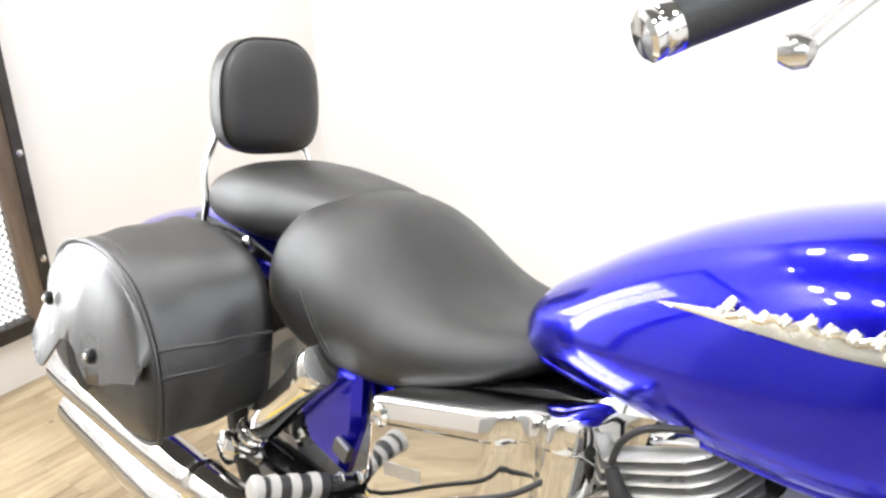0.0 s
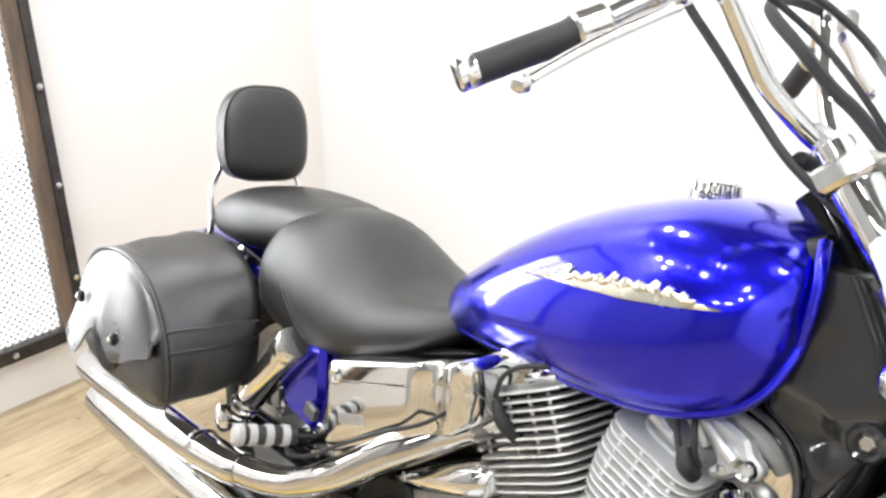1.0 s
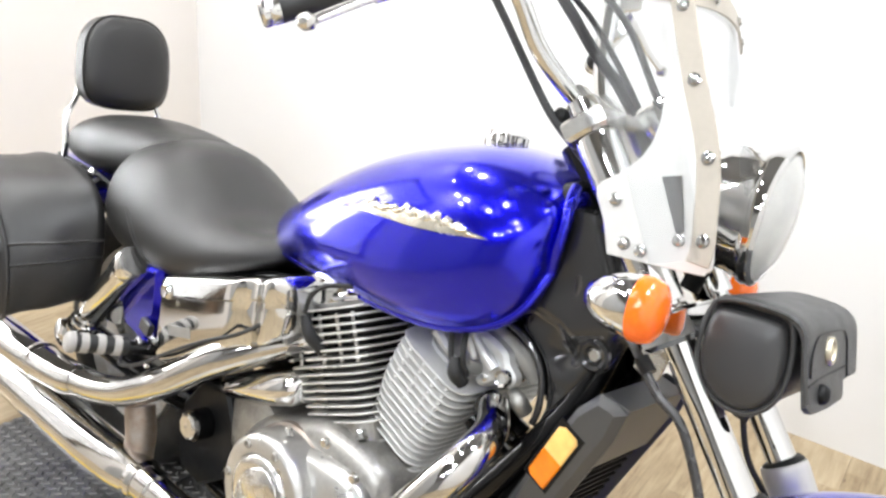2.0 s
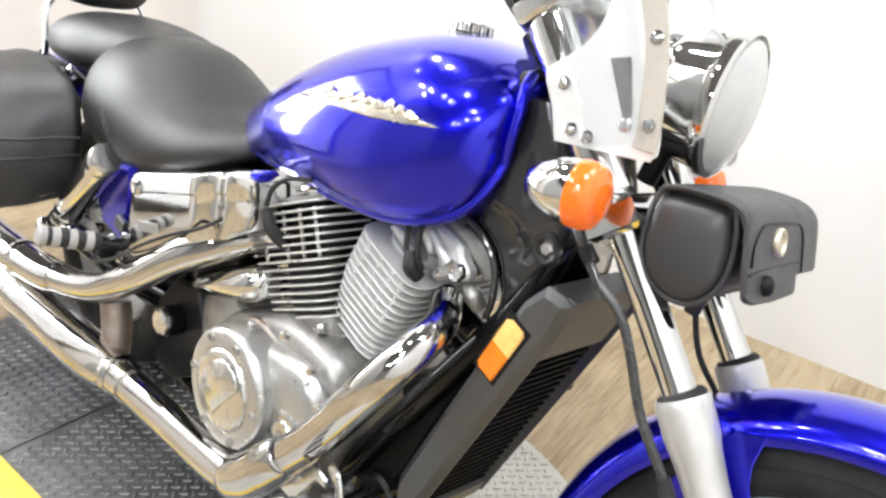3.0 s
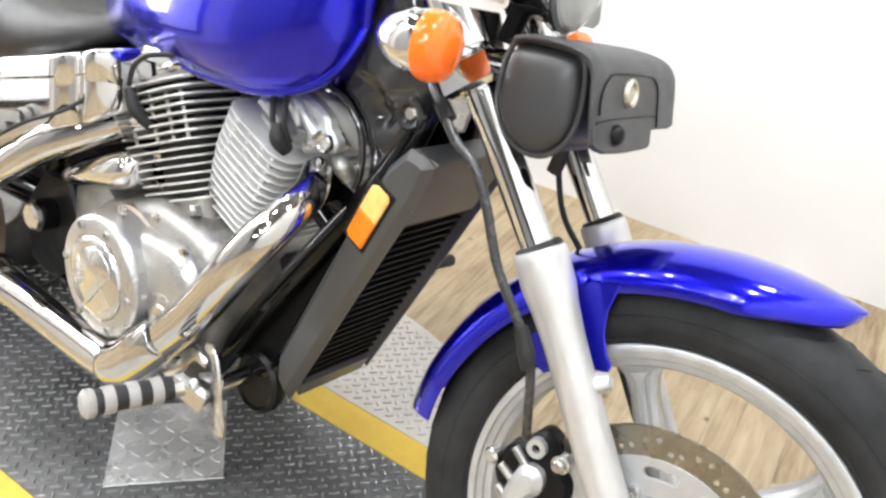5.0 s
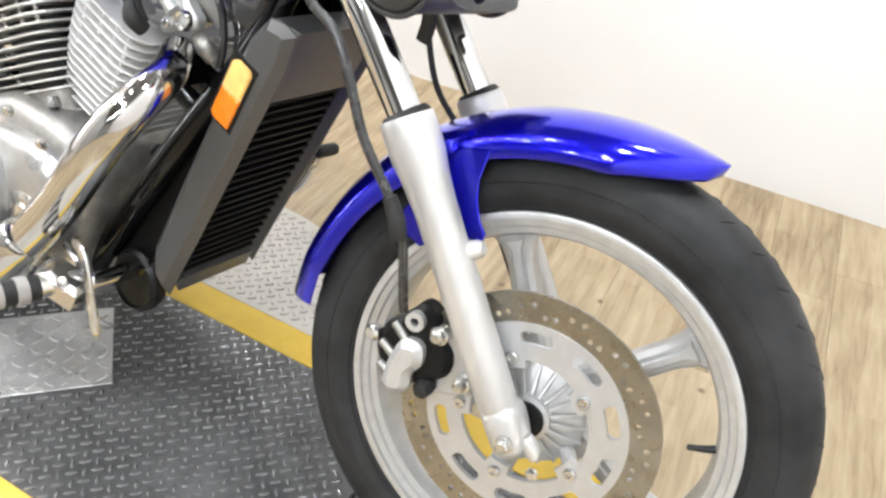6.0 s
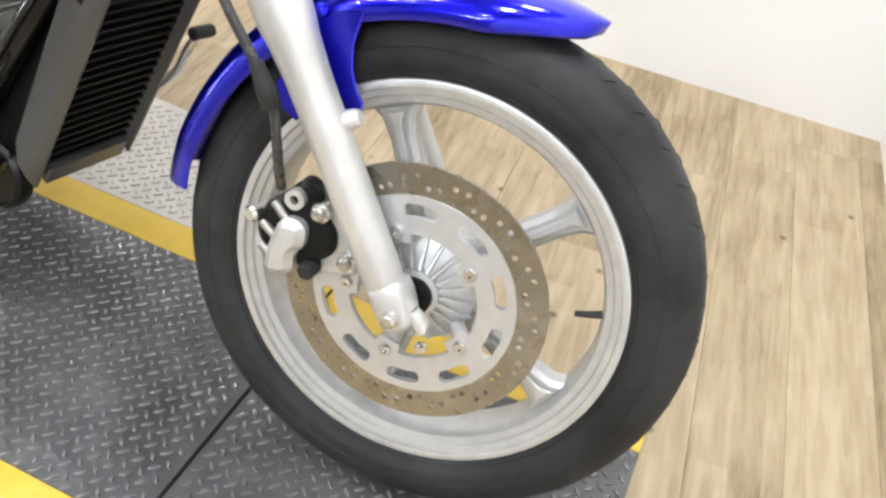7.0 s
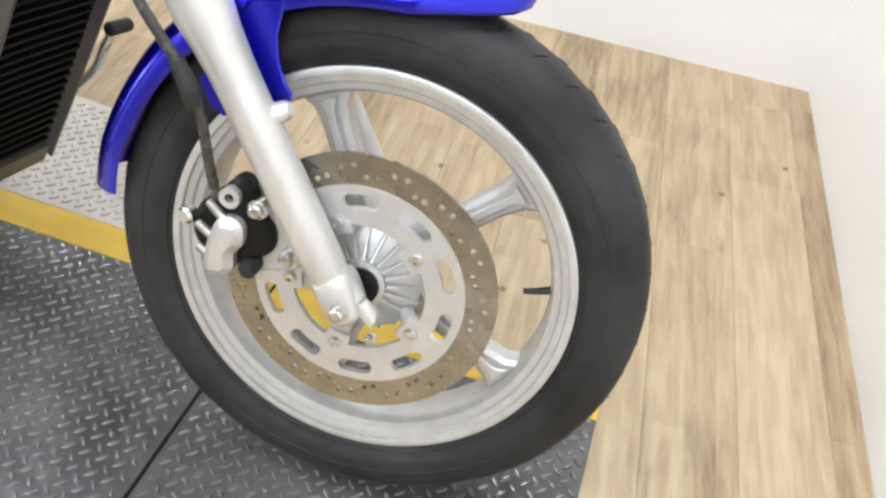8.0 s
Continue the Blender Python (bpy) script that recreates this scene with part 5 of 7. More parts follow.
# ---- rear shocks and swing arm
for side in (-1, 1):
    a, b = V3(0.195, 0.205 * side, 0.548), V3(0.000, 0.205 * side, 0.335)
    sd = unit(b - a)
    ln = np.linalg.norm(b - a)
    sh = bpart("rear_shock", Shape().lathe([(0.012, -0.026), (0.030, -0.024), (0.0345, -0.014), (0.0345, 0.022), (0.0325, 0.024), (0.0325, ln * 0.62), (0.0300, ln * 0.64), (0.016, ln * 0.66), (0.016, ln)], a, sd, n=32), CHROME, "chrome shrouded rear shock absorber")
    coil = []
    for k in range(60):
        w = k / 59
        m = axis_matrix(a + sd * (ln * 0.62 + w * ln * 0.34), sd)
        coil.append((m @ V3(0.027 * math.cos(w * 2 * math.pi * 4), 0.027 * math.sin(w * 2 * math.pi * 4), 0, 1))[:3])
    bpart("spring", Shape().tube(coil, 0.0055, n=8, smooth=False), CHROME, parent=sh)
    bpart("shock_cap", Shape().lathe([(0.030, 0), (0.030, 0.012), (0.020, 0.018), (0.0, 0.020)], V3(0.0, 0.225 * side, 0.338), (0, side, 0), n=24), CHROME, "chrome acorn cap", parent=sh)
    bpart("upper_cap", Shape().lathe([(0.032, -0.030), (0.036, -0.024), (0.036, 0.0), (0.034, 0.004)], a, sd, n=28), POLISHED, parent=sh)
    bpart("swing_arm", Shape().tube([V3(0.46, 0.13 * side, 0.325), V3(0.25, 0.150 * side, 0.318), V3(-0.03, 0.150 * side, 0.312)], 0.028, n=14), BLACK, "black swing arm")
bpart("rear_axle_nut", Shape().lathe([(0.026, 0), (0.026, 0.012), (0.014, 0.024)], V3(0, -0.165, 0.312), (0, -1, 0), n=6), CHROME)
rc = Shape().box((0.075, 0.05, 0.055), pose(0.085, -0.135, 0.400, 0, 30, 0), 0.010)
rc.tube([V3(0.05, -0.165, 0.40), V3(0.11, -0.165, 0.41)], 0.020, n=14, smooth=False)
bpart("rear_caliper", rc, CHROME, "bright rear brake caliper")

# ---- frame
def neck_cover(side):
    """A moulded panel beside the steering head: a fold above, a hollow and a dished bolt seat below."""
    def bump(x, z, cx, cz, rx, rz):
        return math.exp(-((x - cx) / rx) ** 2 - ((z - cz) / rz) ** 2)

    rings = []
    for z in np.linspace(0.925, 0.608, 64):
        xl = float(np.interp(z, [0.608, 0.637, 0.663, 0.690, 0.711, 0.728, 0.738, 0.760, 0.800, 0.925], [1.122, 1.130, 1.129, 1.121, 1.105, 1.083, 1.062, 1.062, 1.085, 1.100]))
        xr = float(np.interp(z, [0.608, 0.645, 0.679, 0.718, 0.748, 0.772, 0.800, 0.860, 0.925], [1.138, 1.157, 1.175, 1.193, 1.208, 1.213, 1.212, 1.188, 1.150]))
        front = []
        for u in np.linspace(0, 1, 29):
            x = xl + (xr - xl) * u
            edge = min(1.0, min(u * (xr - xl), (1 - u) * (xr - xl)) / 0.016)
            fold = float(np.interp(x, [1.06, 1.088, 1.126, 1.150, 1.195, 1.22], [0.776, 0.774, 0.766, 0.752, 0.772, 0.775]))
            step = 1 / (1 + math.exp(-(z - fold) / 0.0035))
            y = 0.070 + 0.016 * (1 - (1 - edge) ** 2) ** 0.5 + 0.007 * step
            y -= 0.011 * bump(x, z, 1.146, 0.728, 0.020, 0.017) + 0.007 * bump(x, z, 1.190, 0.745, 0.015, 0.014)
            y += 0.004 * bump(x, z, 1.142, 0.690, 0.018, 0.014) - 0.005 * bump(x, z, 1.128, 0.820, 0.022, 0.040)
            front.append(V3(x, side * y, z))
        rings.append(front + [V3(xr, side * 0.045, z), V3(xl, side * 0.045, z)])
    return Shape().loft(rings)


for side in (-1, 1):
    y = 0.118 * side
    bpart("down_tube", Shape().tube([V3(1.195, 0.035 * side, 0.790), V3(1.172, 0.075 * side, 0.66), V3(1.090, y, 0.500), V3(1.000, y, 0.360), V3(0.945, y, 0.270), V3(0.880, y, 0.200), V3(0.70, y * 1.05, 0.185), V3(0.48, y * 1.1, 0.190), V3(0.42, y * 1.15, 0.260), V3(0.44, y * 1.2, 0.42), V3(0.42, y * 1.1, 0.560)], 0.020, n=12), BLACK, "black frame tube")
    bpart("seat_rail", Shape().tube([V3(1.05, 0.04 * side, 0.80), V3(0.80, 0.07 * side, 0.690), V3(0.55, 0.110 * side, 0.635), V3(0.36, 0.125 * side, 0.590), V3(0.18, 0.125 * side, 0.575), V3(-0.10, 0.115 * side, 0.60)], 0.016, n=12), BLACK, "black frame rail")
    nc = bpart("neck_cover", neck_cover(side), BLACK_PLASTIC, "glossy black steering neck cover", smooth=70)
    bpart("cover_rib", Shape().tube([V3(x, 0.0945 * side, z) for x, z in ((1.030, 0.742), (1.056, 0.738), (1.084, 0.728), (1.107, 0.711), (1.122, 0.690), (1.129, 0.663), (1.130, 0.637), (1.126, 0.616))], 0.0052, n=10), BLACK_PLASTIC, parent=nc)
bpart("neck_frame", Shape().prism([(0.985, 0.745), (1.02, 0.700), (1.075, 0.690), (1.128, 0.600), (1.150, 0.70), (1.135, 0.93), (1.09, 0.93), (1.03, 0.80)], np.array([[1, 0, 0, 0], [0, 0, -1, 0.050], [0, 1, 0, 0], [0, 0, 0, 1]], float), 0.100, 0.008), BLACK, "black frame neck")
bpart("neck_boss", Shape().ring([(0.012, 0.0), (0.022, 0.0), (0.023, 0.008), (0.019, 0.012), (0.014, 0.010), (0.011, 0.002)], V3(1.190, -0.080, 0.744), (0, -1, 0), n=28), BLACK_PLASTIC, "black boss round a bolt")
bpart("neck_bolt", Shape().lathe([(0.013, 0), (0.013, 0.004), (0.008, 0.008), (0.0, 0.008)], V3(1.190, -0.080, 0.744), (0, -1, 0), n=6), DULL_CHROME)
bpart("frame_gusset", Shape().prism([(1.045, 0.300), (1.010, 0.250), (0.960, 0.225), (0.940, 0.270), (0.990, 0.360), (1.060, 0.490), (1.120, 0.590), (1.150, 0.580)], np.array([[1, 0, 0, 0], [0, 0, -1, -0.085], [0, 1, 0, 0], [0, 0, 0, 1]], float), 0.022, 0.006), BLACK_SATIN, "black front frame plate")
bpart("regulator", Shape().box((0.075, 0.10, 0.13), pose(1.035, -0.02, 0.400, 0, -28, 0), 0.008), BLACK_SATIN, "black finned regulator")
bpart("engine_plate", Shape().prism([(0.36, 0.30), (0.44, 0.40), (0.52, 0.41), (0.57, 0.33), (0.54, 0.24), (0.47, 0.19), (0.40, 0.20)], np.array([[1, 0, 0, 0], [0, 0, -1, -0.135], [0, 1, 0, 0], [0, 0, 0, 1]], float), 0.03, 0.006), BLACK_SATIN, "black swing arm pivot plate")
bpart("pivot_cap", Shape().lathe([(0.027, 0), (0.027, 0.010), (0.022, 0.013), (0.010, 0.012), (0.0, 0.014)], V3(0.470, -0.196, 0.326), (0, -1, 0), n=8), DULL_CHROME, "bright hexagonal pivot cap")
bpart("pivot_boss", Shape().tube([V3(0.470, -0.13, 0.326), V3(0.470, -0.197, 0.326)], 0.030, n=20, smooth=False), BLACK)

# ---- engine: crankcase, covers, two finned cylinders
case = Shape()
case_o = [V3(x, z, 0) for x, z in ((0.560, 0.250), (0.580, 0.350), (0.640, 0.420), (0.730, 0.455), (0.790, 0.478), (0.880, 0.472), (0.930, 0.455), (0.952, 0.410), (0.955, 0.330), (0.935, 0.250), (0.900, 0.205), (0.640, 0.195), (0.560, 0.250))]
case_o = smooth_path(case_o, 4)[:-1]
case_c = V3(0.780, 0.335, 0)
case.loft([[V3(*(case_c + (q - case_c) * g)[:1], y, (case_c + (q - case_c) * g)[1]) for q in case_o] for y, g in ((0.180, 0.80), (0.172, 0.94), (0.150, 1.0), (-0.142, 1.0), (-0.160, 0.98), (-0.174, 0.93), (-0.182, 0.82), (-0.184, 0.5))])
engine = bpart("crankcase", case, ENGINE, "silver alloy crankcase", smooth=60)
rc_o = [tuple(p[:2]) for p in smooth_path([V3(x, z, 0) for x, z in ((0.700, 0.300), (0.705, 0.420), (0.770, 0.432), (0.840, 0.440), (0.900, 0.436), (0.938, 0.405), (0.946, 0.345), (0.915, 0.275), (0.850, 0.232), (0.740, 0.226), (0.700, 0.300))], 4)[:-1]]
rcov = Shape().loft([[V3(0.828 + (x - 0.828) * g, -0.170 - d, 0.338 + (z - 0.338) * g) for x, z in rc_o]
                     for g, d in ((1.0, 0.0), (1.0, 0.018), (0.985, 0.024), (0.955, 0.028), (0.93, 0.033), (0.88, 0.038), (0.76, 0.043), (0.55, 0.046), (0.30, 0.0475), (0.08, 0.048))])
bpart("timing_cover", rcov, CASE_POLISH, "dull polished right engine cover", parent=engine, smooth=60)
hump = Shape().lathe([(0.050, 0.0), (0.085, 0.012), (0.092, 0.030), (0.092, 0.10), (0.080, 0.115)], V3(0.600, -0.165, 0.350), (0, 1, 0), n=32)
bpart("gearbox_hump", hump, ENGINE, "stained alloy gearbox end", parent=engine)
CC = V3(0.747, -0.185, 0.338)
bpart("clutch_cover", Shape().lathe([(0.106, 0.0), (0.106, 0.030), (0.1055, 0.042), (0.1035, 0.050), (0.0990, 0.0555), (0.0930, 0.0580), (0.0740, 0.0585), (0.0715, 0.0560), (0.0690, 0.0550)], CC, RIGHT, n=56), CASE_POLISH, "round polished clutch cover", parent=engine)
bpart("cover_flange", Shape().lathe([(0.098, -0.030), (0.1105, -0.030), (0.1110, -0.004), (0.1075, 0.000), (0.104, 0.002)], CC, RIGHT, n=56), STAINED, "grimy joint behind the clutch cover", parent=engine)
bpart("cover_dome", Shape().lathe([(0.0715, 0.053), (0.0705, 0.0600), (0.067, 0.0635), (0.058, 0.0655), (0.030, 0.0668), (0.0, 0.0670)], CC, RIGHT, n=48), DULL_CHROME, "raised bright dome of the clutch cover", parent=engine, smooth=60)
dm = np.eye(4)
dm[:3, 0], dm[:3, 1], dm[:3, 2], dm[:3, 3] = unit((0.64, 0, 0.77)), unit((-0.77, 0, 0.64)), (0, -1, 0), CC + V3(0.002, -0.0645, 0.004)
bpart("dome_flat", Shape().prism([(0.060 * math.cos(a), max(-0.026, 0.046 * math.sin(a))) for a in np.linspace(0, 2 * math.pi, 48, endpoint=False)], dm, 0.0052, 0.0025), DULL_CHROME, "flat raised oval", parent=engine, smooth=50)
for turn_ in (122, 74, -2, -62, -118, 178):
    a = radians(turn_)
    bpart("cover_bolt", Shape().lathe([(0.0082, -0.006), (0.0082, 0.003), (0.0066, 0.006), (0.0038, 0.006), (0.0034, 0.001), (0.0, 0.001)], CC + V3(0.0880 * math.cos(a), -0.056, 0.0880 * math.sin(a)), RIGHT, n=14), ENGINE, parent=engine)
bpart("timing_cap", Shape().lathe([(0.040, -0.004), (0.040, 0.004), (0.037, 0.006), (0.024, 0.006), (0.020, 0.010), (0.008, 0.011), (0.007, 0.006)], V3(0.885, -0.213, 0.325), RIGHT, n=32), DULL_CHROME, "round threaded inspection cap", parent=engine)
for px, pz in ((0.755, 0.452), (0.842, 0.474), (0.915, 0.450), (0.945, 0.400), (0.925, 0.265)):
    bpart("case_bolt", Shape().bolt(V3(px, -0.205, pz), RIGHT, 0.007, 0.008, 12), DULL_CHROME, parent=engine)


def fin(s, centre, axis, lx, ly, thick, corner=0.03, notch=None):
    """A flat plate with rounded corners, square to the cylinder's axis; notch: a cut from its right edge."""
    pts = []
    for n, (cx, cy, a0) in enumerate(((lx - corner, ly - corner, 0), (-lx + corner, ly - corner, 90), (-lx + corner, -ly + corner, 180), (lx - corner, -ly + corner, 270))):
        if n == 3 and notch:
            pts += [(notch[0], -ly), (notch[0], -ly + notch[2]), (notch[1], -ly + notch[2]), (notch[1], -ly)]
        for q in range(4):
            a = radians(a0 + 30 * q)
            pts.append((cx + corner * math.cos(a), cy + corner * math.sin(a)))
    m = np.eye(4)
    z = unit(axis)
    m[:3, 2] = z
    m[:3, 1] = (0, 1, 0)
    m[:3, 0] = np.cross((0, 1, 0), z)
    m[:3, 3] = centre
    s.prism(pts, m, thick, 0.0 if notch else 0.001)


def cylinder(base, top, name, label, head_l, foot_l, mat, depth, notch=None):
    axis = unit(top - base)
    ln = np.linalg.norm(top - base)
    body = Shape()
    fin(body, base - axis * 0.03, axis, foot_l * 0.74, depth * 0.72, ln + 0.03, 0.035)
    cyl = bpart(name, body, FIN_GAP_SHADE if mat is FIN_ALLOY else mat, label)
    n = 15
    for k in range(n):
        w = k / (n - 1)
        h = ln * (0.06 + 0.90 * w)
        L = foot_l + (head_l - foot_l) * min(1, max(0, (w - 0.30) / 0.40))
        s = Shape()
        fin(s, base + axis * h, axis, L, depth * (0.88 + 0.12 * min(1, w * 1.6)), 0.0032, 0.034, notch if w > 0.52 else None)
        bpart("fin", s, mat, parent=cyl)
    return cyl, axis


# near-black core: the shade between the rear fins is put into its colour
FIN_GAP_SHADE = material("fin_gap_shade", (0.035, 0.034, 0.033), rough=0.5, vary=0.2, scale=20)
FIN_ALLOY = material("fin_alloy", (0.74, 0.73, 0.71), rough=0.34, metal=0.45, vary=0.10, scale=20, rough_vary=0.08)
FIN_PAINT = material("fin_grey_paint", (0.64, 0.64, 0.63), rough=0.45, metal=0.15, vary=0.08, scale=20)
r_base, r_top = V3(0.802, -0.020, 0.463), V3(0.716, -0.020, 0.650)
f_base, f_top = V3(0.872, 0, 0.442), V3(0.950, 0, 0.647)
rear_cyl, r_axis = cylinder(r_base, r_top, "rear_cylinder", "rear engine cylinder with bright cooling fins", 0.104, 0.084, FIN_ALLOY, 0.152, (-0.070, -0.030, 0.060))
front_cyl, f_axis = cylinder(f_base, f_top, "front_cylinder", "front engine cylinder with grey cooling fins", 0.076, 0.068, FIN_PAINT, 0.135)
for (ob, base, top, axis, L, yy) in ((rear_cyl, r_base, r_top, r_axis, 0.104, -0.149), (front_cyl, f_base, f_top, f_axis, 0.076, -0.132)):
    xdir = np.cross((0, 1, 0), axis)
    for q in (-0.78, -0.20, 0.22, 0.60) if ob is rear_cyl else (-0.55, -0.1, 0.3, 0.62):
        a = top - axis * 0.10 + xdir * L * q + V3(0, yy + (0.030 if ob is rear_cyl else 0.008), 0)
        bpart("fin_post", Shape().tube([a, a + axis * 0.085], 0.0032, n=6, smooth=False), FIN_ALLOY if ob is rear_cyl else FIN_PAINT, parent=ob)
    hc = Shape()
    fin(hc, top - axis * 0.004, axis, L * (0.84 if ob is rear_cyl else 0.62), 0.110 if ob is rear_cyl else 0.085, 0.040 if ob is rear_cyl else 0.022, 0.035)
    bpart("rocker_cover", hc, CHROME if ob is rear_cyl else FIN_PAINT, "chrome rocker cover" if ob is rear_cyl else "", parent=ob)
    foot = Shape()
    fin(foot, base - axis * 0.055, axis, 0.070, 0.128, 0.07, 0.03)
    bpart("cylinder_foot", foot, ENGINE, parent=ob)
    bpart("stud_nut", Shape().bolt(base + axis * -0.012 + xdir * 0.060 + V3(0, yy + 0.02, 0), axis, 0.008, 0.016), DULL_CHROME, parent=ob)
plug = bpart("spark_plug_cap", Shape().tube([V3(0.722, -0.186, 0.640), V3(0.738, -0.184, 0.612), V3(0.752, -0.160, 0.585)], [0.008, 0.0115, 0.0105], n=12), RUBBER, "black spark plug cap")
bpart("plug_lead", Shape().tube([V3(0.721, -0.187, 0.645), V3(0.729, -0.186, 0.676), V3(0.752, -0.180, 0.699), V3(0.788, -0.165, 0.710), V3(0.830, -0.120, 0.708)], 0.0042, n=8), RUBBER, parent=plug)
# chrome covers between side cover and rear head
hcov = Shape().prism([(0.618, 0.600), (0.634, 0.664), (0.645, 0.676), (0.684, 0.696), (0.750, 0.711), (0.812, 0.703), (0.832, 0.692), (0.736, 0.650), (0.690, 0.628)], np.array([[1, 0, 0, 0], [0, 0, -1, -0.100], [0, 1, 0, 0], [0, 0, 0, 1]], float), 0.050, 0.012)
bpart("head_cover", hcov, CHROME, "chrome cylinder head side cover")
bpart("cover_screw", Shape().lathe([(0.013, 0), (0.013, 0.004), (0.009, 0.008), (0.004, 0.006)], V3(0.656, -0.149, 0.655), RIGHT, n=16), CHROME)
bpart("cover_flute", Shape().tube([V3(0.745, -0.150, 0.675), V3(0.775, -0.152, 0.690), V3(0.800, -0.150, 0.697)], 0.006, n=8), CHROME)
# alloy mounting bracket and plug lead beside the front head
Y12 = np.array([[1, 0, 0, 0], [0, 0, -1, -0.082], [0, 1, 0, 0], [0, 0, 0, 1]], float)


def soft(points, steps=3):
    """A rounded closed outline."""
    return [tuple(q[:2]) for q in smooth_path([V3(*p, 0) for p in points + points[:1]], steps)[:-1]]


valve = Shape().prism(soft([(0.996, 0.700), (1.002, 0.716), (1.030, 0.714), (1.057, 0.705), (1.068, 0.697), (1.074, 0.684), (1.088, 0.672), (1.088, 0.658), (1.078, 0.650), (1.062, 0.652), (1.046, 0.640), (1.028, 0.635), (1.020, 0.642), (1.029, 0.654), (1.024, 0.668), (1.012, 0.682)]), Y12, 0.026, 0.006)
vb = bpart("mount_bracket", valve, CAST, "bright alloy bracket beside the front cylinder head")
bpart("bracket_rib", Shape().tube([V3(1.006, -0.110, 0.708), V3(1.034, -0.113, 0.688), V3(1.056, -0.112, 0.672)], [0.006, 0.008, 0.010], n=10), CAST, parent=vb)
bpart("bracket_arm", Shape().prism(soft([(0.924, 0.678), (0.934, 0.691), (0.944, 0.689), (0.958, 0.678), (0.992, 0.654), (0.988, 0.646), (0.972, 0.654)]), Y12, 0.032, 0.005), CAST, parent=vb)
bpart("bracket_fin", Shape().prism(soft([(0.972, 0.706), (0.984, 0.712), (0.994, 0.706), (1.014, 0.676), (1.008, 0.668), (0.996, 0.680)]), Y12, 0.028, 0.004), CAST, parent=vb)
bpart("bracket_boss", Shape().lathe([(0.012, -0.03), (0.0145, 0.0), (0.0145, 0.012), (0.012, 0.016), (0.008, 0.014), (0.007, 0.008), (0.0, 0.008)], V3(1.071, -0.098, 0.664), RIGHT, n=24), POLISHED, parent=vb)
bpart("bracket_pin", Shape().bolt(V3(1.040, -0.106, 0.652), RIGHT, 0.006, 0.006, 12), DULL_CHROME, parent=vb)
for pts in ([(0.968, -0.118, 0.722), (0.986, -0.134, 0.690), (0.996, -0.138, 0.668), (1.004, -0.130, 0.648)], [(0.995, -0.112, 0.728), (1.008, -0.132, 0.700), (1.016, -0.136, 0.672), (1.020, -0.126, 0.650)]):
    bpart("lead", Shape().tube([V3(*p) for p in pts], 0.0045, n=8), RUBBER, "black rubber lead")
bpart("front_plug_cap", Shape().tube([V3(1.000, -0.134, 0.672), V3(1.008, -0.138, 0.652), V3(1.014, -0.124, 0.636)], [0.009, 0.0125, 0.0110], n=12), RUBBER)
for p, q, r in (((1.02, -0.07, 0.60), (1.09, -0.06, 0.57), 0.022), ((1.00, -0.06, 0.56), (1.06, -0.05, 0.52), 0.018), ((1.04, -0.09, 0.610), (1.085, -0.10, 0.600), 0.024), ((0.84, -0.02, 0.66), (0.90, -0.02, 0.66), 0.05)):
    bpart("thermostat_pipe", Shape().tube([V3(*p), V3(*q)], r, n=14, smooth=False), BLACK, "black coolant pipe")
bpart("elbow_pipe", Shape().tube([V3(1.078, -0.088, 0.644), V3(1.094, -0.090, 0.634), V3(1.104, -0.082, 0.620)], [0.010, 0.014, 0.012], n=14), ENGINE, "dull alloy coolant elbow")
for p in ((1.060, -0.118, 0.628), (1.070, -0.115, 0.618), (1.066, -0.118, 0.606)):
    bpart("hose_clip", Shape().bolt(V3(*p), RIGHT, 0.006, 0.010, 12), CHROME)
bpart("coolant_hose", Shape().tube([V3(0.955, -0.055, 0.698), V3(0.979, -0.073, 0.704), V3(1.019, -0.076, 0.711), V3(1.055, -0.076, 0.703), V3(1.082, -0.074, 0.687), V3(1.096, -0.062, 0.664)], 0.0125, n=16), GREY_HOSE, "grey coolant hose arched under the tank")

# ---- air cleaner side cover and lower chrome
sc_m = np.array([[1, 0, 0, 0], [0, 0, -1, -0.150], [0, 1, 0, 0], [0, 0, 0, 1]], float)


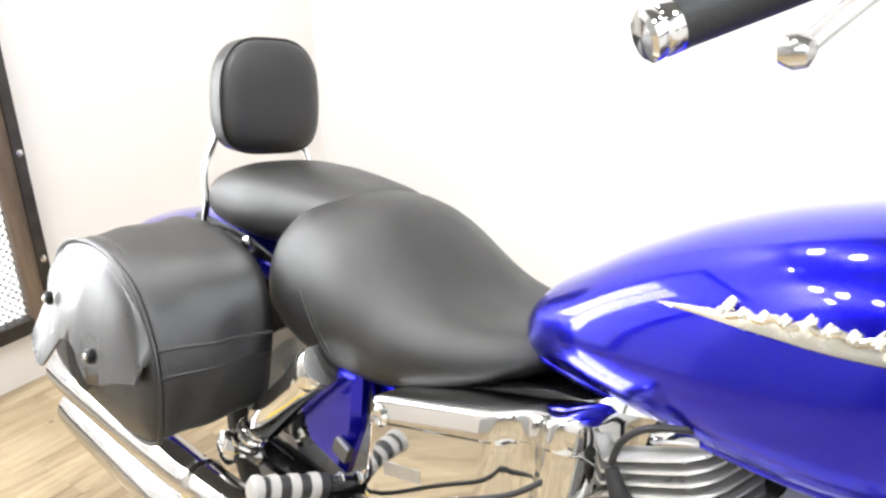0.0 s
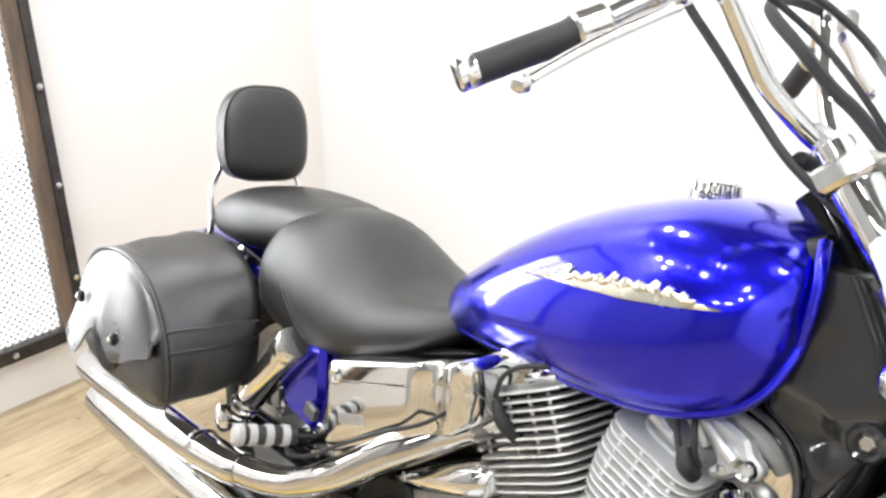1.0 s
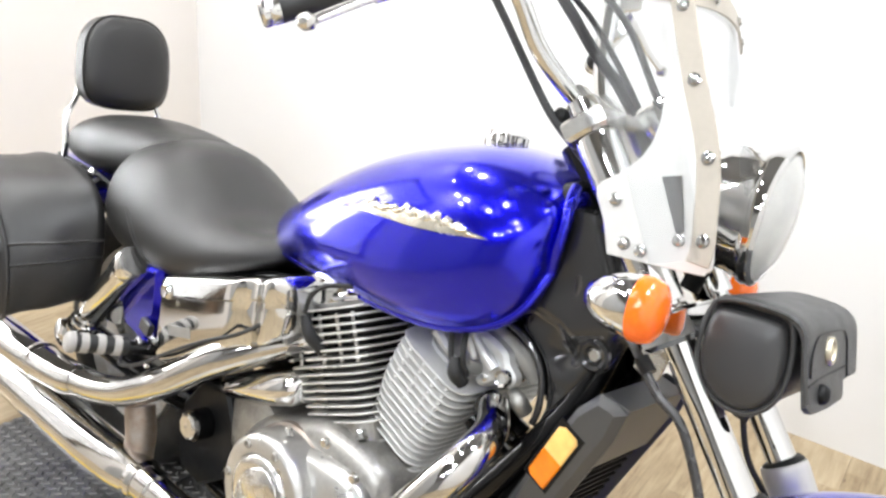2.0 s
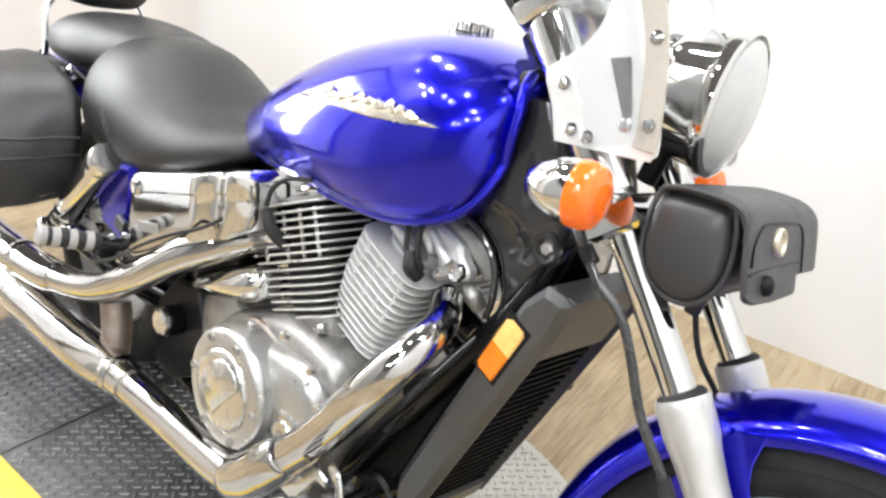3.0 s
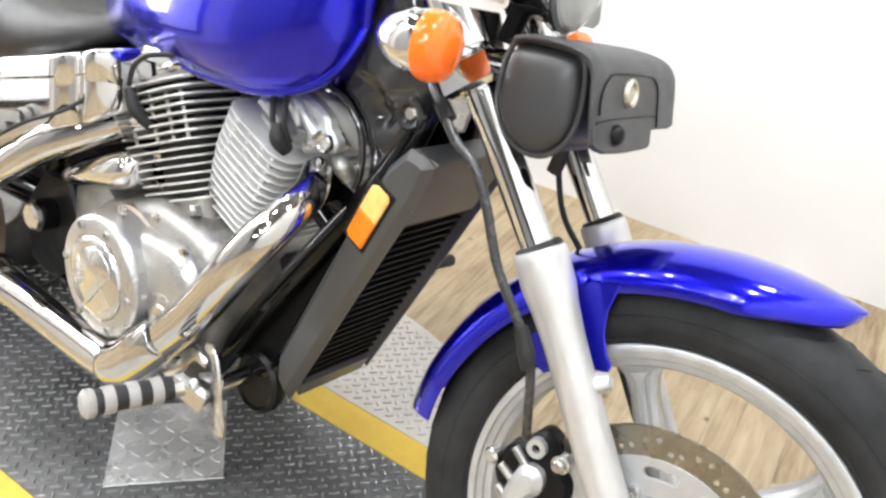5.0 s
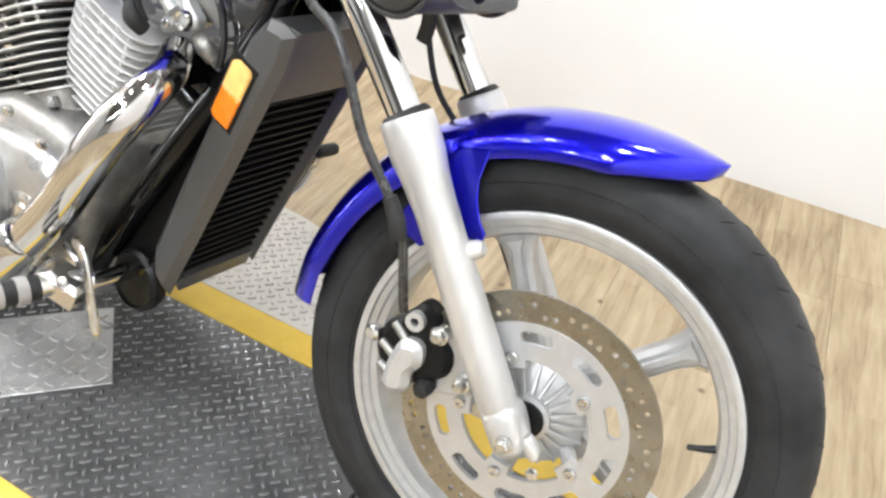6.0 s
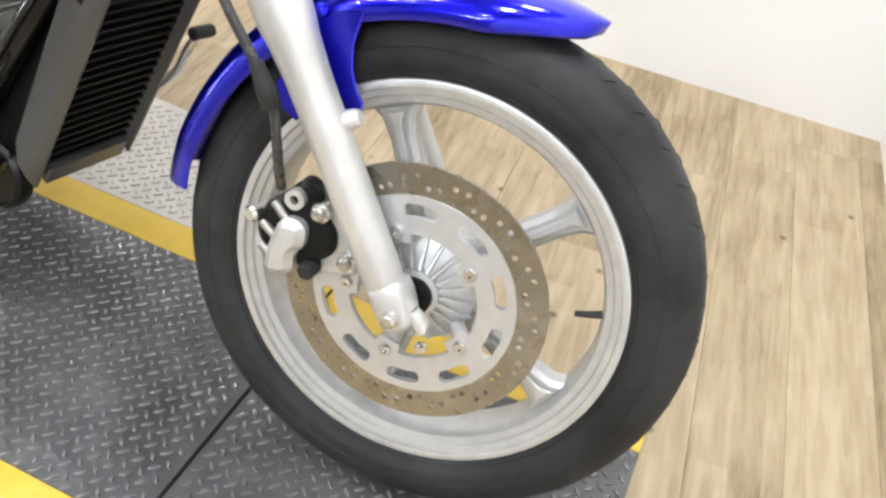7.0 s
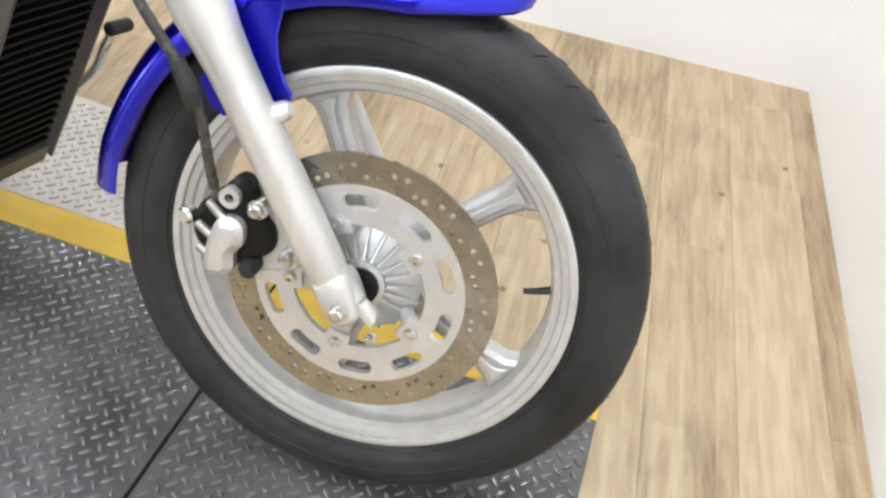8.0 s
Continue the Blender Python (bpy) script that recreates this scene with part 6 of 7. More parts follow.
def cover_shell():
    """One pressed cover: flat behind, then a hollow flute and a rounded front end."""
    rings = []
    for x0 in np.linspace(0.330, 0.715, 45):
        x = x0
        zt = np.interp(x, [0.330, 0.342, 0.360, 0.60, 0.690, 0.705, 0.715], [0.565, 0.580, 0.588, 0.662, 0.686, 0.684, 0.668])
        zb = np.interp(x, [0.330, 0.342, 0.375, 0.47, 0.58, 0.68, 0.715], [0.450, 0.428, 0.420, 0.470, 0.530, 0.565, 0.590])
        y = np.interp(x, [0.330, 0.336, 0.350, 0.560, 0.575, 0.595, 0.620, 0.645, 0.665, 0.685, 0.702, 0.715], [-0.175, -0.198, -0.212, -0.212, -0.209, -0.198, -0.194, -0.199, -0.210, -0.209, -0.198, -0.170])
        r, x, y, zt, zb = 0.010, (x0 if x0 < 0.57 else 0.57 + (x0 - 0.57) * 0.80) + 0.016, y - 0.018, zt + 0.005, zb + 0.005
        ring = [V3(x, -0.150, zb)]
        ring += [V3(x, y + r - r * math.sin(a), zb + r - r * math.cos(a)) for a in np.linspace(0, math.pi / 2, 5)]
        ring += [V3(x, y, zb + (zt - zb) * 0.55)]
        # a step under the upper border
        ring += [V3(x, y, zt - 0.040), V3(x, y - 0.0030, zt - 0.036)]
        ring += [V3(x, y - 0.003 + r - r * math.cos(a), zt - r + r * math.sin(a)) for a in np.linspace(0, math.pi / 2, 5)]
        ring += [V3(x, -0.150, zt)]
        rings.append(ring)
    return Shape().loft(rings)


side_cover = bpart("side_cover", cover_shell(), CHROME, "chrome side cover with a small blank label", smooth=35)
bpart("cover_bolt", Shape().lathe([(0.016, 0), (0.016, 0.004), (0.011, 0.009), (0.004, 0.007)], V3(0.390, -0.231, 0.570), RIGHT, n=20), CHROME, parent=side_cover)
lm = sc_m.copy()
lm[0, 3], lm[1, 3], lm[2, 3] = 0.016, -0.2302, 0.005
bpart("label", Shape().prism([(0.385, 0.502), (0.455, 0.520), (0.460, 0.503), (0.390, 0.484)], lm, 0.0012, 0), CASE_POLISH, "small blank printed label", parent=side_cover)
def scoop():
    rings = []
    for x, zb, zt, d in ((0.466, 0.392, 0.398, 0.010), (0.490, 0.392, 0.420, 0.030), (0.535, 0.402, 0.452, 0.045), (0.590, 0.420, 0.485, 0.055), (0.640, 0.436, 0.508, 0.058), (0.680, 0.450, 0.522, 0.056), (0.705, 0.462, 0.524, 0.048), (0.716, 0.474, 0.518, 0.030)):
        o = [V3(x, -0.130, zb)]
        o += [V3(x, -0.135 - d * math.sin(a) ** 0.6, (zb + zt) / 2 - (zt - zb) / 2 * math.cos(a)) for a in np.linspace(0.0, math.pi, 17)]
        o += [V3(x, -0.130, zt)]
        rings.append(o)
    return Shape().loft(rings)


bpart("lower_cover", scoop(), CHROME, "chrome lower air box cover", smooth=50)
bpart("battery_box", Shape().box((0.28, 0.22, 0.17), pose(0.480, 0, 0.530, 0, -18, 0), 0.02), BLACK_SATIN, "black air box and battery case")

# ---- exhausts
EY = -0.250
up = bpart("upper_exhaust", Shape().tube([V3(0.700, -0.070, 0.585), V3(0.672, -0.110, 0.575), V3(0.632, -0.150, 0.553), V3(0.590, -0.190, 0.525), V3(0.540, -0.225, 0.488), V3(0.440, EY, 0.412), V3(0.330, EY, 0.345), V3(0.220, EY, 0.302), V3(0.120, EY, 0.279)], [0.028, 0.030, 0.033, 0.033, 0.031, 0.030, 0.030, 0.031, 0.033], n=24), PIPE, "chrome upper exhaust pipe")
bpart("muffler", Shape().tube([V3(0.140, EY, 0.284), V3(0.080, EY - 0.003, 0.270), V3(-0.07, EY - 0.005, 0.253), V3(-0.30, EY - 0.010, 0.243), V3(-0.56, EY - 0.015, 0.238), V3(-0.660, EY - 0.015, 0.238)], [0.034, 0.037, 0.041, 0.044, 0.044, 0.043], n=28), PIPE, "chrome upper muffler", parent=up)
bpart("collar", Shape().tube([V3(-0.026, EY - 0.004, 0.2575), V3(-0.038, EY - 0.004, 0.2560), V3(-0.052, EY - 0.004, 0.2545)], [0.0405, 0.0435, 0.0425], n=28), PIPE, parent=up)
LY = -0.243
lo = bpart("lower_exhaust", Shape().tube([V3(1.075, -0.120, 0.625), V3(1.108, -0.165, 0.610), V3(1.112, -0.215, 0.580), V3(1.085, LY, 0.525), V3(0.997, LY, 0.397), V3(0.893, LY, 0.276), V3(0.840, LY, 0.222), V3(0.770, LY, 0.202), V3(0.600, LY, 0.194), V3(0.420, LY, 0.188)], [0.022, 0.024, 0.027, 0.029, 0.030, 0.032, 0.034, 0.033, 0.032, 0.033], n=24), PIPE, "chrome lower exhaust header")
bpart("muffler", Shape().tube([V3(0.460, LY, 0.190), V3(0.400, LY, 0.187), V3(0.330, LY - 0.005, 0.183), V3(0.20, LY - 0.010, 0.177), V3(-0.10, LY - 0.012, 0.169), V3(-0.50, LY - 0.015, 0.164), V3(-0.600, LY - 0.015, 0.164)], [0.037, 0.039, 0.047, 0.050, 0.051, 0.050, 0.048], n=28), PIPE, "chrome lower muffler", parent=lo)
shield = Shape().tube([V3(0.934, LY - 0.004, 0.325), V3(0.928, LY - 0.006, 0.318), V3(0.905, LY - 0.008, 0.291), V3(0.868, LY - 0.009, 0.249), V3(0.836, LY - 0.009, 0.225), V3(0.828, LY - 0.007, 0.221)], [0.031, 0.0355, 0.0385, 0.0395, 0.0390, 0.035], n=28, steps=4)
bpart("heat_shield", shield, PIPE, parent=lo)
bpart("collar", Shape().tube([V3(0.418, LY, 0.1880), V3(0.405, LY, 0.1873), V3(0.392, LY, 0.1866)], [0.040, 0.0430, 0.0425], n=28), PIPE, parent=lo)
bpart("joint_pipe", Shape().tube([V3(0.315, -0.215, 0.300), V3(0.335, -0.218, 0.250), V3(0.345, -0.225, 0.200)], 0.030, n=16), STAINED, "stained steel crossover pipe", parent=lo)

# ---- radiator and shroud
RB, RT = V3(1.098, 0, 0.262), V3(1.266, 0, 0.672)
RU = unit(RT - RB)
RF = V3(RU[2], 0, -RU[0])       # forwards, square to the core
RL = np.linalg.norm(RT - RB)
RY0, RY1 = -0.126, 0.046
rm = np.eye(4)
rm[:3, 0], rm[:3, 1], rm[:3, 2], rm[:3, 3] = (0, 1, 0), RU, RF, RB
XZ = np.array([[1, 0, 0, 0], [0, 0, -1, 0], [0, 1, 0, 0], [0, 0, 0, 1]], float)


def rad_box(y0, y1, h0, h1, d0, d1, c=0.004):
    m = rm @ np.array(Matrix.Translation(((y0 + y1) / 2, (h0 + h1) / 2, (d0 + d1) / 2)))
    return Shape().box((y1 - y0, h1 - h0, d1 - d0), m, c)


rad = bpart("radiator", rad_box(RY0 + 0.01, RY1 - 0.01, 0.03, RL - 0.03, -0.040, -0.014), FINS_DARK, "black radiator core in a dark grey shroud")
for y in (RY0, RY1):
    ms = XZ.copy()
    ms[1, 3] = y + 0.012
    bpart("shroud_side", Shape().prism([(1.098, 0.262), (1.268, 0.664), (1.278, 0.706), (1.262, 0.714), (1.236, 0.717), (1.208, 0.684), (1.158, 0.567), (1.066, 0.330), (1.068, 0.290)], ms, 0.026, 0.011), GREY_PLASTIC, "dark grey plastic shroud", parent=rad)
ms = XZ.copy()
ms[1, 3] = RY1 - 0.013
bpart("shroud_top", Shape().prism([(1.243, 0.612), (1.268, 0.672), (1.276, 0.708), (1.236, 0.716), (1.216, 0.694), (1.205, 0.660)], ms, RY1 - RY0 - 0.016, 0.004), GREY_PLASTIC, parent=rad)
bpart("shroud_bottom", Shape().prism([(1.070, 0.290), (1.098, 0.262), (1.110, 0.290), (1.085, 0.305)], ms, RY1 - RY0 - 0.026, 0.003), GREY_PLASTIC, parent=rad)
for k in range(22):
    h = 0.036 + (RL - 0.115) * k / 21
    bpart("cooling_fin", rad_box(RY0 + 0.014, RY1 - 0.014, h, h + 0.004, -0.016, -0.006, 0.001), FINS_DARK, parent=rad)
rq = np.eye(4)
rq[:3, 0], rq[:3, 1], rq[:3, 2], rq[:3, 3] = -RF, RU, (0, -1, 0), V3(1.197, -0.1390, 0.612)
refl = bpart("side_reflector", Shape().prism([(-0.016, -0.046), (0.010, -0.046), (0.017, -0.040), (0.017, 0.0), (-0.017, 0.0), (-0.017, -0.045)], rq, 0.006, 0.002), AMBER_REFLECTOR, "amber side reflector in a black bezel")
bpart("upper_cell", Shape().prism([(-0.017, 0.0005), (0.017, 0.0005), (0.017, 0.040), (0.010, 0.046), (-0.012, 0.046), (-0.017, 0.040)], rq, 0.007, 0.0025), AMBER_GLARE, "paler amber upper half with the glare put into its colour", parent=refl)
rq2 = rq.copy()
rq2[:3, 3] = V3(1.197, -0.1370, 0.612)
bpart("reflector_base", Shape().prism([(-0.022, -0.051), (0.022, -0.051), (0.022, 0.051), (-0.022, 0.051)], rq2, 0.004, 0.001), BLACK_SATIN, parent=refl)
horn = Shape().lathe([(0.046, 0.020), (0.050, 0.010), (0.050, -0.004), (0.044, -0.010), (0.040, -0.006), (0.0, -0.004)], V3(1.018, -0.120, 0.246), (0.05, 1, -0.1), n=36)
bpart("horn", horn, BLACK_SATIN, "round black horn")
bpart("frame_bracket", Shape().tube([V3(1.06, -0.11, 0.30), V3(1.03, -0.115, 0.27), V3(0.99, -0.12, 0.25)], 0.012, n=8), BLACK)

# ---- pegs and pedals


def peg(a, b, r, name, label):
    """A foot peg of black rubber with pale bands, from its end a inwards to b."""
    a, b = V3(*a), V3(*b)
    d = unit(b - a)
    ln = np.linalg.norm(b - a)
    ob = bpart(name, Shape().lathe([(r * 0.94, 0.010), (r * 0.94, ln)], a, d, n=24), RUBBER, label)
    bpart("end_cap", Shape().lathe([(0.0, -0.004), (r * 0.8, -0.003), (r * 1.08, 0.002), (r * 1.10, 0.010), (r, 0.014)], a, d, n=24, caps=False), PEG_GREY, parent=ob)
    n = 3
    for k in range(n):
        h = ln * (0.20 + 0.27 * k)
        bpart("band", Shape().lathe([(r * 0.9, h), (r * 1.04, h + 0.001), (r * 1.04, h + ln * 0.13), (r * 0.9, h + ln * 0.13 + 0.001)], a, d, n=24), PEG_GREY, parent=ob)
    return ob


peg((0.977, -0.396, 0.288), (1.010, -0.280, 0.290), 0.019, "front_footpeg", "rider's footpeg of black rubber with pale bands")
pb = Shape().tube([V3(1.008, -0.285, 0.290), V3(1.018, -0.250, 0.290), V3(1.040, -0.215, 0.290)], [0.016, 0.018, 0.016], n=14)
pb.box((0.060, 0.052, 0.042), pose(1.020, -0.245, 0.286, 0, 20, 20), 0.008)
pb.prism([(0.886, 0.222), (0.922, 0.280), (0.959, 0.312), (0.990, 0.300), (1.010, 0.262), (1.000, 0.235), (0.940, 0.215)], np.array([[1, 0, 0, 0], [0, 0, -1, -0.196], [0, 1, 0, 0], [0, 0, 0, 1]], float), 0.012, 0.003)
for px, pz in ((1.004, 0.300), (1.036, 0.304)):
    pb.bolt(V3(px, -0.262, pz), (0.1, -0.8, 0.6), 0.006, 0.005, 12)
pb.tube([V3(1.035, -0.225, 0.285), V3(1.020, -0.150, 0.270), V3(1.000, -0.105, 0.255)], 0.014, n=12)
bpart("peg_bracket", pb, POLISHED, "bright cast footpeg bracket")
bpart("brake_pedal", Shape().tube([V3(1.022, -0.232, 0.352), V3(1.045, -0.238, 0.345), V3(1.058, -0.240, 0.318), V3(1.068, -0.240, 0.270), V3(1.075, -0.238, 0.232), V3(1.050, -0.225, 0.215)], 0.010, n=10, flat=0.5), DULL_CHROME, "worn metal brake pedal arm")
bpart("pedal_rod", Shape().tube([V3(1.055, -0.225, 0.235), V3(0.95, -0.16, 0.222), V3(0.86, -0.14, 0.215)], 0.008, n=8, smooth=False), DULL_CHROME)
peg((0.286, -0.362, 0.446), (0.312, -0.255, 0.432), 0.0185, "rear_footpeg", "passenger footpeg of black rubber with pale bands")
bpart("rear_peg_bracket", Shape().tube([V3(0.312, -0.258, 0.432), V3(0.330, -0.215, 0.428), V3(0.345, -0.160, 0.425)], [0.013, 0.014, 0.016], n=12), BLACK, "black passenger peg bracket")
for p in ((0.322, -0.236, 0.443), (0.350, -0.225, 0.455), (0.340, -0.225, 0.405)):
    bpart("bracket_nut", Shape().bolt(V3(*p), RIGHT, 0.008, 0.008), CHROME)
bpart("brake_cable", Shape().tube([V3(0.690, -0.200, 0.640), V3(0.640, -0.240, 0.585), V3(0.560, -0.262, 0.540), V3(0.470, -0.268, 0.484), V3(0.380, -0.266, 0.425), V3(0.300, -0.258, 0.390), V3(0.230, -0.22, 0.375)], 0.0036, n=8), RUBBER, "black cable along the exhaust")
bpart("shift_toe_piece", Shape().lathe([(0.004, -0.002), (0.0095, 0.0), (0.011, 0.005), (0.011, 0.038), (0.008, 0.042)], V3(1.112, 0.206, 0.432), unit(V3(-0.2, -0.97, -0.05)), n=18), RUBBER, "black rubber toe piece of the gear lever")
bpart("gear_lever", Shape().tube([V3(1.106, 0.180, 0.430), V3(1.094, 0.172, 0.402), V3(1.062, 0.176, 0.345), V3(0.98, 0.175, 0.275), V3(0.88, 0.17, 0.26)], 0.008, n=10), DULL_CHROME, "gear lever")
# side stand down to the runway
foot_z = math.tan(radians(LEAN)) * 0.300
bpart("side_stand", Shape().tube([V3(0.620, 0.130, 0.200), V3(0.600, 0.200, 0.130), V3(0.575, 0.296, foot_z + 0.016)], [0.013, 0.012, 0.011], n=12), DULL_CHROME, "side stand")
bpart("stand_foot", Shape().prism([(-0.03, -0.022), (0.03, -0.022), (0.03, 0.022), (-0.03, 0.022)], np.array(pose(0.573, 0.300, foot_z + 0.0005, LEAN, 0, 0)), 0.010, 0.003), DULL_CHROME)

# ---------------------------------------------------------------- saddle bag
bag = tagged(new("saddlebag"), "black leather saddlebag with a flap lid beside the rear fender", "saddlebag")
bag.matrix_world = pose(0, 0, 0, -LEAN, 0, 0)
BAG_OUT = [(-0.420, 0.470), (-0.405, 0.570), (-0.345, 0.628), (-0.260, 0.655), (-0.150, 0.652), (-0.070, 0.628), (-0.012, 0.575), (0.026, 0.510), (0.036, 0.430), (0.022, 0.395), (-0.060, 0.378), (-0.250, 0.375), (-0.390, 0.395)]
BAG_IN = [(-0.405, 0.490), (-0.385, 0.600), (-0.320, 0.666), (-0.230, 0.688), (-0.110, 0.688), (-0.030, 0.672), (0.022, 0.630), (0.044, 0.560), (0.044, 0.470), (0.026, 0.425), (-0.060, 0.410), (-0.250, 0.408), (-0.380, 0.425)]


def bag_ring(y, grow=1.0):
    """An upright section along the bike, between the inner and the outer outline."""
    w = min(1, max(0, (-0.185 - y) / 0.190))
    o = [V3(a[0] * (1 - w) + b[0] * w, a[1] * (1 - w) + b[1] * w, 0) for a, b in zip(BAG_IN, BAG_OUT)]
    c = sum(o) / len(o)
    p = smooth_path([c + (q - c) * grow for q in o] + [c + (o[0] - c) * grow], 4)[:-1]
    out = []
    for q in p:
        a = math.atan2(q[1] - c[1], q[0] - c[0])
        k = 1 + 0.007 * math.sin(5 * a + 34 * y) + 0.004 * math.sin(11 * a - 60 * y + 1.3)
        out.append(V3(c[0] + (q[0] - c[0]) * k, y, c[1] + (q[1] - c[1]) * k))
    return out


def sag(y):
    return 1.0 + 0.012 * math.sin((y + 0.2) * 60)


body_rings = [bag_ring(-0.172, 0.6), bag_ring(-0.174, 0.92), bag_ring(-0.182, 0.99)] + [bag_ring(y, sag(y)) for y in np.linspace(-0.20, -0.355, 9)]
body_rings += [bag_ring(-0.372, 0.985), bag_ring(-0.380, 0.94), bag_ring(-0.384, 0.7), bag_ring(-0.386, 0.3)]
part("body", Shape().loft(body_rings), BAG_LEATHER, bag, smooth=70)


LID_X = [-0.400, -0.370, -0.345, -0.325, -0.305, -0.270, -0.235, -0.205, -0.175, -0.148, -0.110, -0.065, 0.010]
LID_Z = [0.440, 0.412, 0.402, 0.408, 0.432, 0.478, 0.492, 0.484, 0.456, 0.442, 0.452, 0.474, 0.500]


def lid():
    """The flap on the outer face, with a scalloped lower edge."""
    rings = []
    out = np.array([(p[0], p[2]) for p in bag_ring(-0.372, 0.99)])
    up = out[out[:, 1] > 0.46]
    order = np.argsort(up[:, 0])
    for k in range(49):
        t = k / 48
        x = -0.398 + 0.405 * t
        top = np.interp(x, up[order, 0], up[order, 1])
        edge = np.interp(x, LID_X, LID_Z)
        edge = min(edge, top - 0.02)
        bow = 0.012 * math.sin(math.pi * t)
        flare = 0.020 * max(0.0, min(1.0, (-0.270 - x) / 0.06)) + 0.008
        prof = smooth_path([V3(-0.345, top + 0.007, 0), V3(-0.372, top - 0.004, 0), V3(-0.388, top - 0.022, 0), V3(-0.394 - bow, (top + edge) / 2, 0), V3(-0.394 - 1.2 * bow - flare, edge, 0)], 4)
        o = [V3(x, p[0], p[1]) for p in prof]
        i = [V3(x, p[0] + 0.004, p[1] - 0.002) for p in prof]
        rings.append(o + i[::-1])
    return Shape().loft(rings)


part("lid", lid(), GLOSS_LEATHER, bag, "glossy black flap lid", smooth=70)
front_edge = bag_ring(-0.372, 1.004)
part("piping", Shape().tube(front_edge + front_edge[:1], 0.0048, n=8, smooth=False), BAG_LEATHER, bag)
for zo, zi in ((0.548, 0.560), (0.508, 0.522)):
    pts = []
    for y in np.linspace(-0.370, -0.186, 9):
        r = np.array(bag_ring(y, sag(y)))
        z = zo + (zi - zo) * (y + 0.370) / 0.184
        fr = r[r[:, 0] > -0.1]
        i = np.argsort(fr[:, 2])
        pts.append(V3(np.interp(z, fr[i, 2], fr[i, 0]) + 0.001, y, z))
    part("seam", Shape().tube(pts, 0.0034, n=6), BAG_LEATHER, bag)
for x, y, z in ((-0.142, -0.412, 0.492), (-0.340, -0.408, 0.530)):
    snap = part("snap", Shape().lathe([(0.013, -0.004), (0.0135, 0.002), (0.010, 0.006), (0.0, 0.007)], V3(x, y, z), RIGHT, n=16), BLACK_SATIN, bag, "black snap fastener")
    part("stud", Shape().lathe([(0.006, 0.004), (0.0065, 0.008), (0.004, 0.011), (0.0, 0.0115)], V3(x, y, z), RIGHT, n=12), DULL_CHROME, snap)
part("pocket", Shape().lathe([(0.030, 0.0), (0.060, 0.003), (0.064, 0.001), (0.058, -0.006)], V3(-0.245, -0.388, 0.450), RIGHT, n=28), BLACK_SATIN, bag)

# ---------------------------------------------------------------- fork pouch
pouch = tagged(new("tool_pouch"), "small black leather tool pouch strapped across the fork tubes", "pouch")
pouch.matrix_world = pose(0, 0, 0, -LEAN, 0, 0)


POUCH_AT = V3(1.384, 0.010, 0.820)
POUCH_TURN = np.array([[math.cos(radians(-4)), -math.sin(radians(-4)), 0], [math.sin(radians(-4)), math.cos(radians(-4)), 0], [0, 0, 1]])


def ppart(name, s, mat, label="", parent=None, smooth=45):
    """A part of the pouch, which sits slightly askew on the fork."""
    return part(name, steered(s.moved(lambda p: POUCH_AT + POUCH_TURN @ (p - V3(1.380, 0.010, 0.820)))), mat, parent or pouch, label, smooth)


PO = [(1.328, 0.850), (1.333, 0.866), (1.345, 0.873), (1.380, 0.876), (1.408, 0.875), (1.420, 0.864), (1.428, 0.830), (1.428, 0.800), (1.418, 0.775), (1.398, 0.760), (1.370, 0.760), (1.345, 0.775), (1.331, 0.800), (1.327, 0.828)]
PC = V3(1.379, 0, 0.822)
pm_ = np.array([[1, 0, 0, 0], [0, 0, -1, 0.110], [0, 1, 0, 0], [0, 0, 0, 1]], float)
po_s = [tuple(p[:2]) for p in smooth_path([V3(a, b, 0) for a, b in PO + PO[:1]], 3)[:-1]]
ppart("body", Shape().prism(po_s, pm_, 0.236, 0.006), POUCH_LEATHER)
for side in (-1, 1):
    y = -0.128 if side < 0 else 0.112
    loop = [V3(PC[0] + (a - PC[0]) * 1.03, y, PC[2] + (b - PC[2]) * 1.03) for a, b in po_s]
    ppart("piping", Shape().tube(loop + loop[:1], 0.0036, n=8, smooth=False), POUCH_LEATHER)
    rings = []
    for grow, out in ((0.95, -0.004), (0.93, 0.003), (0.88, 0.008), (0.78, 0.0115), (0.5, 0.0140), (0.25, 0.0148), (0.05, 0.0150)):
        rings.append([V3(PC[0] + (a - PC[0]) * grow, y + side * out, PC[2] + (b - PC[2]) * grow - 0.002) for a, b in po_s])
    ppart("side_pad", Shape().loft(rings), PAD_LEATHER, smooth=60)


def flap_front(z):
    """How far forward the flap stands at a height: it flares out towards its lower edge."""
    return float(np.interp(z, [0.780, 0.815, 0.850, 0.866], [1.4660, 1.4540, 1.4445, 1.4395]))


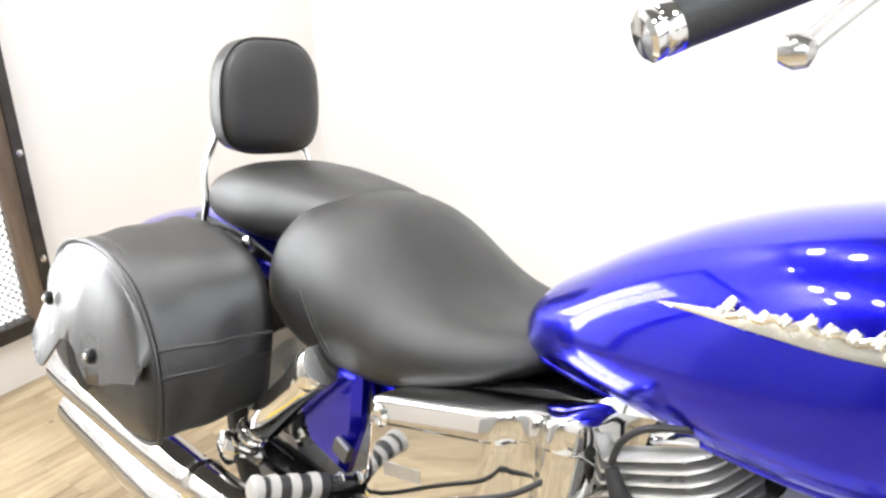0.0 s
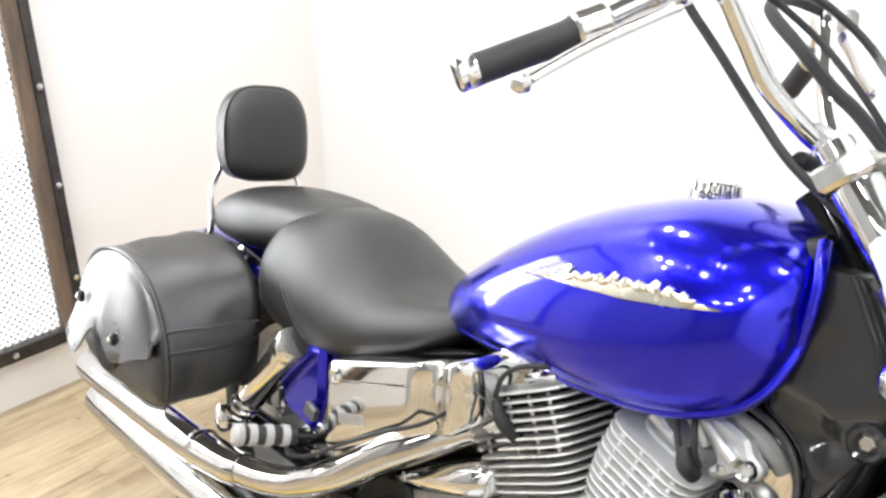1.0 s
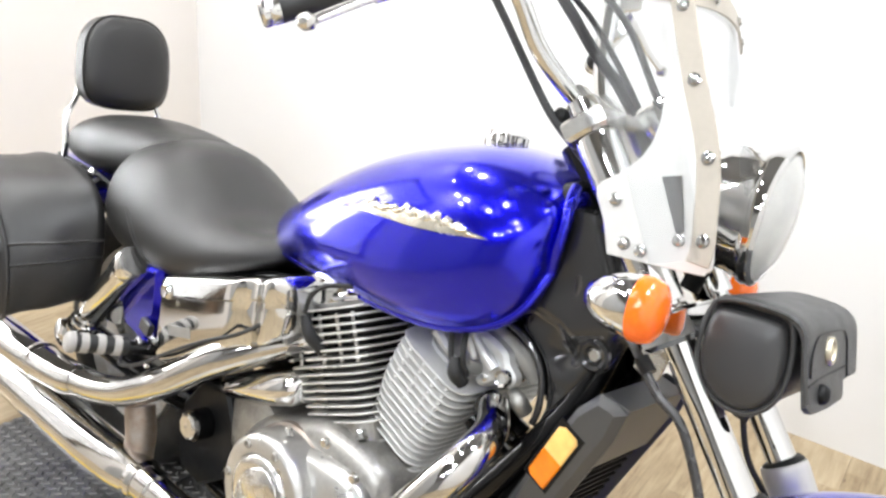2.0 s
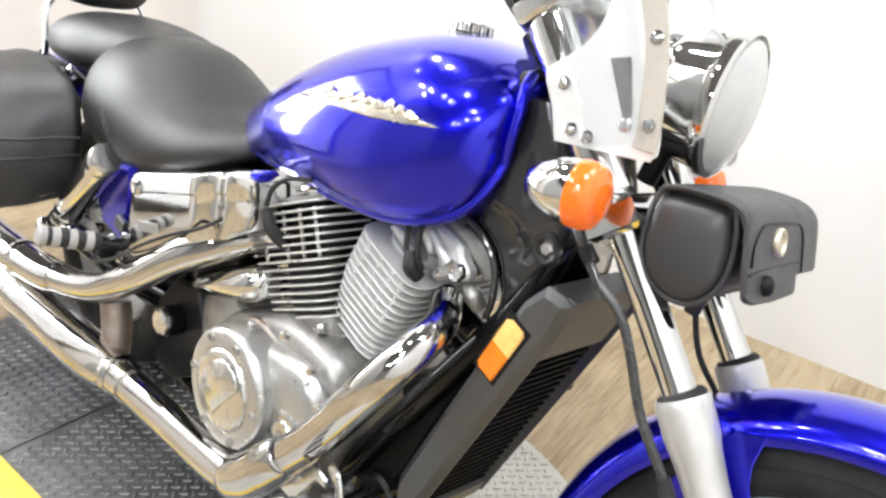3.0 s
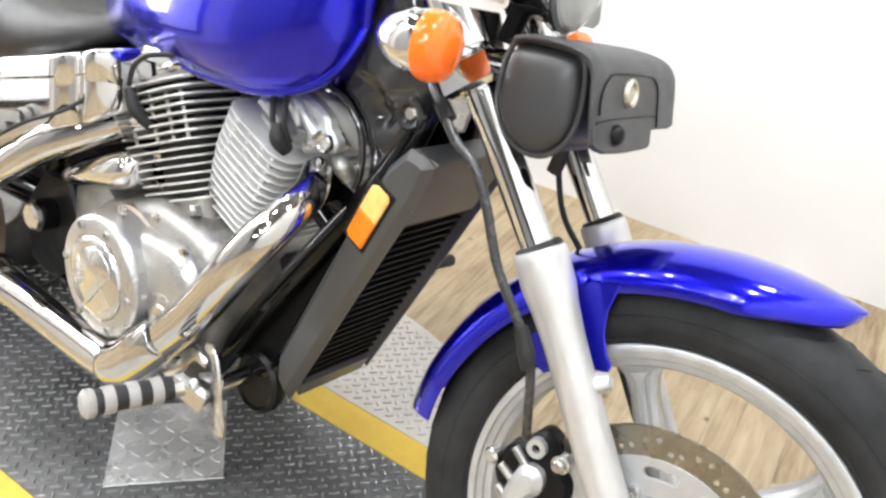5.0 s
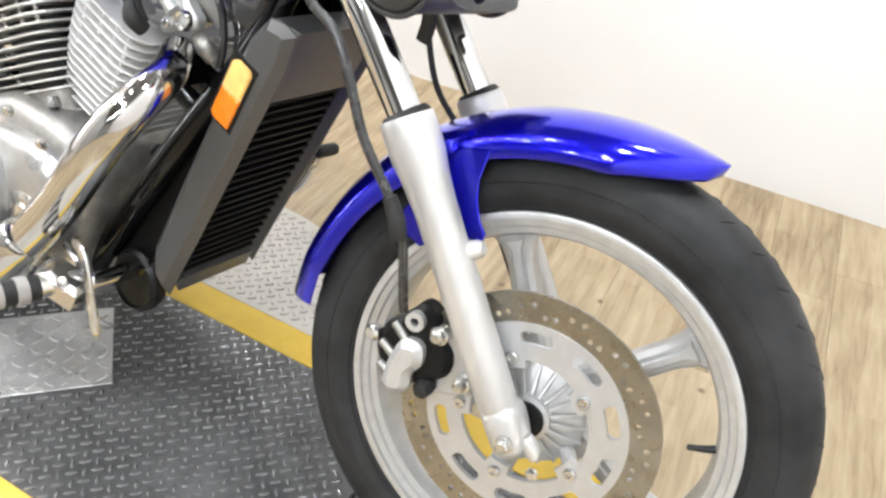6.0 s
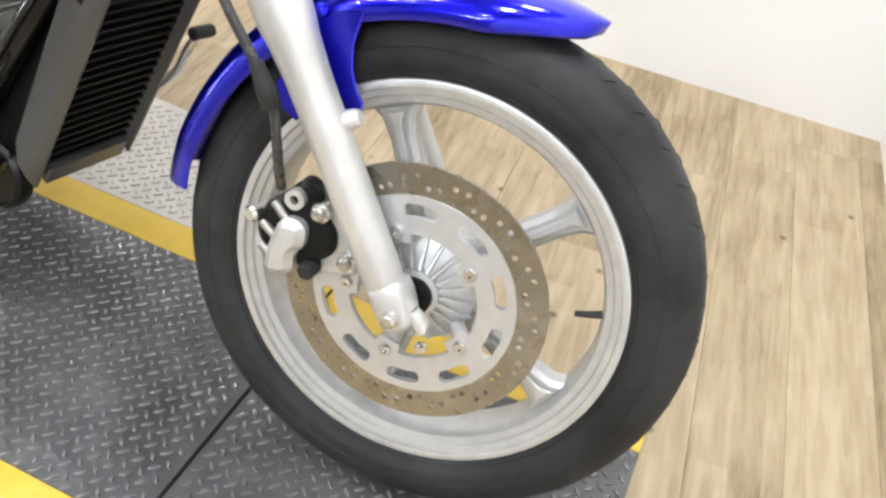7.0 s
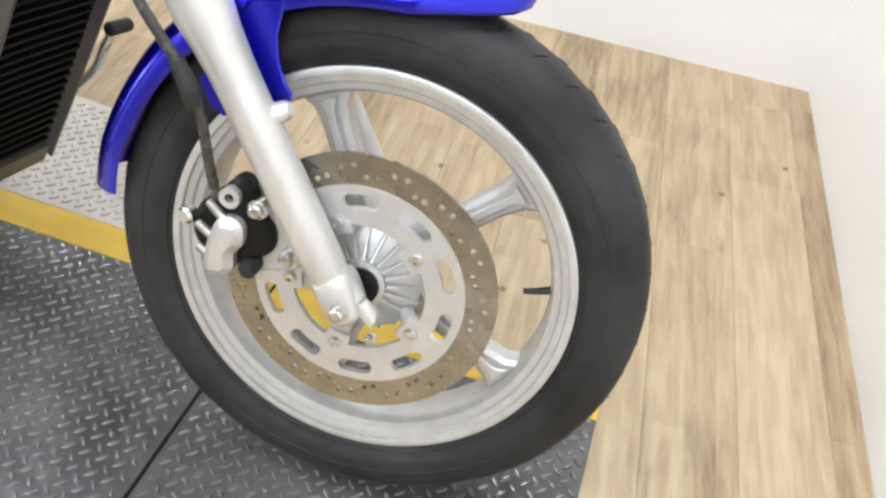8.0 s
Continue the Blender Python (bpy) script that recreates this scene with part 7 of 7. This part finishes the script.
def pouch_flap():
    """The flap over the top and down the front, with a stepped lower edge."""
    rings = []
    for y in np.linspace(-0.140, 0.120, 53):
        low = float(np.interp(y, [-0.140, -0.130, -0.112, -0.05, 0.022, 0.031, 0.035, 0.105, 0.120], [0.797, 0.789, 0.784, 0.782, 0.784, 0.788, 0.805, 0.806, 0.812]))
        sag = 0.004 * max(0.0, (abs(y + 0.010) - 0.105) / 0.025) ** 2
        prof = smooth_path([V3(1.334, 0.876, 0), V3(1.360, 0.884, 0), V3(1.400, 0.886, 0), V3(1.424, 0.882, 0), V3(1.4375, 0.870, 0), V3(1.4445, 0.850, 0), V3(flap_front(0.825), 0.825, 0), V3(flap_front(low), low, 0)], 4)
        o = [V3(p[0], y, p[1] - sag) for p in prof]
        i = [V3(p[0] - 0.0045, y, p[1] - 0.0035 - sag) for p in prof]
        rings.append(o + i[::-1])
    return Shape().loft(rings)


def on_flap(y, z, out=0.0006):
    return V3(flap_front(z) + out, y, z)


flap_ob = ppart("flap", pouch_flap(), POUCH_LEATHER, "leather flap with a round emblem and stepped lower edge", smooth=60)
ppart("flap_panel_seam", Shape().tube([on_flap(y, z) for y, z in ((-0.128, 0.822), (-0.125, 0.842), (-0.108, 0.858), (-0.080, 0.865), (0.015, 0.865), (0.040, 0.860), (0.050, 0.848), (0.052, 0.830), (0.052, 0.807))], 0.0014, n=6), BLACK_SATIN, parent=flap_ob)
ppart("flap_band_seam", Shape().tube([on_flap(y, z) for y, z in ((-0.134, 0.814), (-0.080, 0.818), (0.052, 0.820))], 0.0012, n=6), BLACK_SATIN, parent=flap_ob)
ppart("flap_piping", Shape().tube([V3(1.336, -0.139, 0.873), V3(1.360, -0.141, 0.880), V3(1.400, -0.141, 0.882), V3(1.424, -0.141, 0.878), V3(1.4365, -0.141, 0.867), V3(1.4425, -0.141, 0.847), V3(1.4515, -0.141, 0.818), V3(1.4590, -0.138, 0.796)], 0.0032, n=8), POUCH_LEATHER, parent=flap_ob)
ppart("emblem", Shape().lathe([(0.0165, -0.002), (0.0170, 0.003), (0.0150, 0.0055), (0.0118, 0.0045), (0.0110, 0.002), (0.0, 0.0025)], on_flap(-0.044, 0.845), (1, 0, 0.25), n=28), BRASS, "round brassy metal emblem", parent=flap_ob)
ppart("clasp", Shape().lathe([(0.011, -0.006), (0.012, 0.002), (0.010, 0.007), (0.006, 0.010), (0.0, 0.0105)], on_flap(-0.082, 0.801), (1, 0, 0.2), n=14), BLACK_SATIN, "black clasp", parent=flap_ob)

lay_planks()
lay_lozenges()
